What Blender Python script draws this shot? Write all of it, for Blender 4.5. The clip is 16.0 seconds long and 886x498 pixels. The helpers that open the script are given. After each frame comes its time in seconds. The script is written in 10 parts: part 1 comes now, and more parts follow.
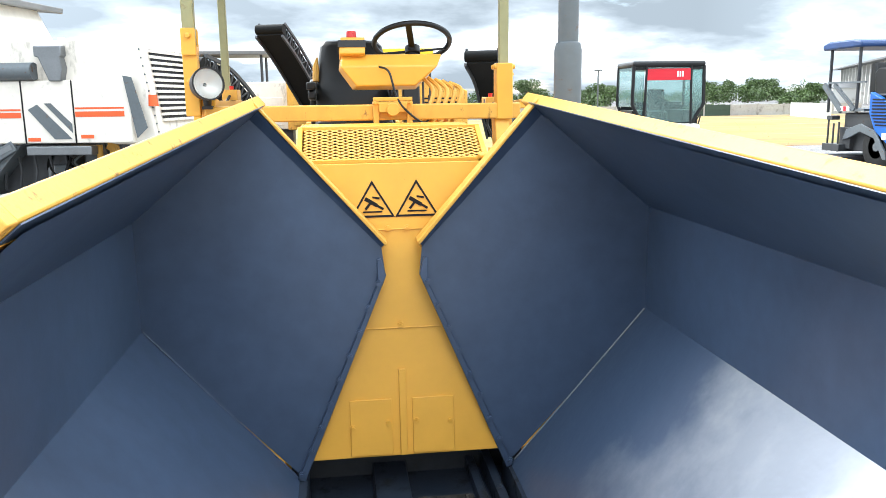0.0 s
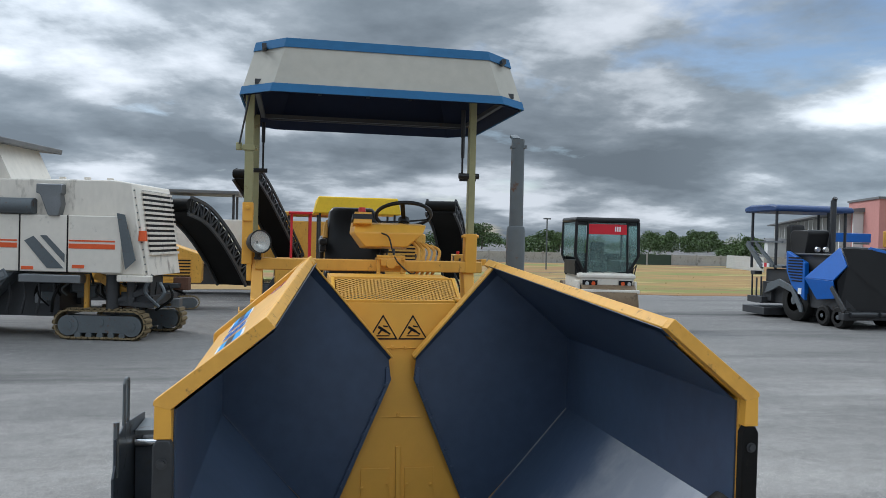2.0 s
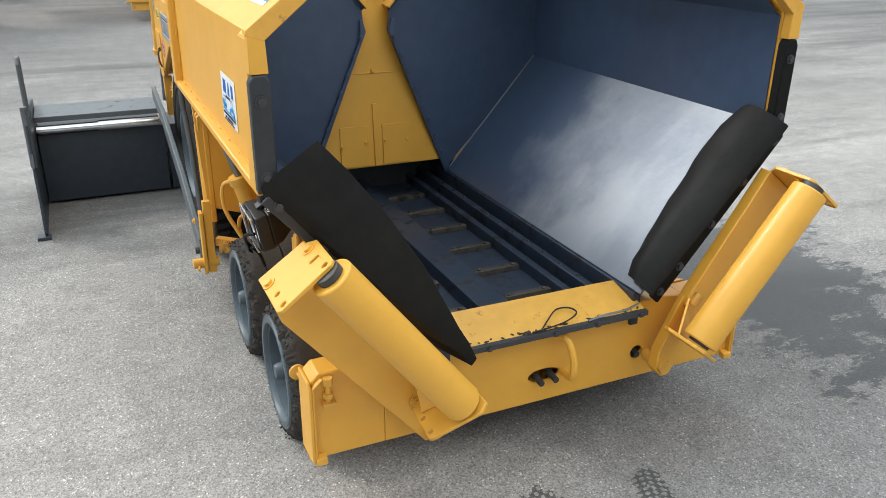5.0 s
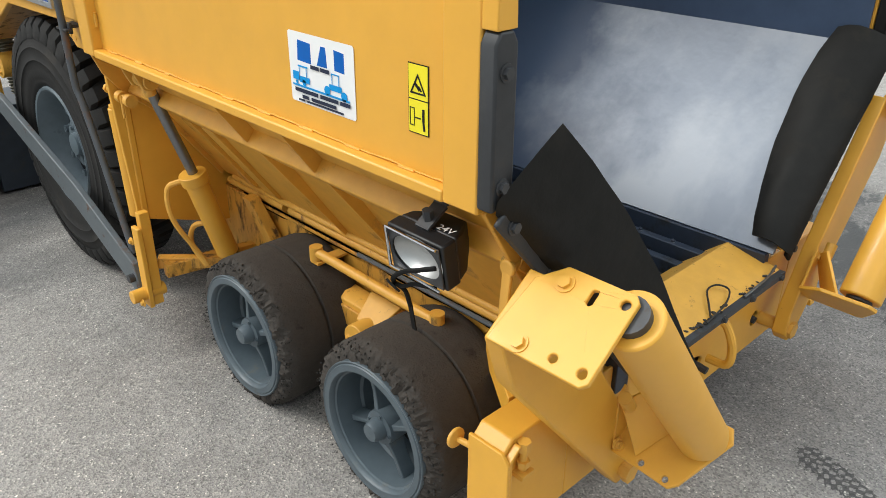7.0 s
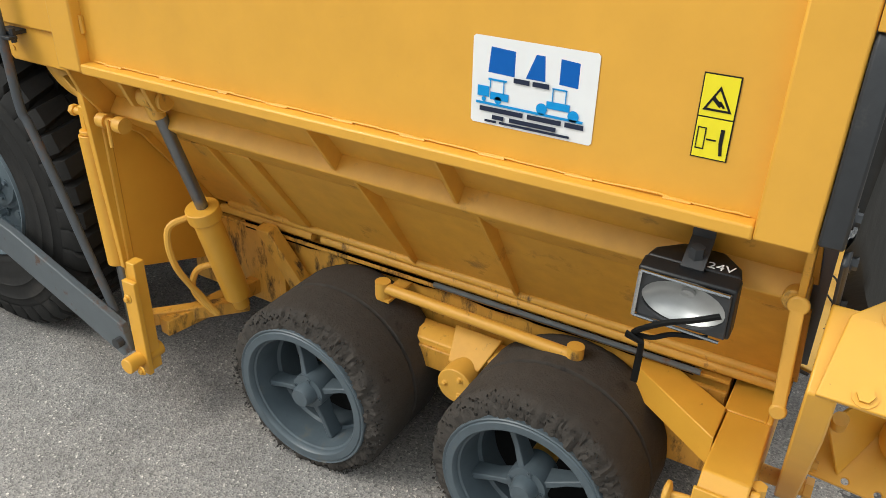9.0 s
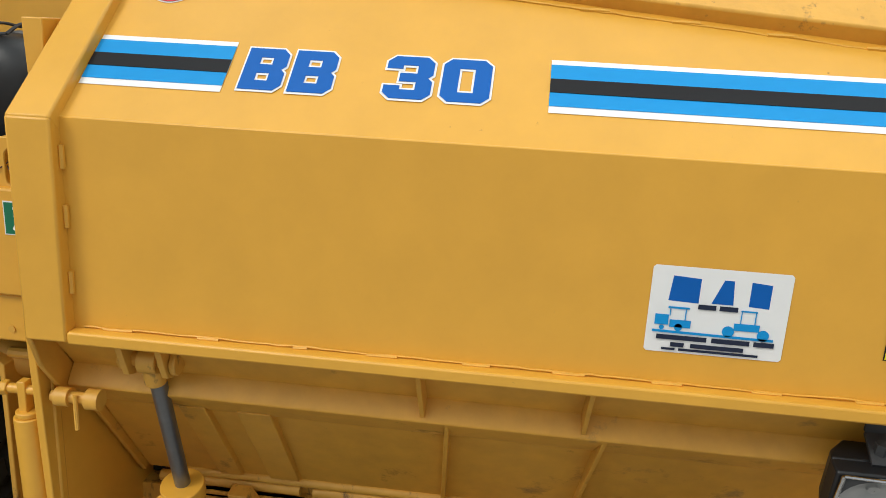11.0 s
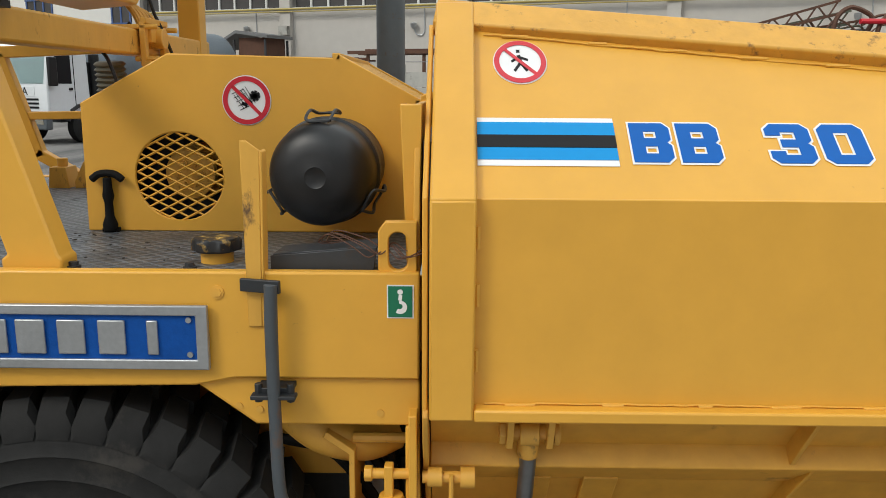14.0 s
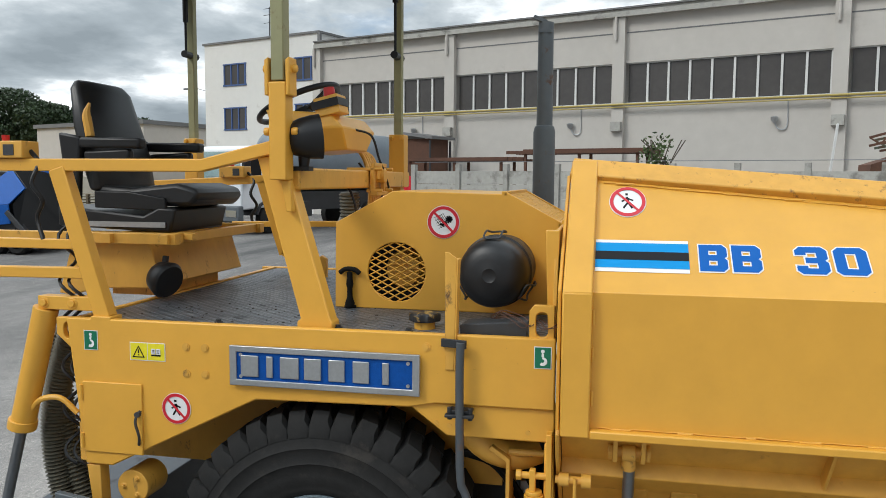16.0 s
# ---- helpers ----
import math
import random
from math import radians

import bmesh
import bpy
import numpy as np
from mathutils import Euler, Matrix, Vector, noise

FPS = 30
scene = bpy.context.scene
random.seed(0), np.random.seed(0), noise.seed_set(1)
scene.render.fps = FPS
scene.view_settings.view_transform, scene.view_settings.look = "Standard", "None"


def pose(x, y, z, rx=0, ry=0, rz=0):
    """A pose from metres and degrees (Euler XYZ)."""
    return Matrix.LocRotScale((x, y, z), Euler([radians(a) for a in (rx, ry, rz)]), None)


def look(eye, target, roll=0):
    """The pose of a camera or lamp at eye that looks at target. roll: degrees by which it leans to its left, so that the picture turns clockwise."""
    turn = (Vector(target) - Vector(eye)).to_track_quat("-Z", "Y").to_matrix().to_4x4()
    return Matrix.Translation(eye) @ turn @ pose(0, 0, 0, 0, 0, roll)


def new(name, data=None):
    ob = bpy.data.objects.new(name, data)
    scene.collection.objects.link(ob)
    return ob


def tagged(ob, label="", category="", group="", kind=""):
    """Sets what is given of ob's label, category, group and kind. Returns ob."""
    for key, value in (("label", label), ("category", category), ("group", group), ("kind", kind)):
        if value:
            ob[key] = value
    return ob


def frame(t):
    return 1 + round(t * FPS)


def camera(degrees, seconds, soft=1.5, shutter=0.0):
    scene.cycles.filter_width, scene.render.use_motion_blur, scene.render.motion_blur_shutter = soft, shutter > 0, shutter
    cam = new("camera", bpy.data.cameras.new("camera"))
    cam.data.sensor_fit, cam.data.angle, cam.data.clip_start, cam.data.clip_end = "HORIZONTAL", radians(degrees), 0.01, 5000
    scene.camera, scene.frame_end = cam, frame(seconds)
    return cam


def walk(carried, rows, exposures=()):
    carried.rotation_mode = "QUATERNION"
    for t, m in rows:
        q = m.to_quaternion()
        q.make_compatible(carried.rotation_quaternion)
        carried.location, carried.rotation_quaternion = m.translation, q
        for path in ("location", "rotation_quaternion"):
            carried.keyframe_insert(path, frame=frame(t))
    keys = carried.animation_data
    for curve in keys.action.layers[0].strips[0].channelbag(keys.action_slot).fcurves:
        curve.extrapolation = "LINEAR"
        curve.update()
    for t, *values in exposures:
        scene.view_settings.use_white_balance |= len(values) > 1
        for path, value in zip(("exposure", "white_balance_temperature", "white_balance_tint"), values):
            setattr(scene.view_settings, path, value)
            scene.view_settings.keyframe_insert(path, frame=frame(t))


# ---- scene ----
cam = camera(58.4, 16.0, soft=0.5)
PATH = [
    (0, (-0.248, -1.187, 2.236), (0.002, 0.762, 1.862), -0.8),
    (0.5, (-0.372, -1.553, 2.291), (-0.067, 0.409, 2.051), 0.8),
    (1, (-0.399, -1.954, 2.361), (-0.078, 0.019, 2.283), 0.6),
    (1.5, (-0.526, -2.355, 2.398), (-0.175, -0.386, 2.385), 0.8),
    (2, (-0.681, -2.739, 2.381), (-0.306, -0.775, 2.354), 1.4),
    (2.5, (-0.728, -3.008, 2.298), (-0.327, -1.059, 2.09), 1.1),
    (3, (-0.81, -3.147, 2.24), (-0.406, -1.252, 1.746), 1.5),
    (3.5, (-1.04, -3.115, 2.173), (-0.58, -1.286, 1.508), 2.0),
    (3.7, (-1.14, -3.085, 2.162), (-0.645, -1.276, 1.468), 1.8),
    (5.8, (-1.89, -1.843, 2.076), (-0.877, -0.296, 1.312), 0.3),
    (6, (-1.988, -1.724, 2.058), (-0.911, -0.217, 1.303), 0.1),
    (6.5, (-2.126, -1.281, 2.032), (-0.994, 0.159, 1.228), -0.6),
    (7, (-2.245, -0.989, 1.996), (-1.001, 0.29, 1.091), 0.3),
    (7.5, (-2.454, -0.791, 1.975), (-1.099, 0.273, 0.959), 0.9),
    (8, (-2.586, -0.633, 1.959), (-1.154, 0.279, 0.903), 2.4),
    (8.5, (-2.547, -0.321, 1.936), (-1.085, 0.566, 0.899), 1.8),
    (9, (-2.519, 0.02, 1.965), (-1.0, 0.896, 1.003), 1.4),
    (9.5, (-2.624, 0.265, 1.98), (-0.961, 0.972, 1.123), 2.1),
    (9.7, (-2.687, 0.366, 2.02), (-0.957, 0.99, 1.235), 2.4),
    (11.8, (-2.632, 1.539, 1.979), (-0.703, 1.676, 1.468), 2.9),
    (12, (-2.635, 1.669, 1.948), (-0.727, 1.894, 1.39), 2.3),
    (12.5, (-2.584, 1.862, 1.924), (-0.711, 2.221, 1.321), -0.6),
    (13, (-2.672, 2.057, 1.936), (-0.766, 2.193, 1.344), -0.5),
    (13.5, (-2.76, 2.129, 1.99), (-0.817, 2.144, 1.515), 0.5),
    (14, (-2.778, 2.093, 2.025), (-0.819, 2.114, 1.624), 0.4),
    (14.5, (-2.763, 2.064, 2.041), (-0.796, 2.112, 1.685), 0.1),
    (15, (-2.897, 2.114, 2.078), (-0.93, 2.234, 1.733), -0.4),
    (15.5, (-3.248, 2.133, 2.094), (-1.288, 2.41, 1.812), 0.8),
    (16, (-3.793, 1.992, 2.165), (-1.843, 2.4, 1.991), 0.4),
]
EXPOSURES = [(0, 1.88, 6200, 10), (0.5, 1.30, 6000, 10), (1.0, 0.38, 5950, 10), (1.5, 0.14, 5950, 10), (2.3, 0.12, 5950, 10), (3.0, 0.52, 6150, 10), (3.5, 0.80, 6400, 10),
             (6, 0.76, 6500, 10), (8, 0.55, 6800, 10), (9, 0.56, 6800, 10), (9.7, 0.40, 6800, 10), (11.6, 0.14, 6900, 10), (12, 0.13, 6900, 10), (12.5, 0.36, 6900, 10), (13, 0.32, 6850, 10), (14, 0.14, 6750, 10), (15.0, 0.08, 6600, 10), (15.5, 0.22, 6500, 10), (16, 0.18, 6400, 10)]
walk(cam, [(t, look(eye, target, roll)) for t, eye, target, roll in PATH], EXPOSURES)

# ---- sky and sun ----
SUN_ROT, SUN_EL = -42.0, 42.0         # behind the machine's left shoulder, veiled by cloud
world = bpy.data.worlds.new("world")
scene.world = world
world.use_nodes = True
wt = world.node_tree
for n in list(wt.nodes):
    wt.nodes.remove(n)


def node(tree, kind, **settings):
    n = tree.nodes.new(kind)
    for k, v in settings.items():
        if k in n.inputs:
            n.inputs[k].default_value = v
    return n


def ramp(tree, stops):
    n = tree.nodes.new("ShaderNodeValToRGB")
    el = n.color_ramp.elements
    while len(el) < len(stops):
        el.new(0.5)
    for e, (p, c) in zip(el, stops):
        e.position = p
        e.color = (*c, 1) if len(c) == 3 else c
    return n


def maths(tree, op, a, b=None, clamp=False):
    n = tree.nodes.new("ShaderNodeMath")
    n.operation, n.use_clamp = op, clamp
    for i, v in enumerate((a, b)):
        if v is None:
            continue
        if isinstance(v, (int, float)):
            n.inputs[i].default_value = v
        else:
            tree.links.new(v, n.inputs[i])
    return n.outputs[0]


def mixed(tree, fac, a, b, blend="MIX"):
    n = tree.nodes.new("ShaderNodeMix")
    n.data_type, n.blend_type = "RGBA", blend
    for sock, v in ((n.inputs[0], fac), (n.inputs[6], a), (n.inputs[7], b)):
        if isinstance(v, (int, float)):
            sock.default_value = v
        elif isinstance(v, tuple):
            sock.default_value = (*v, 1)
        else:
            tree.links.new(v, sock)
    return n.outputs[2]


sky = wt.nodes.new("ShaderNodeTexSky")
sky.sky_type, sky.sun_disc = "NISHITA", False
sky.sun_elevation, sky.sun_rotation = radians(SUN_EL), radians(SUN_ROT)
tc = wt.nodes.new("ShaderNodeTexCoord")
sep = wt.nodes.new("ShaderNodeSeparateXYZ")
wt.links.new(tc.outputs["Generated"], sep.inputs[0])
up = maths(wt, "ADD", maths(wt, "MAXIMUM", sep.outputs[2], 0.0), 0.21)
com = wt.nodes.new("ShaderNodeCombineXYZ")
wt.links.new(maths(wt, "DIVIDE", sep.outputs[0], up), com.inputs[0])
wt.links.new(maths(wt, "DIVIDE", sep.outputs[1], up), com.inputs[1])
cn = node(wt, "ShaderNodeTexNoise", Scale=0.85, Detail=12.0, Roughness=0.58, Distortion=0.2)
wt.links.new(com.outputs[0], cn.inputs["Vector"])
cm = ramp(wt, [(0.33, (0, 0, 0)), (0.43, (1, 1, 1))])
wt.links.new(cn.outputs[0], cm.inputs[0])
cn2 = node(wt, "ShaderNodeTexNoise", Scale=1.35, Detail=12.0, Roughness=0.54, Distortion=0.06)
off = wt.nodes.new("ShaderNodeMapping")
off.inputs[1].default_value = (3.1, 7.7, 1.0)
wt.links.new(com.outputs[0], off.inputs[0])
wt.links.new(off.outputs[0], cn2.inputs["Vector"])
cc = ramp(wt, [(0.38, (0.19, 0.222, 0.246)), (0.47, (0.275, 0.314, 0.342)), (0.525, (0.385, 0.424, 0.45)), (0.565, (0.60, 0.638, 0.66)), (0.63, (0.85, 0.875, 0.89))])
wt.links.new(cn2.outputs[0], cc.inputs[0])
# the cover thins towards the zenith, so it is brighter there
high = ramp(wt, [(0.0, (0.74, 0.74, 0.74)), (0.35, (0.80, 0.80, 0.80)), (0.75, (2.5, 2.5, 2.46))])
wt.links.new(sep.outputs[2], high.inputs[0])
cloud = mixed(wt, 1.0, cc.outputs[0], high.outputs[0], "MULTIPLY")
# and it is thinner on the side away from the hall
thin = ramp(wt, [(0.42, (1, 1, 1)), (0.74, (1.9, 1.9, 1.88))])
wt.links.new(sep.outputs[0], thin.inputs[0])
cloud = mixed(wt, 1.0, cloud, thin.outputs[0], "MULTIPLY")
# the veiled sun brightens the cloud round it
toward = wt.nodes.new("ShaderNodeVectorMath")
toward.operation = "DOT_PRODUCT"
wt.links.new(tc.outputs["Generated"], toward.inputs[0])
toward.inputs[1].default_value = (math.sin(radians(SUN_ROT)) * math.cos(radians(SUN_EL)), math.cos(radians(SUN_ROT)) * math.cos(radians(SUN_EL)), math.sin(radians(SUN_EL)))
glow = maths(wt, "ADD", maths(wt, "MULTIPLY", maths(wt, "POWER", maths(wt, "MAXIMUM", toward.outputs["Value"], 0.0), 6.0), 1.9), 1.0)
cloud = mixed(wt, 1.0, cloud, glow, "MULTIPLY")
blue = mixed(wt, 1.0, sky.outputs[0], (0.11, 0.11, 0.11), "MULTIPLY")
bg = node(wt, "ShaderNodeBackground", Strength=1.0)
wt.links.new(mixed(wt, cm.outputs[0], blue, cloud), bg.inputs[0])
wout = wt.nodes.new("ShaderNodeOutputWorld")
wt.links.new(bg.outputs[0], wout.inputs[0])

sun = new("sun", bpy.data.lights.new("sun", "SUN"))
sun.data.energy, sun.data.angle, sun.data.color = 1.05, radians(16), (1.0, 0.95, 0.87)
az, el = radians(SUN_ROT), radians(SUN_EL)
sun.matrix_world = look((math.sin(az) * math.cos(el) * 50, math.cos(az) * math.cos(el) * 50, math.sin(el) * 50), (0, 0, 0))


# ---- materials ----
def material(name, color, rough=0.5, metal=0.0, vary=0.12, scale=6.0, bump=0.0, bscale=60.0, dirt=None, dscale=3.0, damount=0.0, spec=0.5, coat=0.0, islands=0.0, stretch=(1, 1, 1), dent=0.0):
    """A surface with broad and fine variation, a little relief and, where given, patches of dirt."""
    m = bpy.data.materials.new(name)
    m.use_nodes = True
    t = m.node_tree
    b = t.nodes["Principled BSDF"]
    b.inputs["Roughness"].default_value, b.inputs["Metallic"].default_value = rough, metal
    b.inputs["Specular IOR Level"].default_value, b.inputs["Coat Weight"].default_value = spec, coat
    co = t.nodes.new("ShaderNodeTexCoord")
    mp = t.nodes.new("ShaderNodeMapping")
    mp.inputs[3].default_value = stretch
    t.links.new(co.outputs["Object"], mp.inputs[0])
    vec = mp.outputs[0]

    def noise_at(sc, det=5.0, ro=0.6):
        n = node(t, "ShaderNodeTexNoise", Scale=sc, Detail=det, Roughness=ro)
        t.links.new(vec, n.inputs["Vector"])
        return n.outputs[0]
    big, small = noise_at(scale * 0.25, 4.0), noise_at(scale * 4, 6.0)
    lo, hi = tuple(c * (1 - vary) for c in color), tuple(min(c * (1 + vary), 1) for c in color)
    r = ramp(t, [(0.3, lo), (0.7, hi)])
    t.links.new(maths(t, "ADD", maths(t, "MULTIPLY", big, 0.6), maths(t, "MULTIPLY", small, 0.4)), r.inputs[0])
    col = r.outputs[0]
    if islands:
        g = t.nodes.new("ShaderNodeNewGeometry")
        s = ramp(t, [(0.0, (1 - islands,) * 3), (1.0, (1 + islands,) * 3)])
        t.links.new(g.outputs["Random Per Island"], s.inputs[0])
        col = mixed(t, 1.0, col, s.outputs[0], "MULTIPLY")
    if dirt:
        d = ramp(t, [(0.62 - damount * 0.3, (0, 0, 0)), (0.72 - damount * 0.2, (1, 1, 1))])
        t.links.new(noise_at(dscale, 9.0, 0.68), d.inputs[0])
        col = mixed(t, d.outputs[0], col, dirt)
        rr = t.nodes.new("ShaderNodeMapRange")
        rr.inputs[3].default_value, rr.inputs[4].default_value = rough, min(rough + 0.35, 0.95)
        t.links.new(d.outputs[0], rr.inputs[0])
        t.links.new(rr.outputs[0], b.inputs["Roughness"])
    else:
        rr = t.nodes.new("ShaderNodeMapRange")
        rr.inputs[3].default_value, rr.inputs[4].default_value = max(rough - 0.08, 0.02), min(rough + 0.1, 1)
        t.links.new(big, rr.inputs[0])
        t.links.new(rr.outputs[0], b.inputs["Roughness"])
    t.links.new(col, b.inputs["Base Color"])
    if bump:
        bn = node(t, "ShaderNodeBump", Strength=min(bump, 1.0), Distance=0.004 * max(bump, 0.5))
        t.links.new(noise_at(bscale, 6.0), bn.inputs["Height"])
        t.links.new(bn.outputs[0], b.inputs["Normal"])
        if dent:
            # sheet metal is never quite flat
            bd = node(t, "ShaderNodeBump", Strength=dent, Distance=0.012)
            t.links.new(noise_at(2.6, 2.0, 0.4), bd.inputs["Height"])
            t.links.new(bd.outputs[0], bn.inputs["Normal"])
    return m


YELLOW = material("yellow_paint", (0.73, 0.371, 0.045), 0.43, vary=0.09, scale=2.0, bump=0.10, bscale=14, coat=0.06, dent=0.5, dirt=(0.17, 0.085, 0.03), dscale=34, damount=-0.24)
YELLOW_OLD = material("old_yellow_paint", (0.68, 0.355, 0.055), 0.48, vary=0.14, scale=4, bump=0.3, bscale=40, dirt=(0.13, 0.07, 0.03), dscale=17, damount=0.06, stretch=(1, 1, 0.5))
YELLOW_OILY = material("oily_yellow_paint", (0.60, 0.30, 0.045), 0.45, vary=0.28, scale=6, bump=0.3, bscale=40, dirt=(0.075, 0.036, 0.016), dscale=19, damount=0.33, stretch=(1, 1, 0.4))
YELLOW_UNDER = material("dusty_yellow_paint", (0.65, 0.325, 0.042), 0.5, vary=0.18, scale=4, bump=0.25, bscale=24, dent=0.5, dirt=(0.33, 0.18, 0.05), dscale=6, damount=0.10)
YELLOW_CHIP = material("chipped_yellow_edge", (0.70, 0.36, 0.055), 0.48, vary=0.14, scale=6, bump=0.35, bscale=50, dirt=(0.22, 0.12, 0.05), dscale=22, damount=0.13)
NAVY = material("slate_paint", (0.046, 0.070, 0.120), 0.33, vary=0.24, scale=3, bump=0.15, bscale=20, dent=0.35)
BLACK = material("black_plastic", (0.010, 0.010, 0.011), 0.42, vary=0.2, scale=8, bump=0.15, spec=0.4)
RUBBER = material("black_rubber", (0.006, 0.006, 0.0058), 0.66, vary=0.3, scale=10, bump=0.7, bscale=18, spec=0.16, dirt=(0.018, 0.017, 0.015), dscale=14, damount=0.05)
TYRE = material("tyre_rubber", (0.021, 0.0205, 0.020), 0.75, vary=0.25, scale=8, bump=0.5, bscale=50, dirt=(0.045, 0.041, 0.037), dscale=6, damount=0.16, spec=0.2)
TYRE_DIRTY = material("worn_tyre", (0.056, 0.049, 0.043), 0.88, vary=0.22, scale=9, bump=1.0, bscale=110, dirt=(0.019, 0.017, 0.016), dscale=9, damount=0.12, spec=0.25)
TYRE_CRUST = material("asphalt_crust", (0.022, 0.020, 0.018), 0.6, vary=0.5, scale=30, islands=0.6, spec=0.35)
RIM = material("rim_paint", (0.075, 0.098, 0.114), 0.45, vary=0.15, scale=8, bump=0.15, dirt=(0.12, 0.12, 0.108), dscale=8, damount=0.1)
DRIVERIM = material("drive_rim_paint", (0.13, 0.165, 0.188), 0.42, vary=0.18, scale=6, bump=0.2, dirt=(0.05, 0.055, 0.06), dscale=6, damount=0.15)
SCREEDPAINT = material("screed_paint", (0.030, 0.039, 0.052), 0.4, vary=0.3, scale=4, bump=0.2, bscale=25, dirt=(0.05, 0.048, 0.045), dscale=6, damount=0.12)
STEEL = material("grey_steel", (0.22, 0.23, 0.24), 0.35, 0.8, vary=0.15, scale=10, bump=0.1)
DARKSTEEL = material("dark_steel", (0.05, 0.052, 0.056), 0.5, 0.3, vary=0.25, scale=8, bump=0.3, dirt=(0.08, 0.05, 0.03), dscale=10, damount=0.1)
GREYPAINT = material("grey_paint", (0.10, 0.115, 0.125), 0.5, vary=0.15, scale=5, bump=0.15, dirt=(0.12, 0.055, 0.025), dscale=11, damount=0.12)
WORNSLAT = material("worn_slat_steel", (0.10, 0.085, 0.07), 0.5, 0.4, vary=0.35, scale=10, bump=0.3, dirt=(0.025, 0.022, 0.02), dscale=14, damount=0.35)
CAPWORN = material("worn_black_cap", (0.015, 0.015, 0.016), 0.5, vary=0.2, scale=10, bump=0.2, dirt=(0.45, 0.27, 0.06), dscale=22, damount=0.3)
CHROME = material("chrome", (0.6, 0.61, 0.62), 0.16, 1.0, vary=0.05)
PEARL = material("lamp_reflector", (0.50, 0.50, 0.49), 0.3, 0.45, vary=0.12, scale=10, bump=0.2, bscale=30)
SILVER = material("cast_aluminium", (0.42, 0.43, 0.44), 0.38, 0.7, vary=0.15, scale=20, bump=0.3)
CANVAS = material("beige_canvas", (0.42, 0.40, 0.35), 0.85, vary=0.12, scale=3, bump=0.2, bscale=20)
BLUECLOTH = material("blue_canvas", (0.02, 0.12, 0.27), 0.8, vary=0.15, scale=4, bump=0.2)
BLUEROOF = material("dark_blue_sheet", (0.016, 0.05, 0.16), 0.5, vary=0.2, scale=3, bump=0.15)
BARPAINT = material("worn_bar_paint", (0.022, 0.024, 0.027), 0.5, vary=0.3, scale=9, bump=0.3, dirt=(0.06, 0.055, 0.05), dscale=14, damount=0.1)
PIPEPAINT = material("rusty_grey_pipe", (0.070, 0.080, 0.090), 0.5, vary=0.2, scale=7, bump=0.25, dirt=(0.17, 0.075, 0.028), dscale=7, damount=0.33, stretch=(1, 1, 0.5))
CONVEYOR = material("dark_conveyor_paint", (0.026, 0.036, 0.056), 0.4, vary=0.3, scale=5, bump=0.3, bscale=30, dirt=(0.02, 0.019, 0.018), dscale=7, damount=0.3)
NAVYCLOTH = material("dark_blue_canvas", (0.008, 0.016, 0.045), 0.85, vary=0.2, scale=3)
YELLOWCLOTH = material("yellow_canvas", (0.78, 0.50, 0.02), 0.7, vary=0.12, scale=4, bump=0.2)
SEATVINYL = material("black_vinyl", (0.012, 0.0125, 0.014), 0.42, vary=0.15, scale=10, bump=0.3, bscale=120)
WHITE = material("white_paint", (0.70, 0.65, 0.575), 0.4, vary=0.08, scale=2, bump=0.1, dirt=(0.45, 0.42, 0.37), dscale=3, damount=0.08)
DIRTYWHITE = material("dirty_white_paint", (0.72, 0.665, 0.585), 0.55, vary=0.12, scale=2, bump=0.15, dirt=(0.36, 0.32, 0.27), dscale=2.2, damount=0.12, stretch=(1, 1, 0.4))
TRUCKWHITE = material("cool_white_paint", (0.74, 0.76, 0.78), 0.3, vary=0.04, scale=2, bump=0.05)
STICKER = material("white_vinyl", (0.80, 0.80, 0.80), 0.35, vary=0.03)
S_BLUE = material("blue_vinyl", (0.0, 0.105, 0.42), 0.5, vary=0.05, spec=0.2)
S_LBLUE = material("light_blue_vinyl", (0.0, 0.27, 0.64), 0.5, vary=0.05, spec=0.2)
S_BLACK = material("black_vinyl_film", (0.010, 0.010, 0.012), 0.5, vary=0.05, spec=0.2)
S_RED = material("red_vinyl", (0.60, 0.015, 0.03), 0.35, vary=0.05)
S_GREEN = material("green_vinyl", (0.005, 0.16, 0.08), 0.35, vary=0.05)
S_YELLOW = material("signal_yellow_vinyl", (0.82, 0.70, 0.02), 0.35, vary=0.05)
PLATEBLUE = material("blue_plate_paint", (0.002, 0.07, 0.32), 0.55, vary=0.2, scale=20, bump=0.6, bscale=60, spec=0.2)
ORANGE = material("orange_plastic", (0.70, 0.10, 0.02), 0.35, vary=0.1)
REDPLASTIC = material("red_plastic", (0.55, 0.02, 0.015), 0.3, vary=0.1)
BLUEPAINT = material("blue_paint", (0.004, 0.105, 0.44), 0.38, vary=0.1, scale=3, bump=0.1)
MUD = material("dried_mud", (0.20, 0.15, 0.08), 0.95, vary=0.3, scale=10, bump=0.8)
CONCRETE = material("concrete", (0.36, 0.35, 0.32), 0.85, vary=0.18, scale=2, bump=0.4, bscale=25, dirt=(0.20, 0.19, 0.17), dscale=1.5, damount=0.3, islands=0.1)
PLASTER = material("light_render", (0.52, 0.49, 0.45), 0.9, vary=0.08, scale=0.5, bump=0.2, bscale=10, dirt=(0.42, 0.39, 0.355), dscale=0.35, damount=0.06)
OFFICE = material("white_render", (0.70, 0.69, 0.66), 0.9, vary=0.06, scale=0.5, bump=0.2, dirt=(0.5, 0.47, 0.43), dscale=0.4, damount=0.15)
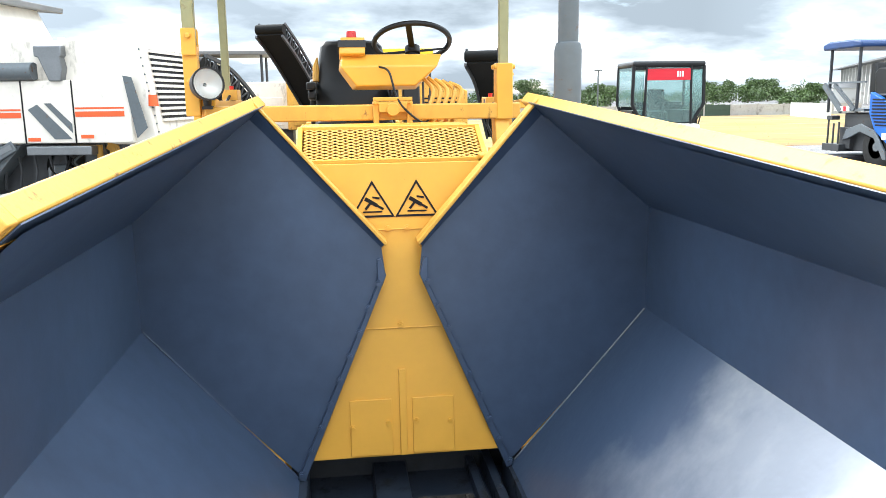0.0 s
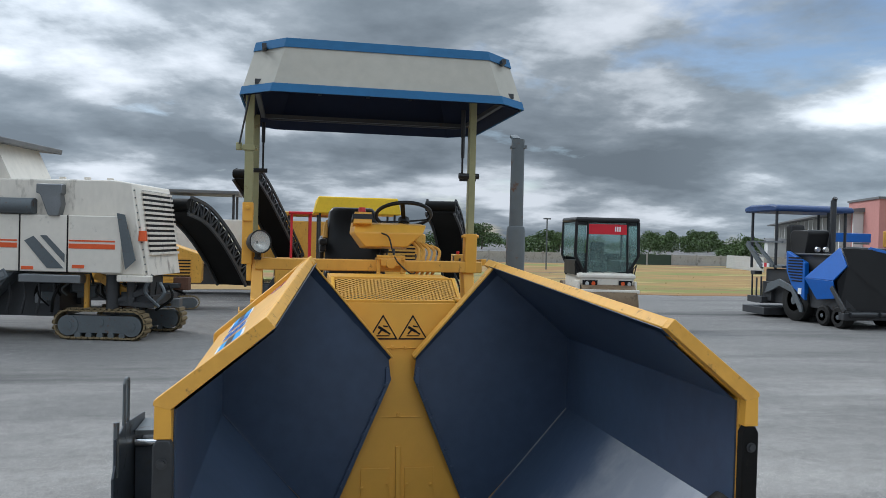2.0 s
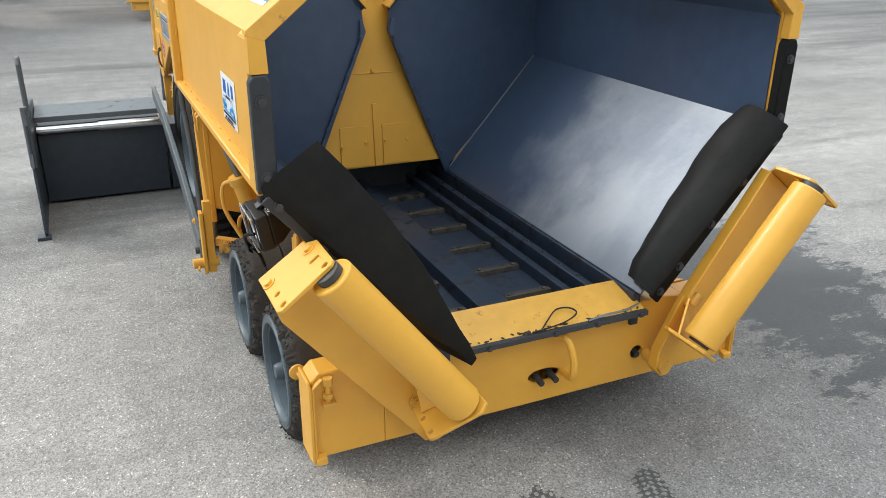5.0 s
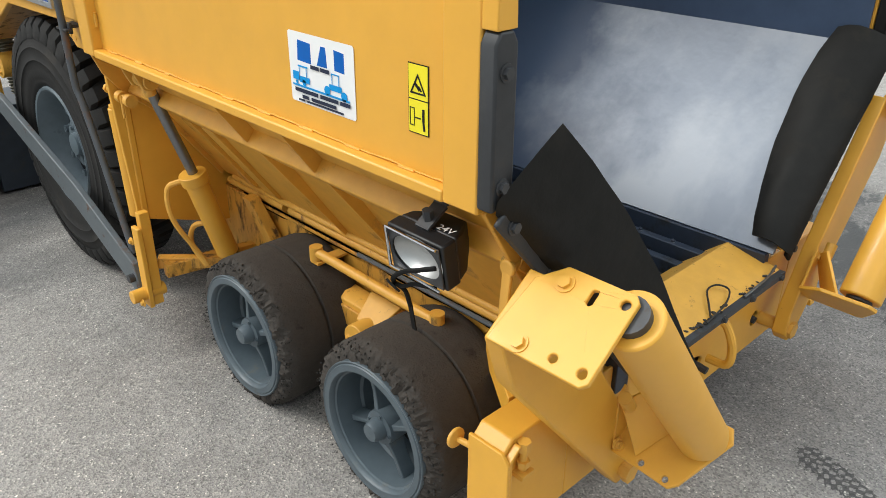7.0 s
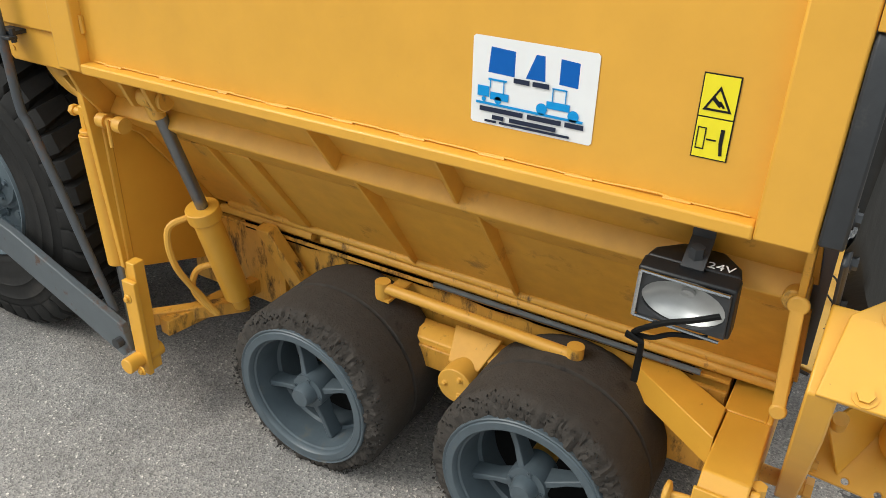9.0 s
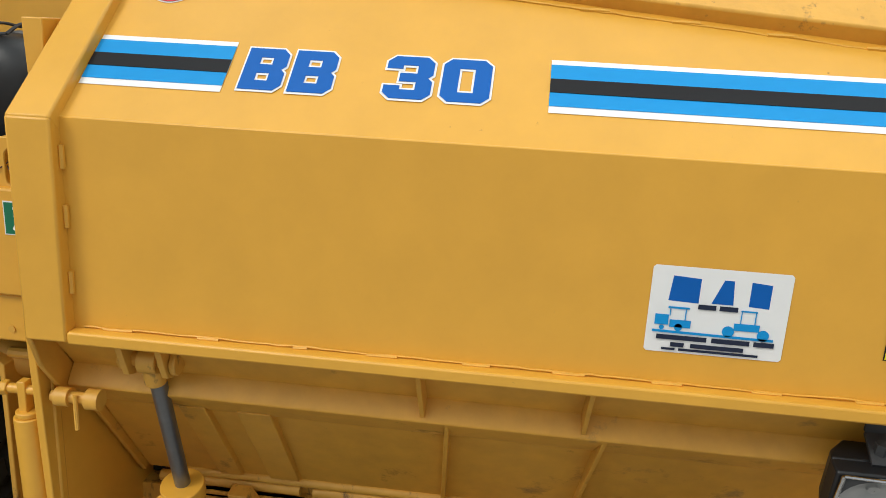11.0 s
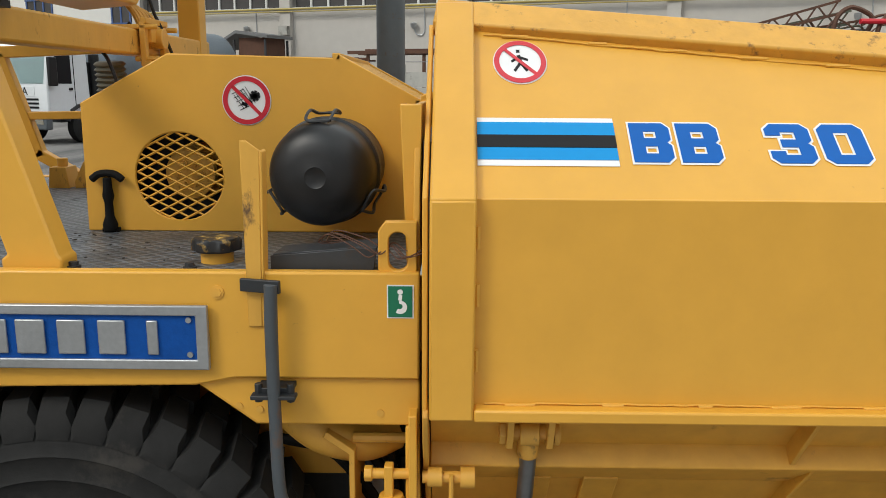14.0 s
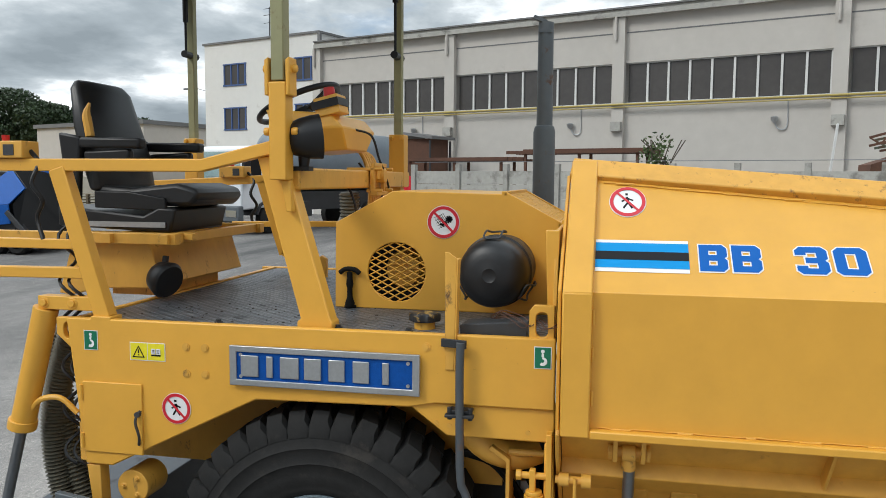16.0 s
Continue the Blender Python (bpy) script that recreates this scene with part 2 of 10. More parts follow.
DARKGLASS = material("brown_glazing", (0.055, 0.050, 0.047), 0.22, vary=0.15, scale=1.0, islands=0.25)
FRAMEWHITE = material("white_frame", (0.62, 0.62, 0.60), 0.5, vary=0.08)
FRAMEBLUE = material("blue_frame", (0.05, 0.10, 0.25), 0.5, vary=0.1)
GREENFENCE = material("dark_green_sheet", (0.035, 0.06, 0.04), 0.7, vary=0.2, scale=1)
ROOF = material("roof_sheet", (0.16, 0.16, 0.16), 0.7, vary=0.15)
RUST = material("rusty_steel", (0.11, 0.05, 0.03), 0.8, vary=0.3, scale=6, bump=0.4)
DRUMSTEEL = material("earthy_drum_steel", (0.17, 0.115, 0.065), 0.6, 0.2, vary=0.25, scale=3, bump=0.4, dirt=(0.10, 0.07, 0.045), dscale=4, damount=0.3)
GREENRUST = material("flaking_green_paint", (0.10, 0.12, 0.085), 0.75, vary=0.3, scale=8, bump=0.4, dirt=(0.11, 0.055, 0.03), dscale=6, damount=0.5)
PINK = material("pink_render", (0.55, 0.25, 0.22), 0.9, vary=0.08, scale=0.5)
WOOD = material("grey_wood", (0.22, 0.17, 0.11), 0.8, vary=0.2, scale=6, bump=0.4)
HOSE = material("grey_hose", (0.115, 0.105, 0.075), 0.55, vary=0.2, scale=12, bump=0.3)
BARK = material("bark", (0.09, 0.07, 0.05), 0.9, vary=0.3, scale=8, bump=0.6)


def glass(name, color, rough=0.05):
    m = bpy.data.materials.new(name)
    m.use_nodes = True
    b = m.node_tree.nodes["Principled BSDF"]
    b.inputs["Base Color"].default_value = (*color, 1)
    b.inputs["Roughness"].default_value, b.inputs["Transmission Weight"].default_value = rough, 0.9
    return m


GLASS = glass("tinted_glass", (0.42, 0.60, 0.58))
LENS = glass("lamp_glass", (0.9, 0.9, 0.88), 0.03)
LENS.node_tree.nodes["Principled BSDF"].inputs["IOR"].default_value = 1.06


def leaf_material(name, a, b):
    m = material(name, tuple((p + q) / 2 for p, q in zip(a, b)), 0.6, vary=0.3, scale=3, islands=0.35)
    return m


LEAF = leaf_material("dark_leaves", (0.018, 0.038, 0.012), (0.034, 0.062, 0.018))
LEAF_FAR = leaf_material("far_leaves", (0.040, 0.075, 0.016), (0.080, 0.125, 0.03))


def worn_steel_sheet():
    """Slate paint rubbed to bare steel where the asphalt slides."""
    m = bpy.data.materials.new("rubbed_steel_sheet")
    m.use_nodes = True
    t = m.node_tree
    b = t.nodes["Principled BSDF"]
    co = t.nodes.new("ShaderNodeTexCoord")
    s = t.nodes.new("ShaderNodeSeparateXYZ")
    t.links.new(co.outputs["Object"], s.inputs[0])
    n1 = node(t, "ShaderNodeTexNoise", Scale=2.2, Detail=5.0, Roughness=0.55)
    n2 = node(t, "ShaderNodeTexNoise", Scale=26.0, Detail=6.0, Roughness=0.6)
    t.links.new(co.outputs["Object"], n1.inputs[0])
    t.links.new(co.outputs["Object"], n2.inputs[0])
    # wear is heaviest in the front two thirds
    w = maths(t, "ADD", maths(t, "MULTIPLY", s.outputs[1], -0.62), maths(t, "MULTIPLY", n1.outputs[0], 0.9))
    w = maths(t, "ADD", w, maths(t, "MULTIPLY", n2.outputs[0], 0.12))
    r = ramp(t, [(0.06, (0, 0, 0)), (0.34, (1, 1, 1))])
    # cloudy patches that put the sky's sheen into the bare steel's colour
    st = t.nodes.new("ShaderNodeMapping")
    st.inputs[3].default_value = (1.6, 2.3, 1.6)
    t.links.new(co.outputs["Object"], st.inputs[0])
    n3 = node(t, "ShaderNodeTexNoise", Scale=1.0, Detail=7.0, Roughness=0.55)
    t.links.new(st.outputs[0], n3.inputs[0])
    sheen_blot = ramp(t, [(0.40, (0.62, 0.62, 0.62)), (0.56, (1, 1, 1))])
    t.links.new(n3.outputs[0], sheen_blot.inputs[0])
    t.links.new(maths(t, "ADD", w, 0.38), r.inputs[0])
    t.links.new(mixed(t, mixed(t, 1.0, r.outputs[0], sheen_blot.outputs[0], "MULTIPLY"), (0.046, 0.070, 0.120), (0.24, 0.262, 0.30)), b.inputs["Base Color"])
    t.links.new(maths(t, "MULTIPLY", r.outputs[0], 0.35), b.inputs["Metallic"])
    mr = t.nodes.new("ShaderNodeMapRange")
    mr.inputs[3].default_value, mr.inputs[4].default_value = 0.36, 0.44
    t.links.new(r.outputs[0], mr.inputs[0])
    t.links.new(mr.outputs[0], b.inputs["Roughness"])
    bn = node(t, "ShaderNodeBump", Strength=0.45, Distance=0.02)
    t.links.new(n1.outputs[0], bn.inputs["Height"])
    t.links.new(bn.outputs[0], b.inputs["Normal"])
    return m


RUBBED = worn_steel_sheet()


def chequer_plate():
    """Dark deck plate with crossing raised bars, rubbed bright on top."""
    m = material("chequer_plate", (0.072, 0.082, 0.096), 0.42, 0.4, vary=0.3, scale=5, dirt=(0.040, 0.041, 0.043), dscale=5, damount=0.2)
    t = m.node_tree
    b = t.nodes["Principled BSDF"]
    co = t.nodes.new("ShaderNodeTexCoord")
    bars = []
    for turn in (38, -38):
        mp = t.nodes.new("ShaderNodeMapping")
        mp.inputs[2].default_value = (0, 0, radians(turn))
        t.links.new(co.outputs["Object"], mp.inputs[0])
        wv = node(t, "ShaderNodeTexWave", Scale=9.5)
        t.links.new(mp.outputs[0], wv.inputs[0])
        rp = ramp(t, [(0.62, (0, 0, 0)), (0.9, (1, 1, 1))])
        t.links.new(wv.outputs[1], rp.inputs[0])
        bars.append(rp.outputs[0])
    up = maths(t, "MAXIMUM", bars[0], bars[1])
    bn = node(t, "ShaderNodeBump", Strength=1.0, Distance=0.004)
    t.links.new(up, bn.inputs["Height"])
    t.links.new(bn.outputs[0], b.inputs["Normal"])
    worn = node(t, "ShaderNodeTexNoise", Scale=7.0, Detail=5.0)
    t.links.new(co.outputs["Object"], worn.inputs[0])
    wr = ramp(t, [(0.35, (0.25,) * 3), (0.65, (0.85,) * 3)])
    t.links.new(worn.outputs[0], wr.inputs[0])
    old = b.inputs["Base Color"].links[0].from_socket
    t.links.new(mixed(t, maths(t, "MULTIPLY", up, wr.outputs[0]), old, (0.26, 0.285, 0.315)), b.inputs["Base Color"])
    return m


CANCAP = material("dusty_black_plastic", (0.011, 0.011, 0.012), 0.42, vary=0.3, scale=8, bump=0.3, bscale=30, dirt=(0.032, 0.031, 0.029), dscale=7, damount=0.22)
CANBODY = material("brown_canister_paint", (0.10, 0.075, 0.05), 0.6, vary=0.3, scale=7, bump=0.3, dirt=(0.03, 0.025, 0.02), dscale=8, damount=0.3)
APRON = material("dusty_rubber_mat", (0.012, 0.0118, 0.011), 0.58, vary=0.35, scale=5, bump=0.9, bscale=9, dirt=(0.024, 0.022, 0.019), dscale=5, damount=0.22, spec=0.15)
CHEQUER = chequer_plate()


# (x, y, turn, length, width)
PRINTS = [(-0.12, -0.35, radians(-59), 0.34, 0.13), (0.205, -0.56, radians(68), 0.62, 0.12), (0.62, -1.35, radians(66), 0.5, 0.12)]


def asphalt():
    m = bpy.data.materials.new("yard_asphalt")
    m.use_nodes = True
    t = m.node_tree
    b = t.nodes["Principled BSDF"]
    co = t.nodes.new("ShaderNodeTexCoord")

    def n_at(sc, det=6.0, ro=0.6, stretch=(1, 1, 1), at=(0, 0, 0)):
        mp = t.nodes.new("ShaderNodeMapping")
        mp.inputs[1].default_value, mp.inputs[3].default_value = at, stretch
        t.links.new(co.outputs["Object"], mp.inputs[0])
        n = node(t, "ShaderNodeTexNoise", Scale=sc, Detail=det, Roughness=ro)
        t.links.new(mp.outputs[0], n.inputs["Vector"])
        return n.outputs[0]
    v = node(t, "ShaderNodeTexVoronoi", Scale=160.0)
    t.links.new(co.outputs["Object"], v.inputs["Vector"])
    stone = ramp(t, [(0.0, (0.42, 0.42, 0.42)), (0.5, (0.98, 0.98, 0.98)), (0.84, (1.28, 1.26, 1.22)), (1.0, (2.9, 2.84, 2.72))])
    t.links.new(v.outputs["Color"], stone.inputs[0])
    broad = ramp(t, [(0.3, (0.228, 0.216, 0.205)), (0.52, (0.315, 0.297, 0.281)), (0.7, (0.390, 0.367, 0.347))])
    t.links.new(n_at(0.16, 7.0, 0.62, (1, 1.6, 1)), broad.inputs[0])
    col = mixed(t, 1.0, broad.outputs[0], stone.outputs[0], "MULTIPLY")
    fine = ramp(t, [(0.25, (0.78, 0.78, 0.78)), (0.75, (1.2, 1.2, 1.2))])
    t.links.new(n_at(5.0, 8.0, 0.7), fine.inputs[0])
    col = mixed(t, 1.0, col, fine.outputs[0], "MULTIPLY")
    # old tracks and joints between passes
    tracks = ramp(t, [(0.50, (0, 0, 0)), (0.64, (0.8, 0.8, 0.8))])
    t.links.new(n_at(0.11, 8.0, 0.7, (0.35, 2.2, 1), (5, 2, 0)), tracks.inputs[0])
    col = mixed(t, tracks.outputs[0], col, (0.075, 0.074, 0.073))
    # the damp patch beside the machine
    s = t.nodes.new("ShaderNodeSeparateXYZ")
    t.links.new(co.outputs["Object"], s.inputs[0])
    dx = maths(t, "DIVIDE", maths(t, "SUBTRACT", s.outputs[0], 2.2), 1.25)
    dy = maths(t, "DIVIDE", maths(t, "SUBTRACT", s.outputs[1], 1.0), 1.9)
    d = maths(t, "SQRT", maths(t, "ADD", maths(t, "MULTIPLY", dx, dx), maths(t, "MULTIPLY", dy, dy)))
    damp = maths(t, "ADD", maths(t, "SUBTRACT", 1.0, d), maths(t, "MULTIPLY", maths(t, "SUBTRACT", n_at(2.2, 12.0, 0.8, (0.8, 1.5, 1)), 0.5), 3.8))
    dr = ramp(t, [(0.40, (0, 0, 0)), (0.47, (1, 1, 1))])
    t.links.new(damp, dr.inputs[0])
    col = mixed(t, maths(t, "MULTIPLY", dr.outputs[0], 0.85), col, (0.035, 0.036, 0.038))
    # a deeper tone on the paving before the machine
    ex_ = maths(t, "DIVIDE", maths(t, "SUBTRACT", s.outputs[0], 1.5), 1.9)
    ey_ = maths(t, "DIVIDE", maths(t, "SUBTRACT", s.outputs[1], 0.1), 1.6)
    deep = maths(t, "SQRT", maths(t, "ADD", maths(t, "MULTIPLY", ex_, ex_), maths(t, "MULTIPLY", ey_, ey_)))
    deep = maths(t, "ADD", deep, maths(t, "MULTIPLY", maths(t, "SUBTRACT", n_at(0.9, 7.0, 0.6, at=(8, 3, 0)), 0.5), 0.8))
    deep_r = ramp(t, [(0.70, (0.60, 0.605, 0.62)), (1.0, (1, 1, 1))])
    t.links.new(deep, deep_r.inputs[0])
    col = mixed(t, 1.0, col, deep_r.outputs[0], "MULTIPLY")
    # darker tone towards the far part of the yard, with a ragged edge
    far = maths(t, "ADD", s.outputs[1], maths(t, "MULTIPLY", maths(t, "SUBTRACT", n_at(0.35, 8.0, 0.65, (0.5, 1.6, 1), (3, 9, 0)), 0.5), 22.0))
    fr_ = ramp(t, [(0.0, (1, 1, 1)), (1.0, (0.56, 0.565, 0.575))])
    t.links.new(maths(t, "MULTIPLY", maths(t, "SUBTRACT", far, 2.0), 0.11, clamp=True), fr_.inputs[0])
    col = mixed(t, 1.0, col, fr_.outputs[0], "MULTIPLY")
    # prints of wet block treads
    for cx, cy, ang, ln, wd in PRINTS:
        ca, sa = math.cos(ang), math.sin(ang)
        px, py = maths(t, "SUBTRACT", s.outputs[0], cx), maths(t, "SUBTRACT", s.outputs[1], cy)
        u = maths(t, "ADD", maths(t, "MULTIPLY", px, ca), maths(t, "MULTIPLY", py, sa))
        v_ = maths(t, "ADD", maths(t, "MULTIPLY", px, -sa), maths(t, "MULTIPLY", py, ca))
        rag = maths(t, "MULTIPLY", maths(t, "SUBTRACT", n_at(14.0, 6.0, 0.7), 0.5), 0.16)
        inu = maths(t, "LESS_THAN", maths(t, "ADD", maths(t, "ABSOLUTE", u), rag), ln / 2)
        inv = maths(t, "LESS_THAN", maths(t, "ADD", maths(t, "ABSOLUTE", v_), rag), wd / 2)
        blocks = maths(t, "GREATER_THAN", maths(t, "ADD", maths(t, "SINE", maths(t, "ADD", maths(t, "MULTIPLY", u, 210.0), maths(t, "MULTIPLY", maths(t, "ABSOLUTE", v_), 70.0))), maths(t, "SINE", maths(t, "MULTIPLY", v_, 190.0))), -0.35)
        m_ = maths(t, "MULTIPLY", maths(t, "MULTIPLY", inu, inv), blocks)
        m_ = maths(t, "MULTIPLY", m_, maths(t, "GREATER_THAN", n_at(16.0, 6.0, 0.7), 0.41))
        col = mixed(t, maths(t, "MULTIPLY", m_, 0.78), col, (0.034, 0.034, 0.035))
    t.links.new(col, b.inputs["Base Color"])
    ro = t.nodes.new("ShaderNodeMapRange")
    ro.inputs[3].default_value, ro.inputs[4].default_value = 0.88, 0.55
    t.links.new(dr.outputs[0], ro.inputs[0])
    t.links.new(ro.outputs[0], b.inputs["Roughness"])
    bn = node(t, "ShaderNodeBump", Strength=0.6, Distance=0.004)
    t.links.new(v.outputs["Distance"], bn.inputs["Height"])
    t.links.new(bn.outputs[0], b.inputs["Normal"])
    return m


ASPHALT = asphalt()
def dry_field():
    """Straw, bare reddish soil and green strips lying along the field's edge."""
    m = material("dry_grass", (0.28, 0.17, 0.052), 0.95, vary=0.22, scale=1.6, bump=0.6, bscale=9)
    t = m.node_tree
    b = t.nodes["Principled BSDF"]
    co = t.nodes.new("ShaderNodeTexCoord")
    col = b.inputs["Base Color"].links[0].from_socket
    for where, sc, lo, hi, tint in (((0, 0, 0), 1.0, 0.47, 0.56, (0.16, 0.18, 0.035)), ((31, 7, 0), 0.7, 0.50, 0.58, (0.25, 0.125, 0.045)), ((5, 63, 0), 1.1, 0.62, 0.68, (0.075, 0.066, 0.05)), ((15, 40, 0), 2.3, 0.56, 0.66, (0.42, 0.31, 0.12))):
        mp = t.nodes.new("ShaderNodeMapping")
        mp.inputs[1].default_value, mp.inputs[3].default_value = where, (0.05, 0.16, 1.0)
        t.links.new(co.outputs["Object"], mp.inputs[0])
        n = node(t, "ShaderNodeTexNoise", Scale=sc, Detail=8.0, Roughness=0.62)
        t.links.new(mp.outputs[0], n.inputs["Vector"])
        r = ramp(t, [(lo, (0, 0, 0)), (hi, (1, 1, 1))])
        t.links.new(n.outputs[0], r.inputs[0])
        col = mixed(t, r.outputs[0], col, tint)
    t.links.new(col, b.inputs["Base Color"])
    return m


GRASS = dry_field()
GRASSBLADE = material("dry_grass_tufts", (0.36, 0.26, 0.09), 0.9, vary=0.2, scale=2, islands=0.2)


# ---- mesh helpers ----
def box(bm, x0, x1, y0, y1, z0, z1):
    v = [bm.verts.new((x, y, z)) for x in (x0, x1) for y in (y0, y1) for z in (z0, z1)]
    for f in ((0, 1, 3, 2), (4, 6, 7, 5), (0, 4, 5, 1), (2, 3, 7, 6), (0, 2, 6, 4), (1, 5, 7, 3)):
        bm.faces.new([v[i] for i in f])


def prism(bm, pts, axis, a, b):
    """A polygon in the plane across the axis ('x': y,z; 'y': x,z; 'z': x,y), from a to b along it."""
    def at(p, d):
        return {"x": (d, p[0], p[1]), "y": (p[0], d, p[1]), "z": (p[0], p[1], d)}[axis]
    lo, hi = [bm.verts.new(at(p, a)) for p in pts], [bm.verts.new(at(p, b)) for p in pts]
    n = len(pts)
    bm.faces.new(lo), bm.faces.new(hi[::-1])
    for i in range(n):
        bm.faces.new((lo[i], hi[i], hi[(i + 1) % n], lo[(i + 1) % n]))


def plate(bm, pts, thick):
    """A sheet through the given corners, thickened towards the back of its winding."""
    pts = [Vector(p) for p in pts]
    nrm = Vector((0, 0, 0))
    for p, q in zip(pts, pts[1:] + pts[:1]):
        nrm += p.cross(q)
    nrm.normalize()
    lo, hi = [bm.verts.new(p) for p in pts], [bm.verts.new(p - nrm * thick) for p in pts]
    n = len(pts)
    bm.faces.new(lo), bm.faces.new(hi[::-1])
    for i in range(n):
        bm.faces.new((lo[i], hi[i], hi[(i + 1) % n], lo[(i + 1) % n]))


def frame_of(d):
    d = Vector(d).normalized()
    u = d.cross((0, 0, 1)) if abs(d.z) < 0.95 else d.cross((0, 1, 0))
    u.normalize()
    return d, u, d.cross(u)


def rod(bm, p0, p1, r, r2=None, n=16):
    p0, p1 = Vector(p0), Vector(p1)
    d, u, w = frame_of(p1 - p0)
    r2 = r if r2 is None else r2
    rings = [[bm.verts.new(p + (u * math.cos(k * math.tau / n) + w * math.sin(k * math.tau / n)) * q) for k in range(n)] for p, q in ((p0, r), (p1, r2))]
    bm.faces.new(rings[0][::-1]), bm.faces.new(rings[1])
    for k in range(n):
        bm.faces.new((rings[0][k], rings[0][(k + 1) % n], rings[1][(k + 1) % n], rings[1][k]))


def tube(bm, pts, r, n=8, radii=None):
    pts = [Vector(p) for p in pts]
    rings, u = [], None
    for i, p in enumerate(pts):
        d = (pts[min(i + 1, len(pts) - 1)] - pts[max(i - 1, 0)]).normalized()
        if u is None:
            d, u, w = frame_of(d)
        u = (u - d * u.dot(d)).normalized()
        w = d.cross(u)
        q = radii[i] if radii else r
        rings.append([bm.verts.new(p + (u * math.cos(k * math.tau / n) + w * math.sin(k * math.tau / n)) * q) for k in range(n)])
    for a, b in zip(rings, rings[1:]):
        for k in range(n):
            bm.faces.new((a[k], a[(k + 1) % n], b[(k + 1) % n], b[k]))
    bm.faces.new(rings[0][::-1]), bm.faces.new(rings[-1])


def curve_pts(pts, steps=6):
    """A smooth line through the points."""
    pts = [Vector(p) for p in pts]
    ext = [pts[0] * 2 - pts[1]] + pts + [pts[-1] * 2 - pts[-2]]
    out = []
    for a, b, c, d in zip(ext, ext[1:], ext[2:], ext[3:]):
        for k in range(steps):
            t = k / steps
            out.append(0.5 * ((2 * b) + (c - a) * t + (2 * a - 5 * b + 4 * c - d) * t * t + (3 * b - a - 3 * c + d) * t ** 3))
    return out + [pts[-1]]


def lathe(bm, prof, center, axis=(1, 0, 0), n=40, closed=True):
    """Turns the profile (along, radius) about the axis through the centre."""
    c = Vector(center)
    d, u, w = frame_of(axis)
    rings = [[bm.verts.new(c + d * a + (u * math.cos(k * math.tau / n) + w * math.sin(k * math.tau / n)) * r) for k in range(n)] for a, r in prof]
    for a, b in zip(rings, rings[1:]):
        for k in range(n):
            bm.faces.new((a[k], a[(k + 1) % n], b[(k + 1) % n], b[k]))
    if closed:
        bm.faces.new(rings[0][::-1]), bm.faces.new(rings[-1])
    return rings


def beam(bm, p0, p1, w, h, side=None):
    """A bar of width w (along side) and height h."""
    p0, p1 = Vector(p0), Vector(p1)
    d = (p1 - p0).normalized()
    u = Vector(side) if side else frame_of(d)[1]
    u = (u - d * u.dot(d)).normalized()
    v = d.cross(u)
    rings = [[bm.verts.new(p + u * a * w / 2 + v * b * h / 2) for a, b in ((-1, -1), (1, -1), (1, 1), (-1, 1))] for p in (p0, p1)]
    bm.faces.new(rings[0][::-1]), bm.faces.new(rings[1])
    for k in range(4):
        bm.faces.new((rings[0][k], rings[0][(k + 1) % 4], rings[1][(k + 1) % 4], rings[1][k]))


def bolt(bm, p, d, r=0.014, h=0.012):
    p, d = Vector(p), Vector(d).normalized()
    rod(bm, p - d * 0.004, p + d * h, r, n=6)
    rod(bm, p - d * 0.004, p + d * 0.003, r * 1.5, n=12)


def holed(bm, outer, holes, to3, thick_vec):
    """A flat sheet with holes: 2D loops, placed by to3, thickened by a vector."""
    loops, edges = [], []
    for loop in [outer, *holes]:
        vs = [bm.verts.new(to3(p)) for p in loop]
        es = [bm.edges.new((vs[i], vs[(i + 1) % len(vs)])) for i in range(len(vs))]
        loops.append(vs)
        edges += es
    made = bmesh.ops.triangle_fill(bm, use_beauty=True, use_dissolve=False, edges=edges)
    faces = [g for g in made["geom"] if isinstance(g, bmesh.types.BMFace)]
    ext = bmesh.ops.extrude_face_region(bm, geom=faces)
    bmesh.ops.translate(bm, vec=thick_vec, verts=[g for g in ext["geom"] if isinstance(g, bmesh.types.BMVert)])


def ring_pts(cx, cy, rx, ry=None, n=32, start=0.0):
    ry = rx if ry is None else ry
    return [(cx + rx * math.cos(start + k * math.tau / n), cy + ry * math.sin(start + k * math.tau / n)) for k in range(n)]


def thing(name, at, label, category, group="", kind=""):
    e = new(name)
    e.location = at
    e.empty_display_size = 0.2
    return tagged(e, label, category, group, kind)


def link(name, bm, mat, bevel=0.0, smooth=35, seg=2):
    bmesh.ops.recalc_face_normals(bm, faces=bm.faces)
    me = bpy.data.meshes.new(name)
    bm.to_mesh(me)
    bm.free()
    me.materials.append(mat)
    me.polygons.foreach_set("use_smooth", [True] * len(me.polygons))
    me.set_sharp_from_angle(angle=radians(smooth))
    ob = new(name, me)
    if bevel:
        mod = ob.modifiers.new("edge", "BEVEL")
        mod.width, mod.segments, mod.limit_method, mod.angle_limit = bevel, seg, "ANGLE", radians(40)
        mod.harden_normals = False
    return ob


APART = {"hydraulic_hose", "chassis_rail", "belt_cleat", "hydraulic_unit", "sliding_clamp", "wiper", "side_rail", "stored_beam", "rear_frame", "roof_post", "grab_handle", "post", "cab_frame", "drum", "pipe_clamp", "wire_clip", "tunnel", "upright", "screw", "hinge", "screed", "walkway", "guide_tube", "stop_bolt_nut", "bolt", "weld_bead", "weld_run", "print", "front_bulkhead", "pin", "hand_hole", "weld_seam", "spoke", "access_door", "stiffener", "lug_nut"}


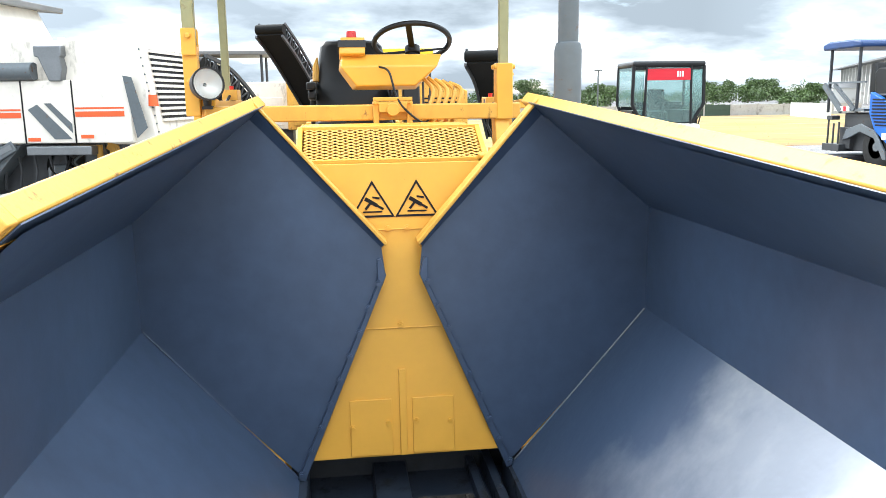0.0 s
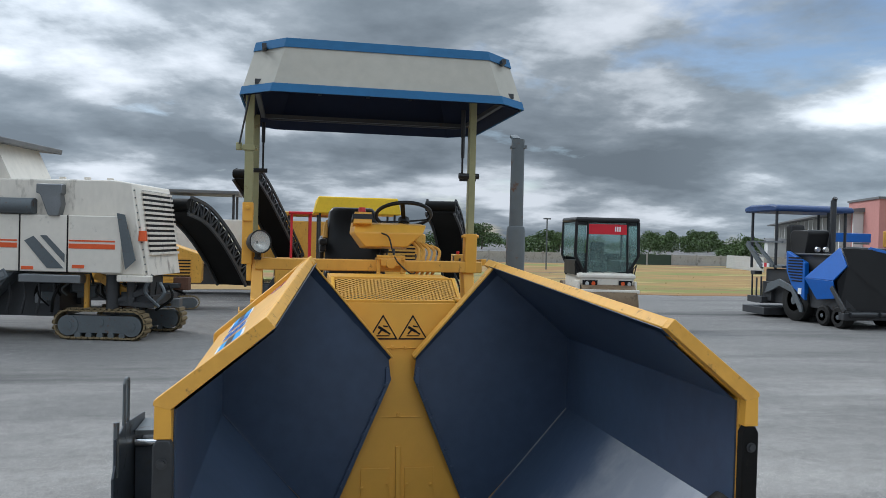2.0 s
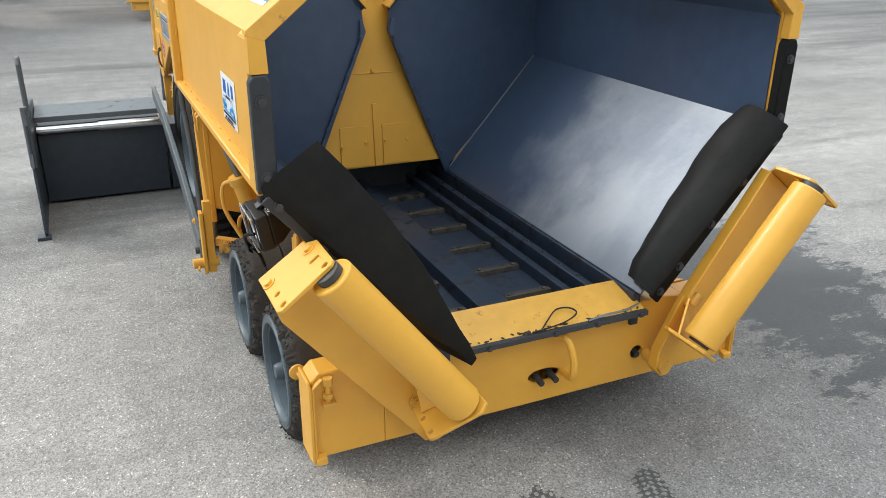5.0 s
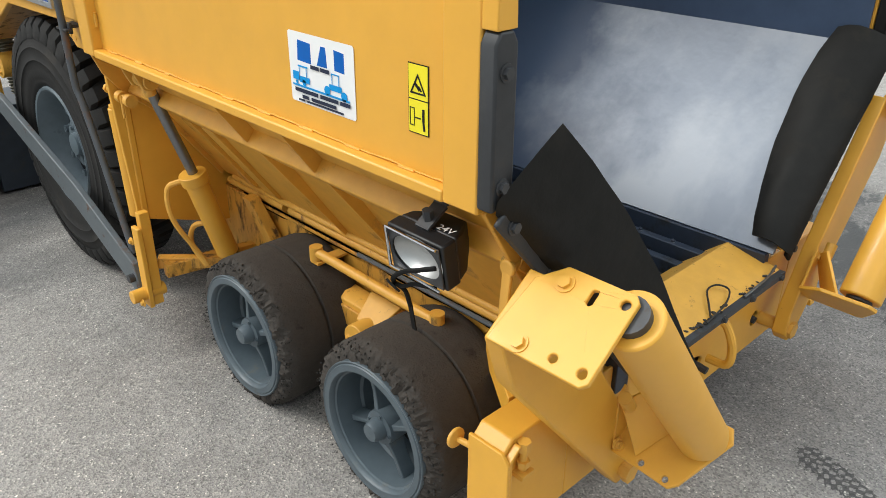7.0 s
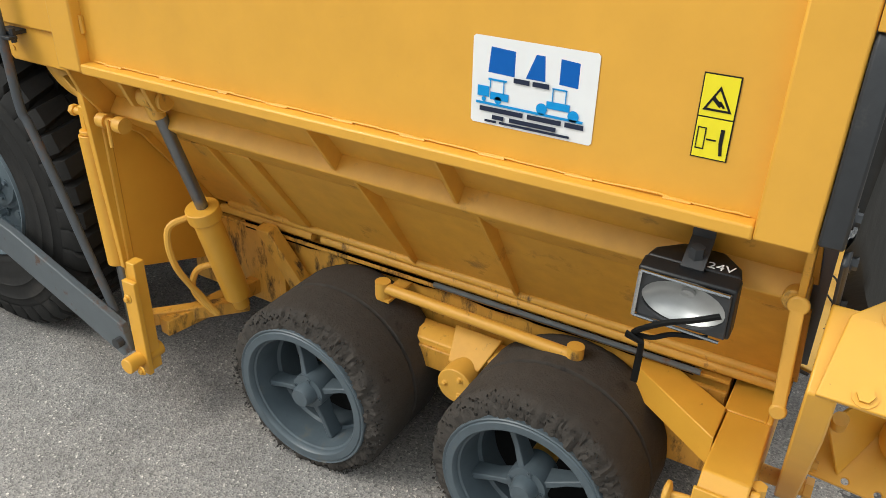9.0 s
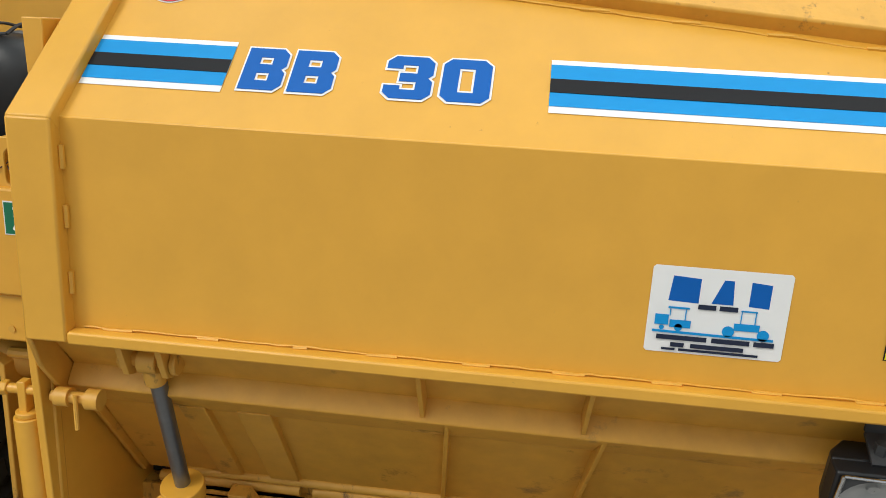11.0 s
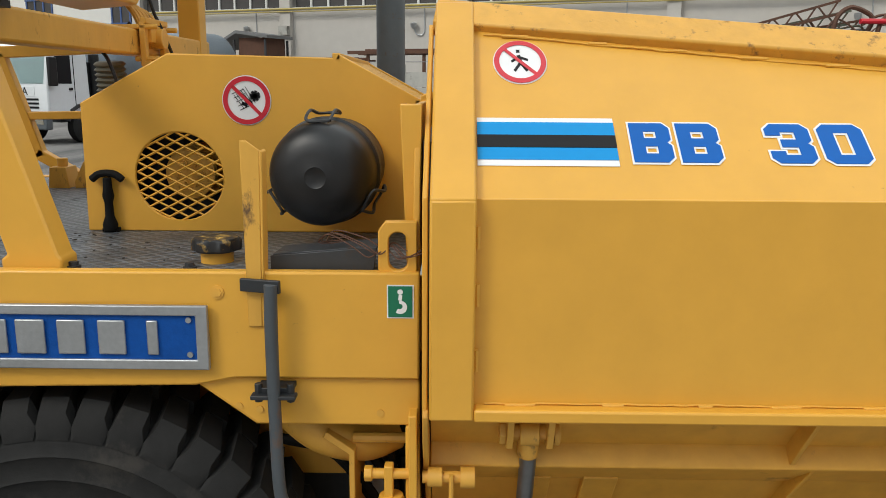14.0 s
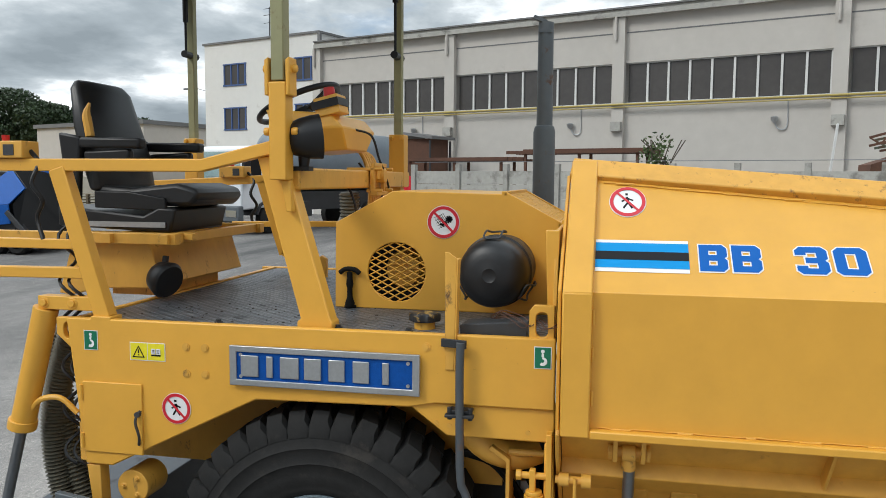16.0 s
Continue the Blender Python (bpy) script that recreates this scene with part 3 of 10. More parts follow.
def pieces(bm, gap=0.0005):
    """Splits a mesh into its loose pieces; pieces whose boxes overlap stay together."""
    seen, found = set(), []
    for f in bm.faces:
        if f in seen:
            continue
        todo, isl = [f], []
        seen.add(f)
        while todo:
            g = todo.pop()
            isl.append(g)
            for e in g.edges:
                for h in e.link_faces:
                    if h not in seen:
                        seen.add(h)
                        todo.append(h)
        vs = {v for g in isl for v in g.verts}
        lo = [min(v.co[i] for v in vs) - gap for i in range(3)]
        hi = [max(v.co[i] for v in vs) + gap for i in range(3)]
        found.append([lo, hi, isl])
    joined = []
    for lo, hi, isl in found:
        for j in joined:
            if all(lo[i] <= j[1][i] and hi[i] >= j[0][i] for i in range(3)):
                j[0] = [min(a, b) for a, b in zip(lo, j[0])]
                j[1] = [max(a, b) for a, b in zip(hi, j[1])]
                j[2] += isl
                break
        else:
            joined.append([lo, hi, list(isl)])
    out = []
    for _, _, isl in joined:
        b2 = bmesh.new()
        twin = {}
        for f in isl:
            for v in f.verts:
                if v not in twin:
                    twin[v] = b2.verts.new(v.co)
            b2.faces.new([twin[v] for v in f.verts])
        out.append(b2)
    bm.free()
    return out


def part(name, bm, mat, parent, label="", bevel=0.0, smooth=35):
    """One mesh object under a thing or under a part; small repeats each become a part of their own."""
    if name in APART:
        obs = [part_of(name, b, mat, parent, label, bevel, smooth) for b in pieces(bm)]
        return obs[0]
    return part_of(name, bm, mat, parent, label, bevel, smooth)


def part_of(name, bm, mat, parent, label="", bevel=0.0, smooth=35):
    ob = link(name, bm, mat, bevel, smooth)
    ob.parent = parent
    top = Matrix.Identity(4)
    p = parent
    while p is not None:
        top = top @ Matrix.Translation(p.location) if p.type == "EMPTY" else top
        p = p.parent
    ob.matrix_parent_inverse = top.inverted() if parent.type == "EMPTY" else Matrix.Identity(4)
    if label:
        ob["label"] = label
    return ob


def whole(name, bm, mat, label, category, group="", kind="", bevel=0.0, smooth=35):
    return tagged(link(name, bm, mat, bevel, smooth), label, category, group, kind)


def new_bm():
    return bmesh.new()


# ---- ground ----
bm = new_bm()
prism(bm, [(-450, -450), (450, -450), (450, 450), (-450, 450)], "z", -0.5, 0.0)
whole("ground", bm, ASPHALT, "old grey asphalt yard with damp stains and dark joints", "ground", kind="structure")

# ---- the paver ----
XC = -0.01
paver = thing("asphalt_paver", (0, 2, 0), "yellow wheeled asphalt paver with folded hopper wings and a canvas canopy", "paver")


def X(s, u):
    return XC + s * u


def hopper_wing(s):
    P = lambda u, y, z: (X(s, u), y, z)
    win = lambda pts: pts if s > 0 else pts[::-1]
    # side wall, top wall that leans inwards, slope: outer yellow skin
    bm = new_bm()
    box(bm, *sorted((X(s, 1.055), X(s, 1.072))), 0.07, 2.13, 1.29, 1.79)
    lo_, hi_ = [], []
    for k in range(9):
        y_ = 0.065 + 2.065 * k / 8
        u_, z_ = 0.735 - 0.185 * k / 8, 2.05 + 0.185 * k / 8
        lo_.append(bm.verts.new(P(1.072, y_, 1.785)))
        hi_.append(bm.verts.new(P(u_, y_, z_)))
    for k in range(8):
        bm.faces.new((lo_[k], lo_[k + 1], hi_[k + 1], hi_[k]))
    wing = part("hopper_wing", bm, YELLOW, paver, "yellow folding hopper wing", bevel=0.003)
    bm = new_bm()
    # raised border round the outer panels
    o0, o1 = sorted((X(s, 1.06), X(s, 1.108)))
    box(bm, o0, o1, 0.068, 0.175, 1.29, 1.79)
    box(bm, o0, o1, 2.04, 2.14, 1.29, 1.79)
    box(bm, o0, o1, 0.175, 2.04, 1.287, 1.318)
    top = lambda y: (0.735 + (0.55 - 0.735) * (y - 0.03) / 2.1, 2.05 + (2.235 - 2.05) * (y - 0.03) / 2.1)
    prism(bm, [(X(s, u), z) for u, z in ((1.108, 1.788), (0.775, 2.052), (0.752, 2.026), (1.062, 1.782))], "y", 0.068, 0.175)
    for y0, y1 in ((2.04, 2.14),):
        (u0, z0), (u1, z1) = top(y0), top(y1)
        plate(bm, win([P(1.108, y0, 1.79), P(1.108, y1, 1.79), P(u1 + 0.02, y1, z1 + 0.012), P(u0 + 0.02, y0, z0 + 0.02)]), 0.045)
    part("border_frame", bm, YELLOW, wing, bevel=0.006)
    bm = new_bm()
    (u0, z0), (u1, z1) = top(0.03), top(2.141)
    beam(bm, P(u0 + 0.038, 0.067, z0 - 0.002), P(u1 + 0.028, 2.141, z1 - 0.030), 0.10, 0.05, side=(s * 0.76, 0, -0.65))
    rim = part("top_rim", bm, YELLOW_CHIP, wing, "chipped yellow top rim", bevel=0.006)
    # the lining paint runs up over the inner face of the rim
    bm = new_bm()
    a_, b_ = Vector((0.65, 0, 0.76)), Vector((-0.76, 0, 0.65))
    ends = []
    for (u, z), y, dz in (((u0 + 0.010, z0), 0.069, 0.002), ((u1, z1), 1.985, 0.030)):
        c_ = Vector((u + 0.028, y, z - dz)) - a_ * 0.0262
        ends.append((c_ + b_ * 0.047, c_ - b_ * 0.048))
    (p_, q_), (r_, t_) = ends
    plate(bm, win([P(*p_), P(*q_), P(*t_), P(*r_)]), 0.003)
    part("inner_lip", bm, NAVY, rim, "slate painted inner lip")
    # weld beads on the lip and the rim
    bm = new_bm()
    rnd = random.Random(5)
    for k in range(9):
        y = 0.3 + k * 0.2
        l_ = rnd.uniform(0.03, 0.07)
        rod(bm, P(1.076, y, 1.320), P(1.076, y + l_, 1.319), 0.0042, n=6)
        (u, z) = top(y)
        rod(bm, P(u + 0.081, y, z - 0.062), P(u + 0.079, y + l_, z - 0.061), 0.0045, n=6)
    for z in (1.40, 1.55, 1.68):
        rod(bm, P(1.078, 2.036, z), P(1.078, 2.036, z + 0.05), 0.007, n=6)
    part("weld_bead", bm, YELLOW, wing)
    # wandering weld runs along the lip and under the rim
    bm = new_bm()
    for low in (True, False):
        run = []
        for k in range(74):
            y = 0.19 + k * 0.025
            wob = 0.004 * noise.noise((y * 9, low * 5.0, s)) + 0.003 * noise.noise((y * 31, 2.0, s))
            if low:
                run.append(P(1.074, y, 1.322 + wob))
            else:
                (u, z) = top(y)
                run.append(P(u + 0.083, y, z - 0.066 + wob))
        tube(bm, run, 0.004, 6, [0.0022 + 0.002 * abs(noise.noise((k * 0.7, 1.0, s))) for k in range(74)])
    part("weld_run", bm, YELLOW, wing, "uneven painted weld")
    # front edge, yellow and chipped
    bm = new_bm()
    prism(bm, [(X(s, u), z) for u, z in ((0.719, 2.0615), (0.751, 2.0995), (1.112, 1.816), (1.114, 1.800), (1.060, 1.782))], "y", 0.022, 0.066)
    part("front_edge", bm, YELLOW_CHIP, wing, "chipped yellow front edge", bevel=0.003)
    bm = new_bm()
    prism(bm, [(X(s, u), z) for u, z in ((1.052, 1.686), (1.110, 1.686), (1.109, 1.815), (1.056, 1.786))], "y", 0.0225, 0.0665)
    part("front_upright", bm, YELLOW, wing, bevel=0.003)
    # dark lining
    bm = new_bm()
    plate(bm, win([P(1.046, 0.082, 1.33), P(1.046, 0.082, 1.775), P(1.046, 1.99, 1.775), P(1.046, 1.99, 1.33)]), 0.008)
    lo_, hi_ = [], []
    for k in range(9):
        y_ = 0.085 + 1.905 * k / 8
        u_, z_ = top(y_)
        lo_.append(bm.verts.new(P(1.046, y_, 1.775)))
        hi_.append(bm.verts.new(P(u_ - 0.006, y_, z_ - 0.014 - 0.02 * k / 8)))
    for k in range(8):
        bm.faces.new((lo_[k], lo_[k + 1], hi_[k + 1], hi_[k]))
    part("wing_lining", bm, NAVY, wing, "slate blue painted steel lining")
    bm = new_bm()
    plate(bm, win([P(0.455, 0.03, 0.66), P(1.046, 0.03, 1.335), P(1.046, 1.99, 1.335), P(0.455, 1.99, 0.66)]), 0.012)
    part("slope_sheet", bm, RUBBED if s > 0 else NAVY, wing, "slate sheet rubbed to bare steel with cloudy sheen in its colour" if s > 0 else "slate painted slope sheet")
    bm = new_bm()
    prism(bm, [(X(s, u), z) for u, z in ((0.55, 2.195), (0.085, 1.655), (0.07, 1.53), (0.435, 0.66), (1.05, 1.325), (1.05, 1.79))], "y", 1.985, 2.0)
    part("rear_sheet", bm, NAVY, wing, "slate painted rear sheet")
    bm = new_bm()
    prism(bm, [(X(s, u), z) for u, z in ((0.545, 2.215), (0.062, 1.668), (0.075, 1.64), (0.12, 1.60), (1.05, 1.6), (1.05, 1.80))], "y", 2.003, 2.055)
    prism(bm, [(X(s, u), z) for u, z in ((0.556, 2.232), (0.06, 1.665), (0.068, 1.654), (0.552, 2.212))], "y", 1.945, 2.0025)
    part("rear_flange", bm, YELLOW_CHIP, wing, "yellow rear flange", bevel=0.003)
    # leaning upper band of the rear sheet
    bm = new_bm()
    plate(bm, win([P(0.553, 1.952, 2.208), P(0.071, 1.975, 1.657), P(0.084, 1.984, 1.644), P(0.585, 1.984, 2.172)]), 0.006)
    part("rear_band", bm, NAVY, wing, "slate painted leaning band")
    bm = new_bm()
    prism(bm, [(X(s, u), z) for u, z in ((1.072, 1.30), (1.072, 1.79), (0.60, 2.185), (0.56, 2.185), (1.03, 1.78), (1.03, 1.30))], "y", 2.1445, 2.157)
    part("rear_edge", bm, YELLOW, wing, "yellow rear edge", bevel=0.003)
    # bolted strip along the lower rear edge
    bm = new_bm()
    prism(bm, [(X(s, u), z) for u, z in ((0.088, 1.60), (0.068, 1.53), (0.432, 0.655), (0.462, 0.665), (0.102, 1.50), (0.104, 1.595))], "y", 1.962, 1.984)
    strip = part("rear_strip", bm, NAVY, wing, "slate bolted sealing strip", bevel=0.003)
    bm = new_bm()
    for k in range(9):
        t = k / 8
        bolt(bm, P(0.10 + 0.345 * t, 1.956, 1.50 - 0.81 * t), (0, -1, 0), 0.009)
    part("bolt", bm, NAVY, strip)
    # weld seams inside
    bm = new_bm()
    tube(bm, [P(1.04, 1.982, 1.335), P(0.75, 1.982, 1.0), P(0.47, 1.982, 0.68)], 0.0035, 6)
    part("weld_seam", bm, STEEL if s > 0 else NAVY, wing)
    # front bars with bolts
    bm = new_bm()
    prism(bm, [(X(s, u), z) for u, z in ((1.046, 1.318), (1.112, 1.31), (1.114, 1.66), (1.100, 1.685), (1.062, 1.685), (1.048, 1.66))], "y", 0.022, 0.0665)
    beam(bm, P(1.087, 0.015, 1.305), P(0.50, -0.005, 0.64), 0.014, 0.06, side=(0, 1, 0))
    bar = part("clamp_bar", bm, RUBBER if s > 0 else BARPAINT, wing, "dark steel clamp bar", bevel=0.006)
    bm = new_bm()
    for z in (1.365, 1.605):
        bolt(bm, P(1.082, 0.022, z), (0, -1, 0), 0.013)
    for t in (0.06, 0.3, 0.55, 0.8, 0.95):
        bolt(bm, P(1.09 - 0.59 * t, 0.008 - 0.02 * t, 1.31 - 0.67 * t), (0, -1, 0), 0.013)
    part("bolt", bm, DARKSTEEL, bar)
    # underside: slope skin, long rail, gussets, hinge tube
    bm = new_bm()
    plate(bm, win([P(0.572, 0.04, 0.668), P(0.835, 0.05, 1.035), P(0.835, 2.14, 1.035), P(0.572, 2.14, 0.668)]), 0.008)
    plate(bm, win([P(0.90, 0.05, 1.135), P(1.055, 0.06, 1.322), P(1.055, 2.138, 1.322), P(0.90, 2.14, 1.135)]), 0.008)
    part("slope_skin", bm, YELLOW_UNDER, wing, bevel=0.002)
    bm = new_bm()
    prism(bm, [(X(s, u), z) for u, z in ((0.912, 1.165), (0.928, 1.165), (0.962, 1.122), (0.965, 1.112), (0.955, 1.102), (0.842, 1.018), (0.825, 1.03))], "y", 0.06, 2.14)
    part("long_rail", bm, YELLOW_UNDER, wing, bevel=0.003)
    for y in (0.872, 1.248):
        bm = new_bm()
        prism(bm, [(X(s, u), z) for u, z in ((1.085, 1.288), (0.963, 1.122), (0.918, 1.16), (1.03, 1.288))], "y", y, y + 0.012)
        part("upper_gusset", bm, YELLOW_UNDER, wing, bevel=0.002)
    for y in (0.835, 1.205):
        bm = new_bm()
        slab = [bm.verts.new(P(u, y + d + 0.03 * (1.1 - z) / 0.43 - 0.015, z)) for d in (0.0, 0.012) for u, z in ((0.952, 1.10), (0.838, 1.03), (0.578, 0.675), (0.605, 0.672))]
        bm.faces.new(slab[:4]), bm.faces.new(slab[4:][::-1])
        for k in range(4):
            bm.faces.new((slab[k], slab[k + 4], slab[(k + 1) % 4 + 4], slab[(k + 1) % 4]))
        part("lower_gusset", bm, YELLOW_UNDER, wing, bevel=0.002)
    bm = new_bm()
    prism(bm, [(X(s, u), z) for u, z in ((1.085, 1.288), (1.05, 1.325), (0.575, 0.675), (0.60, 0.66), (0.855, 1.005), (0.975, 1.10), (1.05, 1.20))], "y", 2.142, 2.156)
    part("end_rib", bm, YELLOW_UNDER, wing, bevel=0.003)
    bm = new_bm()
    prism(bm, [(X(s, u), z) for u, z in ((1.085, 1.288), (1.05, 1.32), (0.80, 1.025), (0.575, 0.675), (0.66, 0.66), (0.96, 1.09))], "y", 0.065, 0.08)
    part("end_rib", bm, YELLOW_UNDER, wing, bevel=0.003)
    for y0, y1 in ((1.655, 1.745), (1.83, 1.90)):
        bm = new_bm()
        plate(bm, [P(0.872, y0, 1.035), P(0.872, y1, 1.035), P(0.612, y1, 0.685), P(0.612, y0, 0.685)], 0.03)
        part("stiffener", bm, YELLOW_UNDER, wing, bevel=0.003)
    bm = new_bm()
    rod(bm, P(0.585, 0.05, 0.640), P(0.585, 1.62, 0.640), 0.017, n=14)
    rod(bm, P(0.585, 1.66, 0.640), P(0.585, 2.1, 0.640), 0.017, n=14)
    rod(bm, P(0.588, 0.05, 0.671), P(0.588, 2.05, 0.671), 0.016, n=12)
    part("hinge_tube", bm, YELLOW_OLD, wing)
    return wing


wing_l, wing_r = hopper_wing(-1), hopper_wing(1)


def flap(s):
    """Rubber apron at the front of a wing."""
    P = lambda u, y, z: Vector((X(s, u), y, z))
    rnd = random.Random(3)
    bm = new_bm()
    n, mrows = 14, 5 + (1 if s < 0 else 0)
    grid = []
    for i in range(n + 1):
        t = i / n
        if s < 0:
            front = P(1.10, 0.012, 1.345).lerp(P(0.43, -0.165, 0.635), t)
            inner = P(0.92, 0.0, 1.472).lerp(P(0.42, -0.172, 0.66), t) + Vector((0.03, 0, 0.02)) * math.sin(math.pi * t)
            lift = 0.004 * math.sin(t * 5.0)
        else:
            front = P(1.085, -0.03, 1.335).lerp(P(0.475, -0.03, 0.665), t)
            inner = P(1.05, 0.19 + 0.06 * math.sin(math.pi * t) - 0.07 * t, 1.37).lerp(P(0.475, 0.19 + 0.06 * math.sin(math.pi * t) - 0.07 * t, 0.69), t)
            lift = 0.012 * math.sin(t * 9.0) + 0.006
        row = []
        for j in range(6):
            q = j / 5
            p = front.lerp(inner, q)
            if s < 0 and j == 0:
                # the edge is pinched under the clamp bar
                row.append(P(1.09, 0.022, 1.315).lerp(P(0.50, 0.004, 0.645), t))
            p += Vector((-s * 0.7, 0, 0.7)) * ((0.004 if s < 0 else 0.02) + lift * q + (0.004 if s < 0 else 0.045) * math.sin(math.pi * q) + rnd.uniform(-0.003, 0.003) * (1 if s < 0 else 2.2))
            row.append(p)
        grid.append(row)
    top = [[bm.verts.new(p) for p in row] for row in grid]
    bot = [[bm.verts.new(p - Vector((-s * 0.7, 0, 0.7)) * 0.012) for p in row] for row in grid]
    for g in (top, bot):
        for i in range(n):
            for j in range(mrows):
                bm.faces.new((g[i][j], g[i + 1][j], g[i + 1][j + 1], g[i][j + 1]))
    for a, b in [((i, 0), (i + 1, 0)) for i in range(n)] + [((i, mrows), (i + 1, mrows)) for i in range(n)] + [((0, j), (0, j + 1)) for j in range(mrows)] + [((n, j), (n, j + 1)) for j in range(mrows)]:
        bm.faces.new((top[a[0]][a[1]], top[b[0]][b[1]], bot[b[0]][b[1]], bot[a[0]][a[1]]))
    part("rubber_apron", bm, APRON, wing_l if s < 0 else wing_r, "worn black rubber apron", smooth=60)


flap(-1), flap(1)


def lift_cylinder(s):
    P = lambda u, y, z: (X(s, u), y, z)
    bm = new_bm()
    rod(bm, P(0.745, 1.905, 0.40), P(0.85, 1.905, 0.775), 0.048, n=24)
    rod(bm, P(0.845, 1.905, 0.755), P(0.857, 1.905, 0.80), 0.058, n=24)
    rod(bm, P(0.73, 1.905, 0.345), P(0.748, 1.905, 0.405), 0.03, n=16)
    cyl = part("lift_cylinder", bm, YELLOW, paver, "yellow hydraulic lift cylinder", bevel=0.003)
    bm = new_bm()
    rod(bm, P(0.85, 1.905, 0.79), P(0.98, 1.90, 1.18), 0.021, n=16)
    part("piston_rod", bm, STEEL, cyl, "grey piston rod")
    bm = new_bm()
    rod(bm, P(0.998, 1.880, 1.216), P(0.998, 1.927, 1.216), 0.030, n=24)
    rod(bm, P(0.975, 1.903, 1.15), P(0.988, 1.903, 1.20), 0.026, n=14)
    part("rod_eye", bm, YELLOW_OLD, cyl, "yellow rod eye", bevel=0.003)
    for y in (1.856, 1.951):
        bm = new_bm()
        prism(bm, [(X(s, u), z) for u, z in ((0.957, 1.205), (1.01, 1.285), (1.066, 1.287), (1.036, 1.215), (1.022, 1.186), (0.995, 1.178), (0.966, 1.188))], "y", y - 0.008, y + 0.008)
        part("lug", bm, YELLOW_OLD, cyl, bevel=0.002)
    bm = new_bm()
    rod(bm, P(0.995, 1.842, 1.218), P(0.995, 1.966, 1.218), 0.019, n=14)
    rod(bm, P(0.995, 1.959, 1.218), P(0.995, 1.975, 1.218), 0.030, n=6)
    part("clevis_pin", bm, YELLOW_OLD, cyl, "yellow clevis pin with a hex head", bevel=0.002)
    bm = new_bm()
    lathe(bm, [(0.0, 0.021), (0.0, 0.031), (0.010, 0.033), (0.014, 0.030), (0.014, 0.021)], P(0.995, 1.845, 1.218), (0, -1, 0), 18)
    part("pin_collar", bm, YELLOW_OLD, cyl, "yellow pin collar")
    bm = new_bm()
    tube(bm, curve_pts([P(0.87, 1.95, 0.76), P(0.93, 2.0, 0.72), P(0.93, 1.99, 0.58), P(0.86, 1.95, 0.42), P(0.84, 1.92, 0.36), P(0.86, 2.0, 0.44), P(0.85, 1.98, 0.53), P(0.80, 1.93, 0.55)]), 0.012, 8)
    part("hydraulic_hose", bm, YELLOW_OLD, cyl)


lift_cylinder(-1), lift_cylinder(1)
# ragged black strip drawn in for the shade between hinge tube and rail
for s in (-1, 1):
    bm = new_bm()
    rn = random.Random(31 + s)
    yy = [0.30 + 1.68 * k / 28 for k in range(29)]
    lip = [0.596 - 0.010 * rn.random() for _ in yy]
    top_ = [bm.verts.new((X(s, 0.5925), y, 0.6215)) for y in yy]
    low_ = [bm.verts.new((X(s, 0.5925), y, z)) for y, z in zip(yy, lip)]
    for k in range(28):
        f = (top_[k], top_[k + 1], low_[k + 1], low_[k])
        bm.faces.new(f if s > 0 else f[::-1])
    bmesh.ops.solidify(bm, geom=bm.faces[:], thickness=0.006)
    part("seal_strip", bm, RUBBER, paver, "black strip standing for the shaded gap under the hinge tube")

# ---- centre of the hopper ----
bm = new_bm()
plate(bm, [(-0.62, 1.985, 0.735), (0.60, 1.985, 0.735), (0.60, 2.115, 1.975), (-0.62, 2.115, 1.975)], 0.02)
bulk = part("bulkhead", bm, YELLOW, paver, "yellow bulkhead plate between the wings", bevel=0.003)
bk = lambda x, z, d=0.0: (x, 1.985 + (z - 0.735) * 0.1048 - d, z)
bm = new_bm()
for z in (1.285, 1.70):
    beam(bm, bk(-0.30, z, 0.002), bk(0.26, z, 0.002), 0.004, 0.006)
beam(bm, bk(-0.02, 0.74, 0.006), bk(-0.02, 1.11, 0.006), 0.03, 0.014, side=(1, 0, 0))
for x0 in (-0.245, 0.02):
    plate(bm, [bk(x0, 0.745, 0.009), bk(x0 + 0.178, 0.745, 0.009), bk(x0 + 0.178, 0.985, 0.009), bk(x0, 0.985, 0.009)], 0.008)
part("access_door", bm, YELLOW, bulk, bevel=0.002)
bm = new_bm()
for x, z in ((-0.235, 0.87), (-0.085, 0.885), (0.035, 0.885), (0.18, 0.88), (-0.02, 1.30), (-0.06, 1.705), (0.02, 1.705)):
    bolt(bm, bk(x, z, 0.008), (0, -1, 0), 0.009)
part("bolt", bm, YELLOW, bulk)
# warning triangles, their pictures as plain strokes
for x0 in (-0.12, 0.065):
    bm = new_bm()
    a = [(x0 - 0.092, 1.752), (x0 + 0.092, 1.752), (x0, 1.905)]
    b = [(x0 - 0.078, 1.7605), (x0 + 0.078, 1.7605), (x0, 1.889)]
    holed(bm, a, [b], lambda p: bk(p[0], p[1], 0.003), (0, 0.0015, 0))
    for p0, p1, w in (((-0.03, 1.83), (0.02, 1.80), 0.016), ((0.02, 1.80), (0.045, 1.785), 0.010), ((-0.005, 1.815), (-0.03, 1.785), 0.010), ((0.0, 1.835), (0.03, 1.83), 0.008), ((-0.04, 1.775), (0.04, 1.775), 0.006)):
        beam(bm, bk(x0 + p0[0], p0[1], 0.003), bk(x0 + p1[0], p1[1], 0.003), 0.002, w, side=(0, 1, 0))
    part("warning_sticker", bm, S_BLACK, bulk, "black triangle warning sticker")

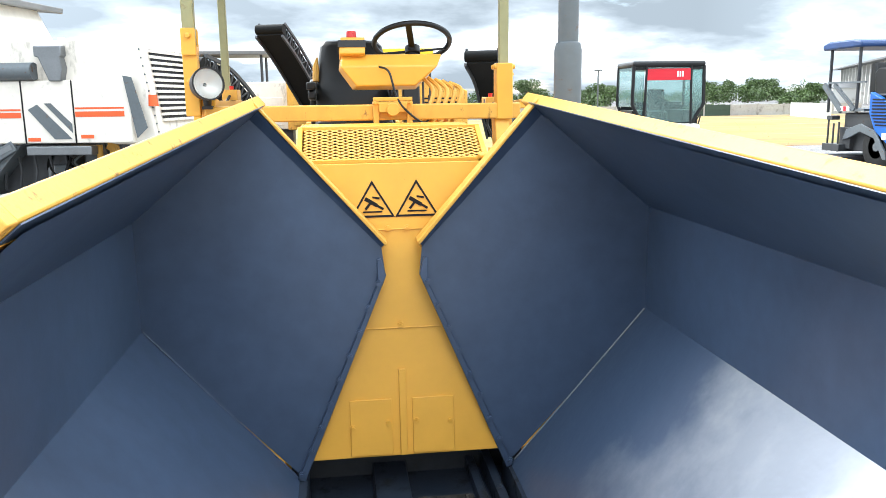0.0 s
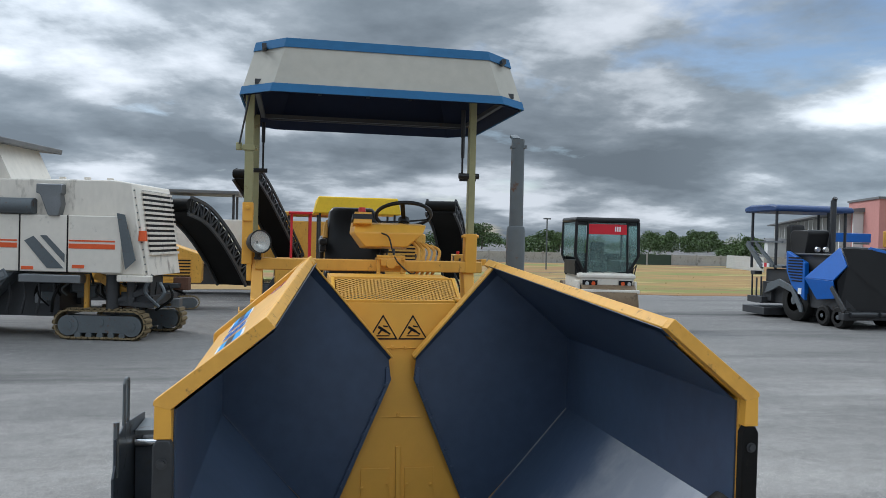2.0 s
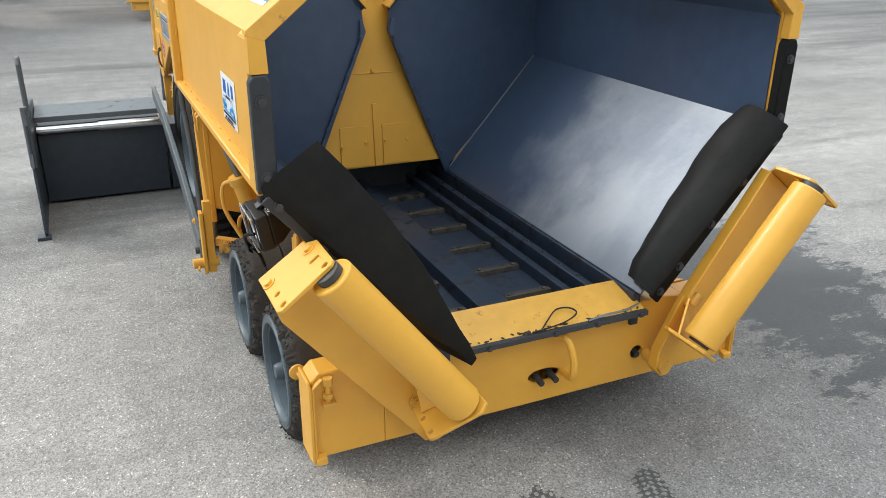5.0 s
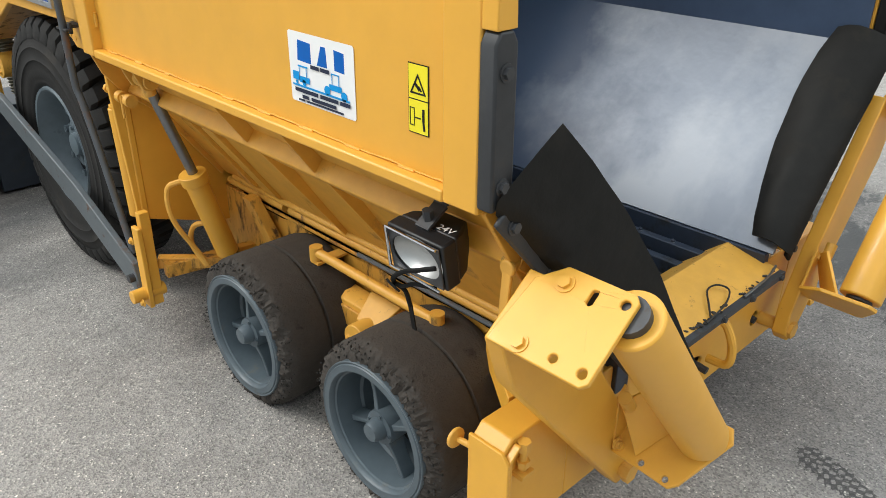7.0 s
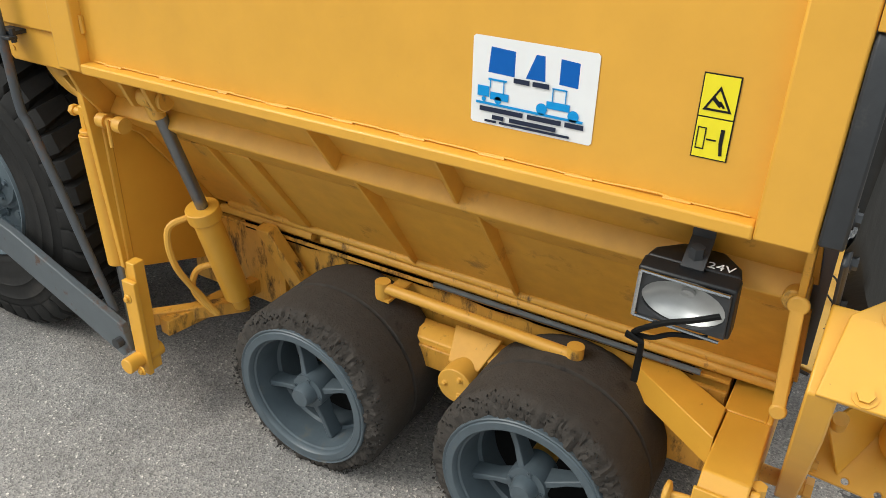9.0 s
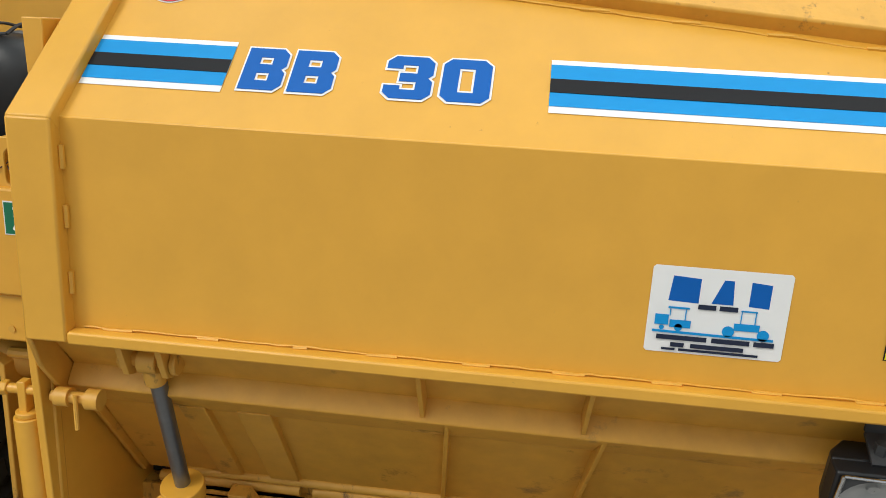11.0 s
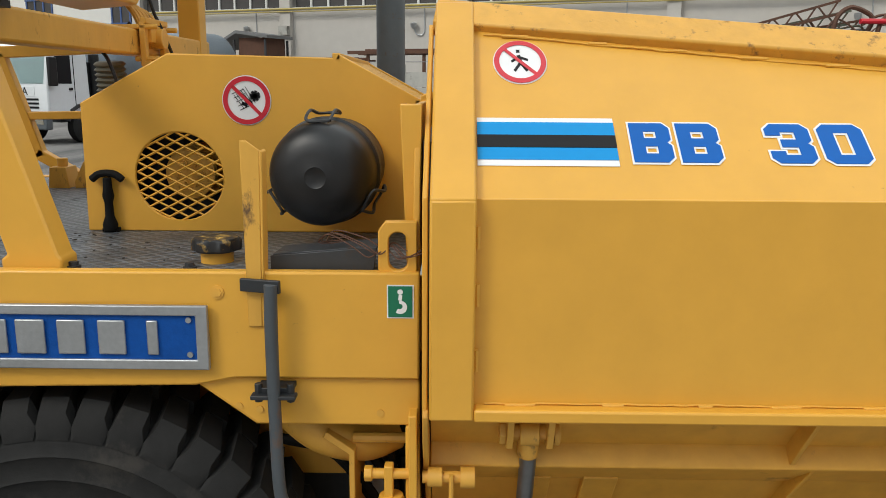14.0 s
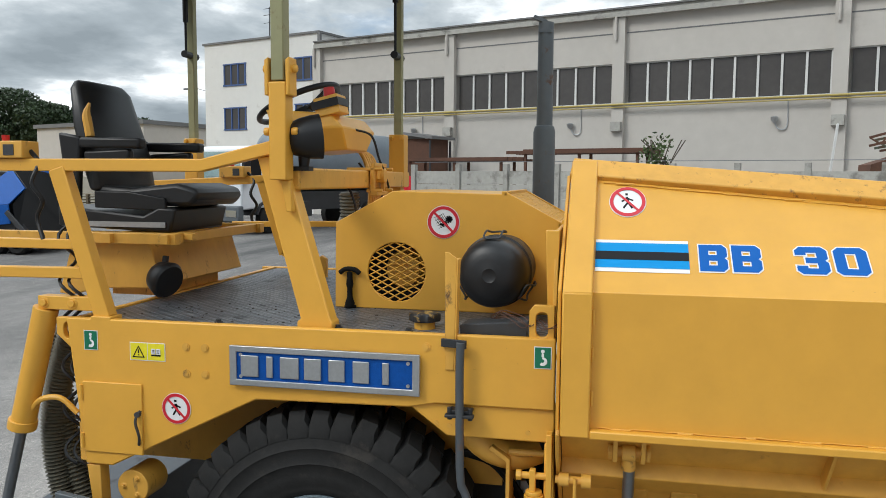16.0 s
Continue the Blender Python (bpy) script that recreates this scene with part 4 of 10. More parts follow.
# conveyor
bm = new_bm()
box(bm, -0.47, 0.48, 0.10, 3.4, 0.44, 0.50)
conv = part("conveyor_floor", bm, CONVEYOR, paver, "dark slatted conveyor floor")
for lane, (x0, x1) in enumerate(((-0.40, -0.175), (0.035, 0.28))):
    for k in range(6):
        bm = new_bm()
        y = 0.42 + k * 0.30 + 0.04 * lane
        box(bm, x0, x1, y, y + 0.035, 0.50, 0.528)
        rod(bm, (x0 + 0.03, y + 0.017, 0.528), (x0 + 0.03, y + 0.017, 0.536), 0.012, n=6)
        rod(bm, (x1 - 0.03, y + 0.017, 0.528), (x1 - 0.03, y + 0.017, 0.536), 0.012, n=6)
        part("conveyor_slat", bm, WORNSLAT, conv, "rusty worn conveyor slat", bevel=0.002)
bm = new_bm()
prism(bm, [(-0.155, 0.50), (-0.145, 0.56), (0.005, 0.56), (0.015, 0.50)], "y", 0.16, 2.3)
part("centre_cover", bm, CONVEYOR, conv, "slate centre cover", bevel=0.004)
bm = new_bm()
box(bm, 0.29, 0.33, 0.16, 2.3, 0.50, 0.56)
box(bm, 0.36, 0.40, 0.16, 2.3, 0.50, 0.60)
box(bm, 0.43, 0.47, 0.05, 2.1, 0.50, 0.655)
box(bm, -0.50, -0.43, 0.05, 2.1, 0.50, 0.655)
for k in range(12):
    bolt(bm, (0.38, 0.25 + k * 0.15, 0.60), (0, 0, 1), 0.009)
part("side_strip", bm, CONVEYOR, conv, bevel=0.004)
bm = new_bm()
box(bm, -0.50, -0.47, 2.02, 3.4, 0.44, 0.9)
box(bm, 0.47, 0.50, 2.02, 3.4, 0.44, 0.9)
box(bm, -0.47, 0.47, 2.02, 3.4, 0.78, 0.9)
box(bm, -0.62, 0.62, 3.4, 3.42, 0.44, 0.9)
part("tunnel", bm, DARKSTEEL, conv, "dark conveyor tunnel")

bm = new_bm()
box(bm, -0.93, 0.91, 2.135, 2.160, 1.27, 1.90)
part("closing_sheet", bm, DARKSTEEL, paver, "dark sheet behind the hopper")

# ---- front bumper, floor plate, push rollers ----
bm = new_bm()
holes = [ring_pts(0.495, 0.345, 0.032, n=20), ring_pts(-0.42, 0.345, 0.032, n=20), ring_pts(0.015, 0.345, 0.075, 0.03, n=24)]
holed(bm, [(-0.70, 0.22), (0.72, 0.22), (0.72, 0.585), (0.62, 0.60), (-0.60, 0.60), (-0.70, 0.59)], holes, lambda p: (p[0], 0.066, p[1]), (0, 0.014, 0))
box(bm, -0.70, 0.72, 0.08, 0.19, 0.22, 0.24)
box(bm, -0.70, 0.72, 0.08, 0.19, 0.575, 0.589)
bump_ = part("bumper", bm, YELLOW, paver, "yellow front bumper beam", bevel=0.004)
bm = new_bm()
box(bm, -0.70, 0.72, 0.175, 0.19, 0.24, 0.575)
part("bumper_back", bm, YELLOW_OILY, bump_)
for sgn in (-1, 1):
    xe = -1.0 if sgn < 0 else 1.045
    xi = -0.70 if sgn < 0 else 0.72
    # folded end box with a chamfered cap and a standing front lip
    bm = new_bm()
    prism(bm, [(xi, 0.22), (xi, 0.588), (xe - sgn * 0.045, 0.588), (xe - sgn * 0.012, 0.556), (xe - sgn * 0.012, 0.22)], "y", 0.066, 0.182)
    end = part("bumper_end", bm, YELLOW, bump_, bevel=0.005)
    bm = new_bm()
    prism(bm, [(0.040, 0.222), (0.040, 0.535), (0.065, 0.562), (0.188, 0.562), (0.188, 0.214), (0.085, 0.212)], "x", *sorted((xe - sgn * 0.0118, xe)))
    prism(bm, [(xe - sgn * 0.012, 0.218), (xe - sgn * 0.012, 0.54), (xe - sgn * 0.048, 0.572), (xe - sgn * 0.056, 0.572), (xe - sgn * 0.022, 0.536), (xe - sgn * 0.022, 0.218)], "y", 0.042, 0.0655)
    prism(bm, [(0.064, 0.208), (0.064, 0.246), (0.032, 0.236), (0.030, 0.210)], "x", *sorted((xe - sgn * 0.055, xe - sgn * 0.012)))
    part("end_plate", bm, YELLOW, end, bevel=0.004)
    bm = new_bm()
    xb = xe - sgn * 0.074
    rod(bm, (xb, 0.050, 0.47), (xb, 0.050, 0.56), 0.011, n=12)
    rod(bm, (xb, 0.050, 0.545), (xb, 0.050, 0.575), 0.02, n=6)
    rod(bm, (xb, 0.050, 0.49), (xb, 0.050, 0.51), 0.02, n=6)
    box(bm, xb - 0.025, xb + 0.025, 0.028, 0.066, 0.46, 0.475)
    part("stop_bolt", bm, YELLOW_OLD, end)
bm = new_bm()
tube(bm, curve_pts([(0.09, 0.045, 0.36), (0.09, -0.03, 0.37), (0.09, -0.035, 0.45), (0.075, 0.0, 0.535), (0.05, 0.045, 0.54)]), 0.016, 10)
part("hook", bm, YELLOW, bump_)
bm = new_bm()
for x in (-0.02, 0.05):
    rod(bm, (x, 0.02, 0.335), (x, 0.10, 0.345), 0.014, n=8)
rod(bm, (0.495, 0.06, 0.335), (0.495, 0.12, 0.345), 0.014, n=8)
part("pin", bm, DARKSTEEL, bump_)
bm = new_bm()
plate(bm, [(-0.43, -0.005, 0.605), (0.455, -0.005, 0.605), (0.455, 0.20, 0.655), (-0.43, 0.20, 0.655)], 0.012)
plate(bm, [(-0.43, 0.20, 0.655), (0.455, 0.20, 0.655), (0.455, 0.34, 0.54), (-0.43, 0.34, 0.54)], 0.012)
fplate = part("sill_plate", bm, YELLOW_OLD, paver, "dusty yellow sill plate", bevel=0.003)
bm = new_bm()
beam(bm, (-0.43, -0.012, 0.594), (0.455, -0.012, 0.594), 0.03, 0.022)
for x in (-0.3, 0.0, 0.2, 0.42):
    bolt(bm, (x, -0.026, 0.594), (0, -1, 0), 0.01)
part("sill_edge", bm, DARKSTEEL, fplate)
bm = new_bm()
tube(bm, curve_pts([(0.16, -0.015, 0.612), (0.24, -0.02, 0.625), (0.34, -0.012, 0.622), (0.42, 0.0, 0.632)]), 0.005, 6)
part("wire", bm, STEEL, fplate)
bm = new_bm()
tube(bm, curve_pts([(-0.06, -0.01, 0.612), (0.0, 0.035, 0.63), (0.06, 0.075, 0.642), (0.12, 0.07, 0.64), (0.13, 0.03, 0.632), (0.05, 0.0, 0.62), (-0.09, -0.012, 0.612)]), 0.0035, 6)
part("cable", bm, BLACK, fplate)
bm = new_bm()
rnd = random.Random(12)
for k in range(46):
    c = Vector((rnd.uniform(-0.42, 0.44), rnd.uniform(-0.008, 0.012), 0.610))
    r_ = rnd.uniform(0.003, 0.008)
    m4 = Matrix.Translation(c) @ Matrix.Rotation(rnd.uniform(0, 3), 4, "Z") @ Matrix.Diagonal((r_ * 1.8, r_, r_ * 0.6, 1))
    bmesh.ops.create_icosphere(bm, subdivisions=1, radius=1.0, matrix=m4)
crumbs = part("asphalt_crumbs", bm, TYRE_DIRTY, fplate, "dried asphalt crumbs", smooth=20)
crumbs["kind"] = "stuff"


def push_roller(s):
    """Roller between two end plates on a box arm, folded up beside the hopper."""
    n = Vector((s * 0.62, 0, 0.785))          # along the roller
    e = Vector((s * -0.785, 0, 0.62))         # across, inwards
    c = Vector((X(s, 1.05), -0.14, 1.10)) if s < 0 else Vector((X(s, 1.065), -0.16, 1.125))
    at = lambda a, b, y: c + n * a + e * b + Vector((0, y, 0))
    L = 0.80
    # flat box arm behind the roller, tapering to its pivot
    bm = new_bm()
    shape = [(-0.012, -0.112), (-0.155, -0.163), (-0.965, -0.143), (-0.985, -0.115), (-0.975, -0.07), (-0.90, -0.02), (-0.651, 0.034), (-0.012, 0.08)]
    fr = [bm.verts.new(at(a, b, 0.100)) for a, b in shape]
    bk_ = [bm.verts.new(at(a, b, 0.156)) for a, b in shape]
    bm.faces.new(fr), bm.faces.new(bk_[::-1])
    for k in range(len(shape)):
        j = (k + 1) % len(shape)
        bm.faces.new((fr[k], bk_[k], bk_[j], fr[j]))
    arm = part("push_roller_arm", bm, YELLOW, paver, "yellow push roller arm folded upwards", bevel=0.005)
    bm = new_bm()
    # top plate with a slot and holes
    def slot(cx, cy, l, w):
        pts = []
        for k in range(17):
            a = -math.pi / 2 + math.pi * k / 16
            pts.append((cx + l + w * math.cos(a), cy + w * math.sin(a)))
        for k in range(17):
            a = math.pi / 2 + math.pi * k / 16
            pts.append((cx - l + w * math.cos(a), cy + w * math.sin(a)))
        return pts
    outline = [(-0.115, 0.14), (0.06, 0.12), (0.115, 0.06), (0.115, -0.115), (0.10, -0.13), (-0.10, -0.13), (-0.115, -0.115)]
    hs = [ring_pts(0.085, -0.105, 0.0115, n=14), ring_pts(-0.085, -0.105, 0.0115, n=14), ring_pts(-0.085, -0.03, 0.0105, n=14), slot(0.07, -0.03, 0.011, 0.0085)]
    holed(bm, outline, hs, lambda p: at(0.004, p[0], p[1]), n * -0.014)
    part("end_plate", bm, YELLOW, arm, bevel=0.003)
    bm = new_bm()
    low = [(-0.085, 0.098), (0.05, 0.098), (0.14, 0.0), (0.14, -0.17), (0.10, -0.19), (-0.075, -0.118), (-0.098, -0.095)]
    holed(bm, low, [ring_pts(-0.072, 0.003, 0.010, n=12), ring_pts(-0.078, -0.078, 0.010, n=12)], lambda p: at(-L + 0.01, p[0], p[1]), n * -0.014)
    part("end_plate", bm, YELLOW, arm, bevel=0.003)
    # folded bracket that ties the lower plate to the arm
    bm = new_bm()
    plate(bm, [at(a, b, 0.094) for a, b in ((-0.80, -0.082), (-0.80, 0.05), (-0.645, 0.08), (-0.651, 0.034))], 0.010)
    plate(bm, [at(-0.651, 0.03, 0.09), at(-0.64, 0.085, 0.045), at(-0.79, 0.13, -0.06), at(-0.79, -0.06, 0.03)], 0.010)
    bracket = part("folded_bracket", bm, YELLOW, arm, bevel=0.002)
    bm = new_bm()
    for a, b in ((-0.777, -0.06), (-0.665, 0.045)):
        bolt(bm, at(a, b, 0.086), (0, -1, 0), 0.013)
    part("bolt", bm, YELLOW_OLD, bracket)
    bm = new_bm()
    rod(bm, at(-0.60, 0.033, 0.06), at(-0.655, 0.03, 0.06), 0.020, n=12)
    part("grease_stub", bm, YELLOW_OLD, arm)
    bm = new_bm()
    rod(bm, at(-0.035, 0.075, -0.115), at(-L + 0.03, 0.075, -0.115), 0.072, n=36)
    roll = part("roller", bm, YELLOW, arm, "yellow steel push roller", bevel=0.006)
    bm = new_bm()
    rod(bm, at(-0.01, 0.075, -0.115), at(-L + 0.02, 0.075, -0.115), 0.045, n=20)
    part("axle", bm, DARKSTEEL, roll)
    bm = new_bm()
    for b, y in ((0.075, 0.045), (-0.09, 0.06)):
        bolt(bm, at(0.004, b, y), n, 0.016)
    bolt(bm, at(-L + 0.012, -0.06, 0.085), n, 0.012)
    part("bolt", bm, YELLOW, arm)
    bm = new_bm()
    # pivot pin through the foot of the arm
    q = at(-0.94, -0.095, 0)
    rod(bm, (q.x, -0.055, q.z), (q.x, 0.088, q.z), 0.026, n=18)
    foot = part("pivot_pin", bm, YELLOW_OLD, arm, bevel=0.003)
    bm = new_bm()
    rod(bm, (q.x, -0.075, q.z), (q.x, -0.054, q.z), 0.034, n=6)
    part("bolt", bm, YELLOW_OLD, foot)


push_roller(-1), push_roller(1)


# ---- wheels ----
def bogie_wheel(s, y):
    Q = 0.985
    r, xo, xi = 0.305 * Q, X(s, 0.982), X(s, 0.555)
    w = xi - xo
    k = lambda t: t * abs(w)
    ax = (-s, 0, 0)
    bm = new_bm()
    prof = [(0.0, 0.244), (-0.002, 0.256), (0.0, 0.268), (0.003, 0.28), (0.010, 0.292), (0.020, 0.302), (0.034, 0.309), (0.048, 0.313), (0.06, 0.3145)]
    for j in range(1, 6):
        prof.append((0.045 + j * 0.028, 0.3145))
    prof += [(0.198, 0.314), (0.203, 0.302), (0.209, 0.302), (0.214, 0.314)]
    for j in range(1, 6):
        prof.append((0.214 + j * 0.028, 0.3145))
    prof += [(0.385, 0.305), (0.41, 0.26), (0.41, 0.20)]
    prof = [(a_, b_ * Q) for a_, b_ in prof]
    rings = lathe(bm, prof, (xo, y, r - 0.008), ax, 300, closed=False)
    rnd = random.Random(int(y * 100) + s)
    for i, ring in enumerate(rings):
        a = prof[i][0]
        amp = 0.011 if a < 0.045 and prof[i][1] > 0.25 else 0.0016
        for v in ring:
            nn = noise.noise(v.co * (110 if a < 0.05 else 60)) * amp * 0.9 + noise.noise(v.co * 26) * amp * 0.7
            d = Vector((0, v.co.y - y, v.co.z - r + 0.008)).normalized()
            v.co += d * nn * 0.8 + Vector((s * (nn - 0.3 * amp) * (1.1 if a < 0.03 else 0), 0, 0))
    wheel = part("front_wheel", bm, TYRE_DIRTY, paver, "worn dirty solid rubber double wheel", smooth=50)
    c = (xo, y, r - 0.008)
    bm = new_bm()
    lathe(bm, [(a_, b_ * 0.985) for a_, b_ in ((0.012, 0.258), (-0.004, 0.257), (-0.007, 0.254), (-0.004, 0.247), (-0.008, 0.244), (-0.008, 0.222), (-0.003, 0.217), (0.012, 0.214), (0.016, 0.208), (0.11, 0.199), (0.118, 0.19), (0.26, 0.184))], c, ax, 56, closed=False)
    rim = part("rim", bm, RIM, wheel, "blue-grey wheel rim", smooth=35)
    # crust of old asphalt on the shoulder and the tread
    bm = new_bm()
    cr = random.Random(int(y * 100) + 7)
    for k in range(620):
        a = cr.uniform(0, math.tau)
        if k % 9:
            along, rad = cr.uniform(-0.006, 0.045), cr.uniform(0.263, 0.312)
            rad = min(rad, 0.295 + along * 0.4)
        else:
            along, rad = 0.05 + 0.34 * cr.random() ** 1.5, 0.3098
        d = Vector((0, math.cos(a), math.sin(a)))
        r_ = cr.uniform(0.0014, 0.0040) if k % 9 else cr.uniform(0.0008, 0.002)
        q = Vector((xo - s * along, y, r - 0.008)) + d * rad
        if q.z < 0.012:
            continue
        rot = Matrix.Rotation(a, 4, "X") @ Matrix.Rotation(cr.uniform(0, 3), 4, "Z")
        bmesh.ops.create_icosphere(bm, subdivisions=1, radius=1.0, matrix=Matrix.Translation(q) @ rot @ Matrix.Diagonal((r_ * 1.5, r_ * 1.2, r_ * 0.8, 1)))
    crust = part("asphalt_crust", bm, TYRE_CRUST, wheel, "black crust of old asphalt", smooth=20)
    crust["kind"] = "stuff"
    # added black disc: the rim's dark depth is put into its colour
    bm = new_bm()
    lathe(bm, [(0.20, 0.191), (0.205, 0.10), (0.21, 0.0001)], c, ax, 40, closed=False)
    part("rim_back", bm, RUBBER, wheel, "black disc standing for the shaded depth of the rim")
    cx = lambda t: xo - s * t
    hub_at = Vector((cx(0), y, r - 0.008))
    bm = new_bm()
    for q in range(4):
        a = q * math.tau / 4 + (1.17 if y < 1 else 1.26)
        d, tn = Vector((0, math.cos(a), math.sin(a))), Vector((0, -math.sin(a), math.cos(a)))
        out = Vector((-s, 0, 0))
        # tapered casting, flat web with a raised rib
        vs = []
        for rr, hw, t0, t1 in ((0.045, 0.017, 0.040, 0.105), (0.12, 0.0115, 0.055, 0.105), (0.199, 0.016, 0.060, 0.115)):
            vs.append([bm.verts.new(hub_at + out * t_ + d * rr + tn * (g * hw)) for t_, g in ((t0, -0.7), (t0, 0.7), (t1, 1.0), (t1, -1.0))])
        bm.faces.new(vs[0]), bm.faces.new(vs[-1][::-1])
        for u_, v_ in zip(vs, vs[1:]):
            for k_ in range(4):
                bm.faces.new((u_[k_], u_[(k_ + 1) % 4], v_[(k_ + 1) % 4], v_[k_]))
    part("spoke", bm, RIM, wheel, bevel=0.003)
    bm = new_bm()
    lathe(bm, [(0.13, 0.060), (0.045, 0.062), (0.040, 0.060), (0.034, 0.060), (0.032, 0.040), (0.004, 0.036), (-0.008, 0.030), (-0.010, 0.0001)], c, ax, 32, closed=False)
    hub = part("hub", bm, RIM, wheel)
    bm = new_bm()
    for q in range(4):
        a = q * math.tau / 4 + 0.2
        bolt(bm, (cx(0.034), y + 0.050 * math.cos(a), r - 0.008 + 0.050 * math.sin(a)), (s, 0, 0), 0.006, 0.008)
    part("bolt", bm, RIM, hub)


for s in (-1, 1):
    for y in (1.42, 0.63):
        bogie_wheel(s, y)


def drive_wheel(s):
    y, z = 3.06, 0.64
    xo, W = X(s, 0.99), 0.34
    ax = (-s, 0, 0)
    bm = new_bm()
    prof = [(0.05, 0.295), (0.02, 0.308), (0.008, 0.335), (0.009, 0.345), (0.005, 0.352), (0.003, 0.39), (0.002, 0.43), (-0.003, 0.435), (0.001, 0.442), (0.001, 0.49), (-0.003, 0.496), (0.003, 0.503), (0.006, 0.525), (0.009, 0.535), (0.03, 0.577), (0.05, 0.594), (0.085, 0.604), (W / 2, 0.608), (W - 0.085, 0.604), (W - 0.03, 0.585), (W, 0.47), (W - 0.03, 0.34)]
    lathe(bm, prof, (xo, y, z), ax, 80, closed=False)
    tyre = part("drive_wheel", bm, TYRE, paver, "large black drive wheel with block tread", smooth=50)
    N = 40
    for k in range(N):
        for half in (0, 1):
            bm = new_bm()
            a = (k + 0.5 * half) * math.tau / N
            t, tt = Vector((0, math.cos(a), math.sin(a))), Vector((0, -math.sin(a), math.cos(a)))
            cc = Vector((xo, y, z))
            if half == 0:
                rows_ = [(0.006, 0.535, 0.552, 0.033), (0.018, 0.565, 0.602, 0.039), (0.045, 0.595, 0.633, 0.039), (0.165, 0.60, 0.637, 0.030)]
            else:
                rows_ = [(W - 0.006, 0.535, 0.552, 0.033), (W - 0.018, 0.565, 0.602, 0.039), (W - 0.045, 0.595, 0.633, 0.039), (W - 0.165, 0.60, 0.637, 0.030)]
            vs = []
            for a_, r0, r1, hw in rows_:
                px = Vector((-s * a_, 0, 0))
                sk = tt * (0.03 if a_ in (0.165, W - 0.165) else 0.0) * (1 if half else -1)
                vs.append([bm.verts.new(cc + px + t * rr + tt * (g * hw) + sk) for rr, g in ((r0, -1.15), (r1, -0.85), (r1, 0.85), (r0, 1.15))])
            bm.faces.new(vs[0]), bm.faces.new(vs[-1][::-1])
            for u, v in zip(vs, vs[1:]):
                for i in range(4):
                    bm.faces.new((u[i], u[(i + 1) % 4], v[(i + 1) % 4], v[i]))
            part("tread_block", bm, TYRE, tyre, smooth=30)
    bm = new_bm()
    lathe(bm, [(0.03, 0.308), (0.012, 0.30), (0.015, 0.288), (0.05, 0.275), (0.10, 0.266), (0.16, 0.25), (0.165, 0.21), (0.14, 0.15), (0.12, 0.14), (0.12, 0.0001)], (xo, y, z), ax, 56, closed=False)
    rim = part("rim", bm, DRIVERIM, tyre, "blue-grey dished steel rim", smooth=40)
    bm = new_bm()
    lathe(bm, [(0.13, 0.125), (0.105, 0.12), (0.10, 0.10), (0.10, 0.06), (0.075, 0.055), (0.07, 0.03)], (xo, y, z), ax, 32)
    part("hub", bm, DRIVERIM, rim)
    bm = new_bm()
    for q in range(8):
        a = q * math.tau / 8 + 0.2
        bolt(bm, (xo - s * 0.135, y + 0.175 * math.cos(a), z + 0.175 * math.sin(a)), (s, 0, 0), 0.019, 0.03)
    for q in range(6):
        a = q * math.tau / 6
        bolt(bm, (xo - s * 0.10, y + 0.085 * math.cos(a), z + 0.085 * math.sin(a)), (s, 0, 0), 0.010, 0.012)
    part("lug_nut", bm, DRIVERIM, rim)
    bm = new_bm()
    for q in range(4):
        a = q * math.tau / 4 + 0.75
        rod(bm, (xo - s * 0.148, y + 0.215 * math.cos(a), z + 0.215 * math.sin(a)), (xo - s * 0.16, y + 0.215 * math.cos(a), z + 0.215 * math.sin(a)), 0.034, n=18)
    part("hand_hole", bm, S_BLACK, rim)


drive_wheel(-1), drive_wheel(1)

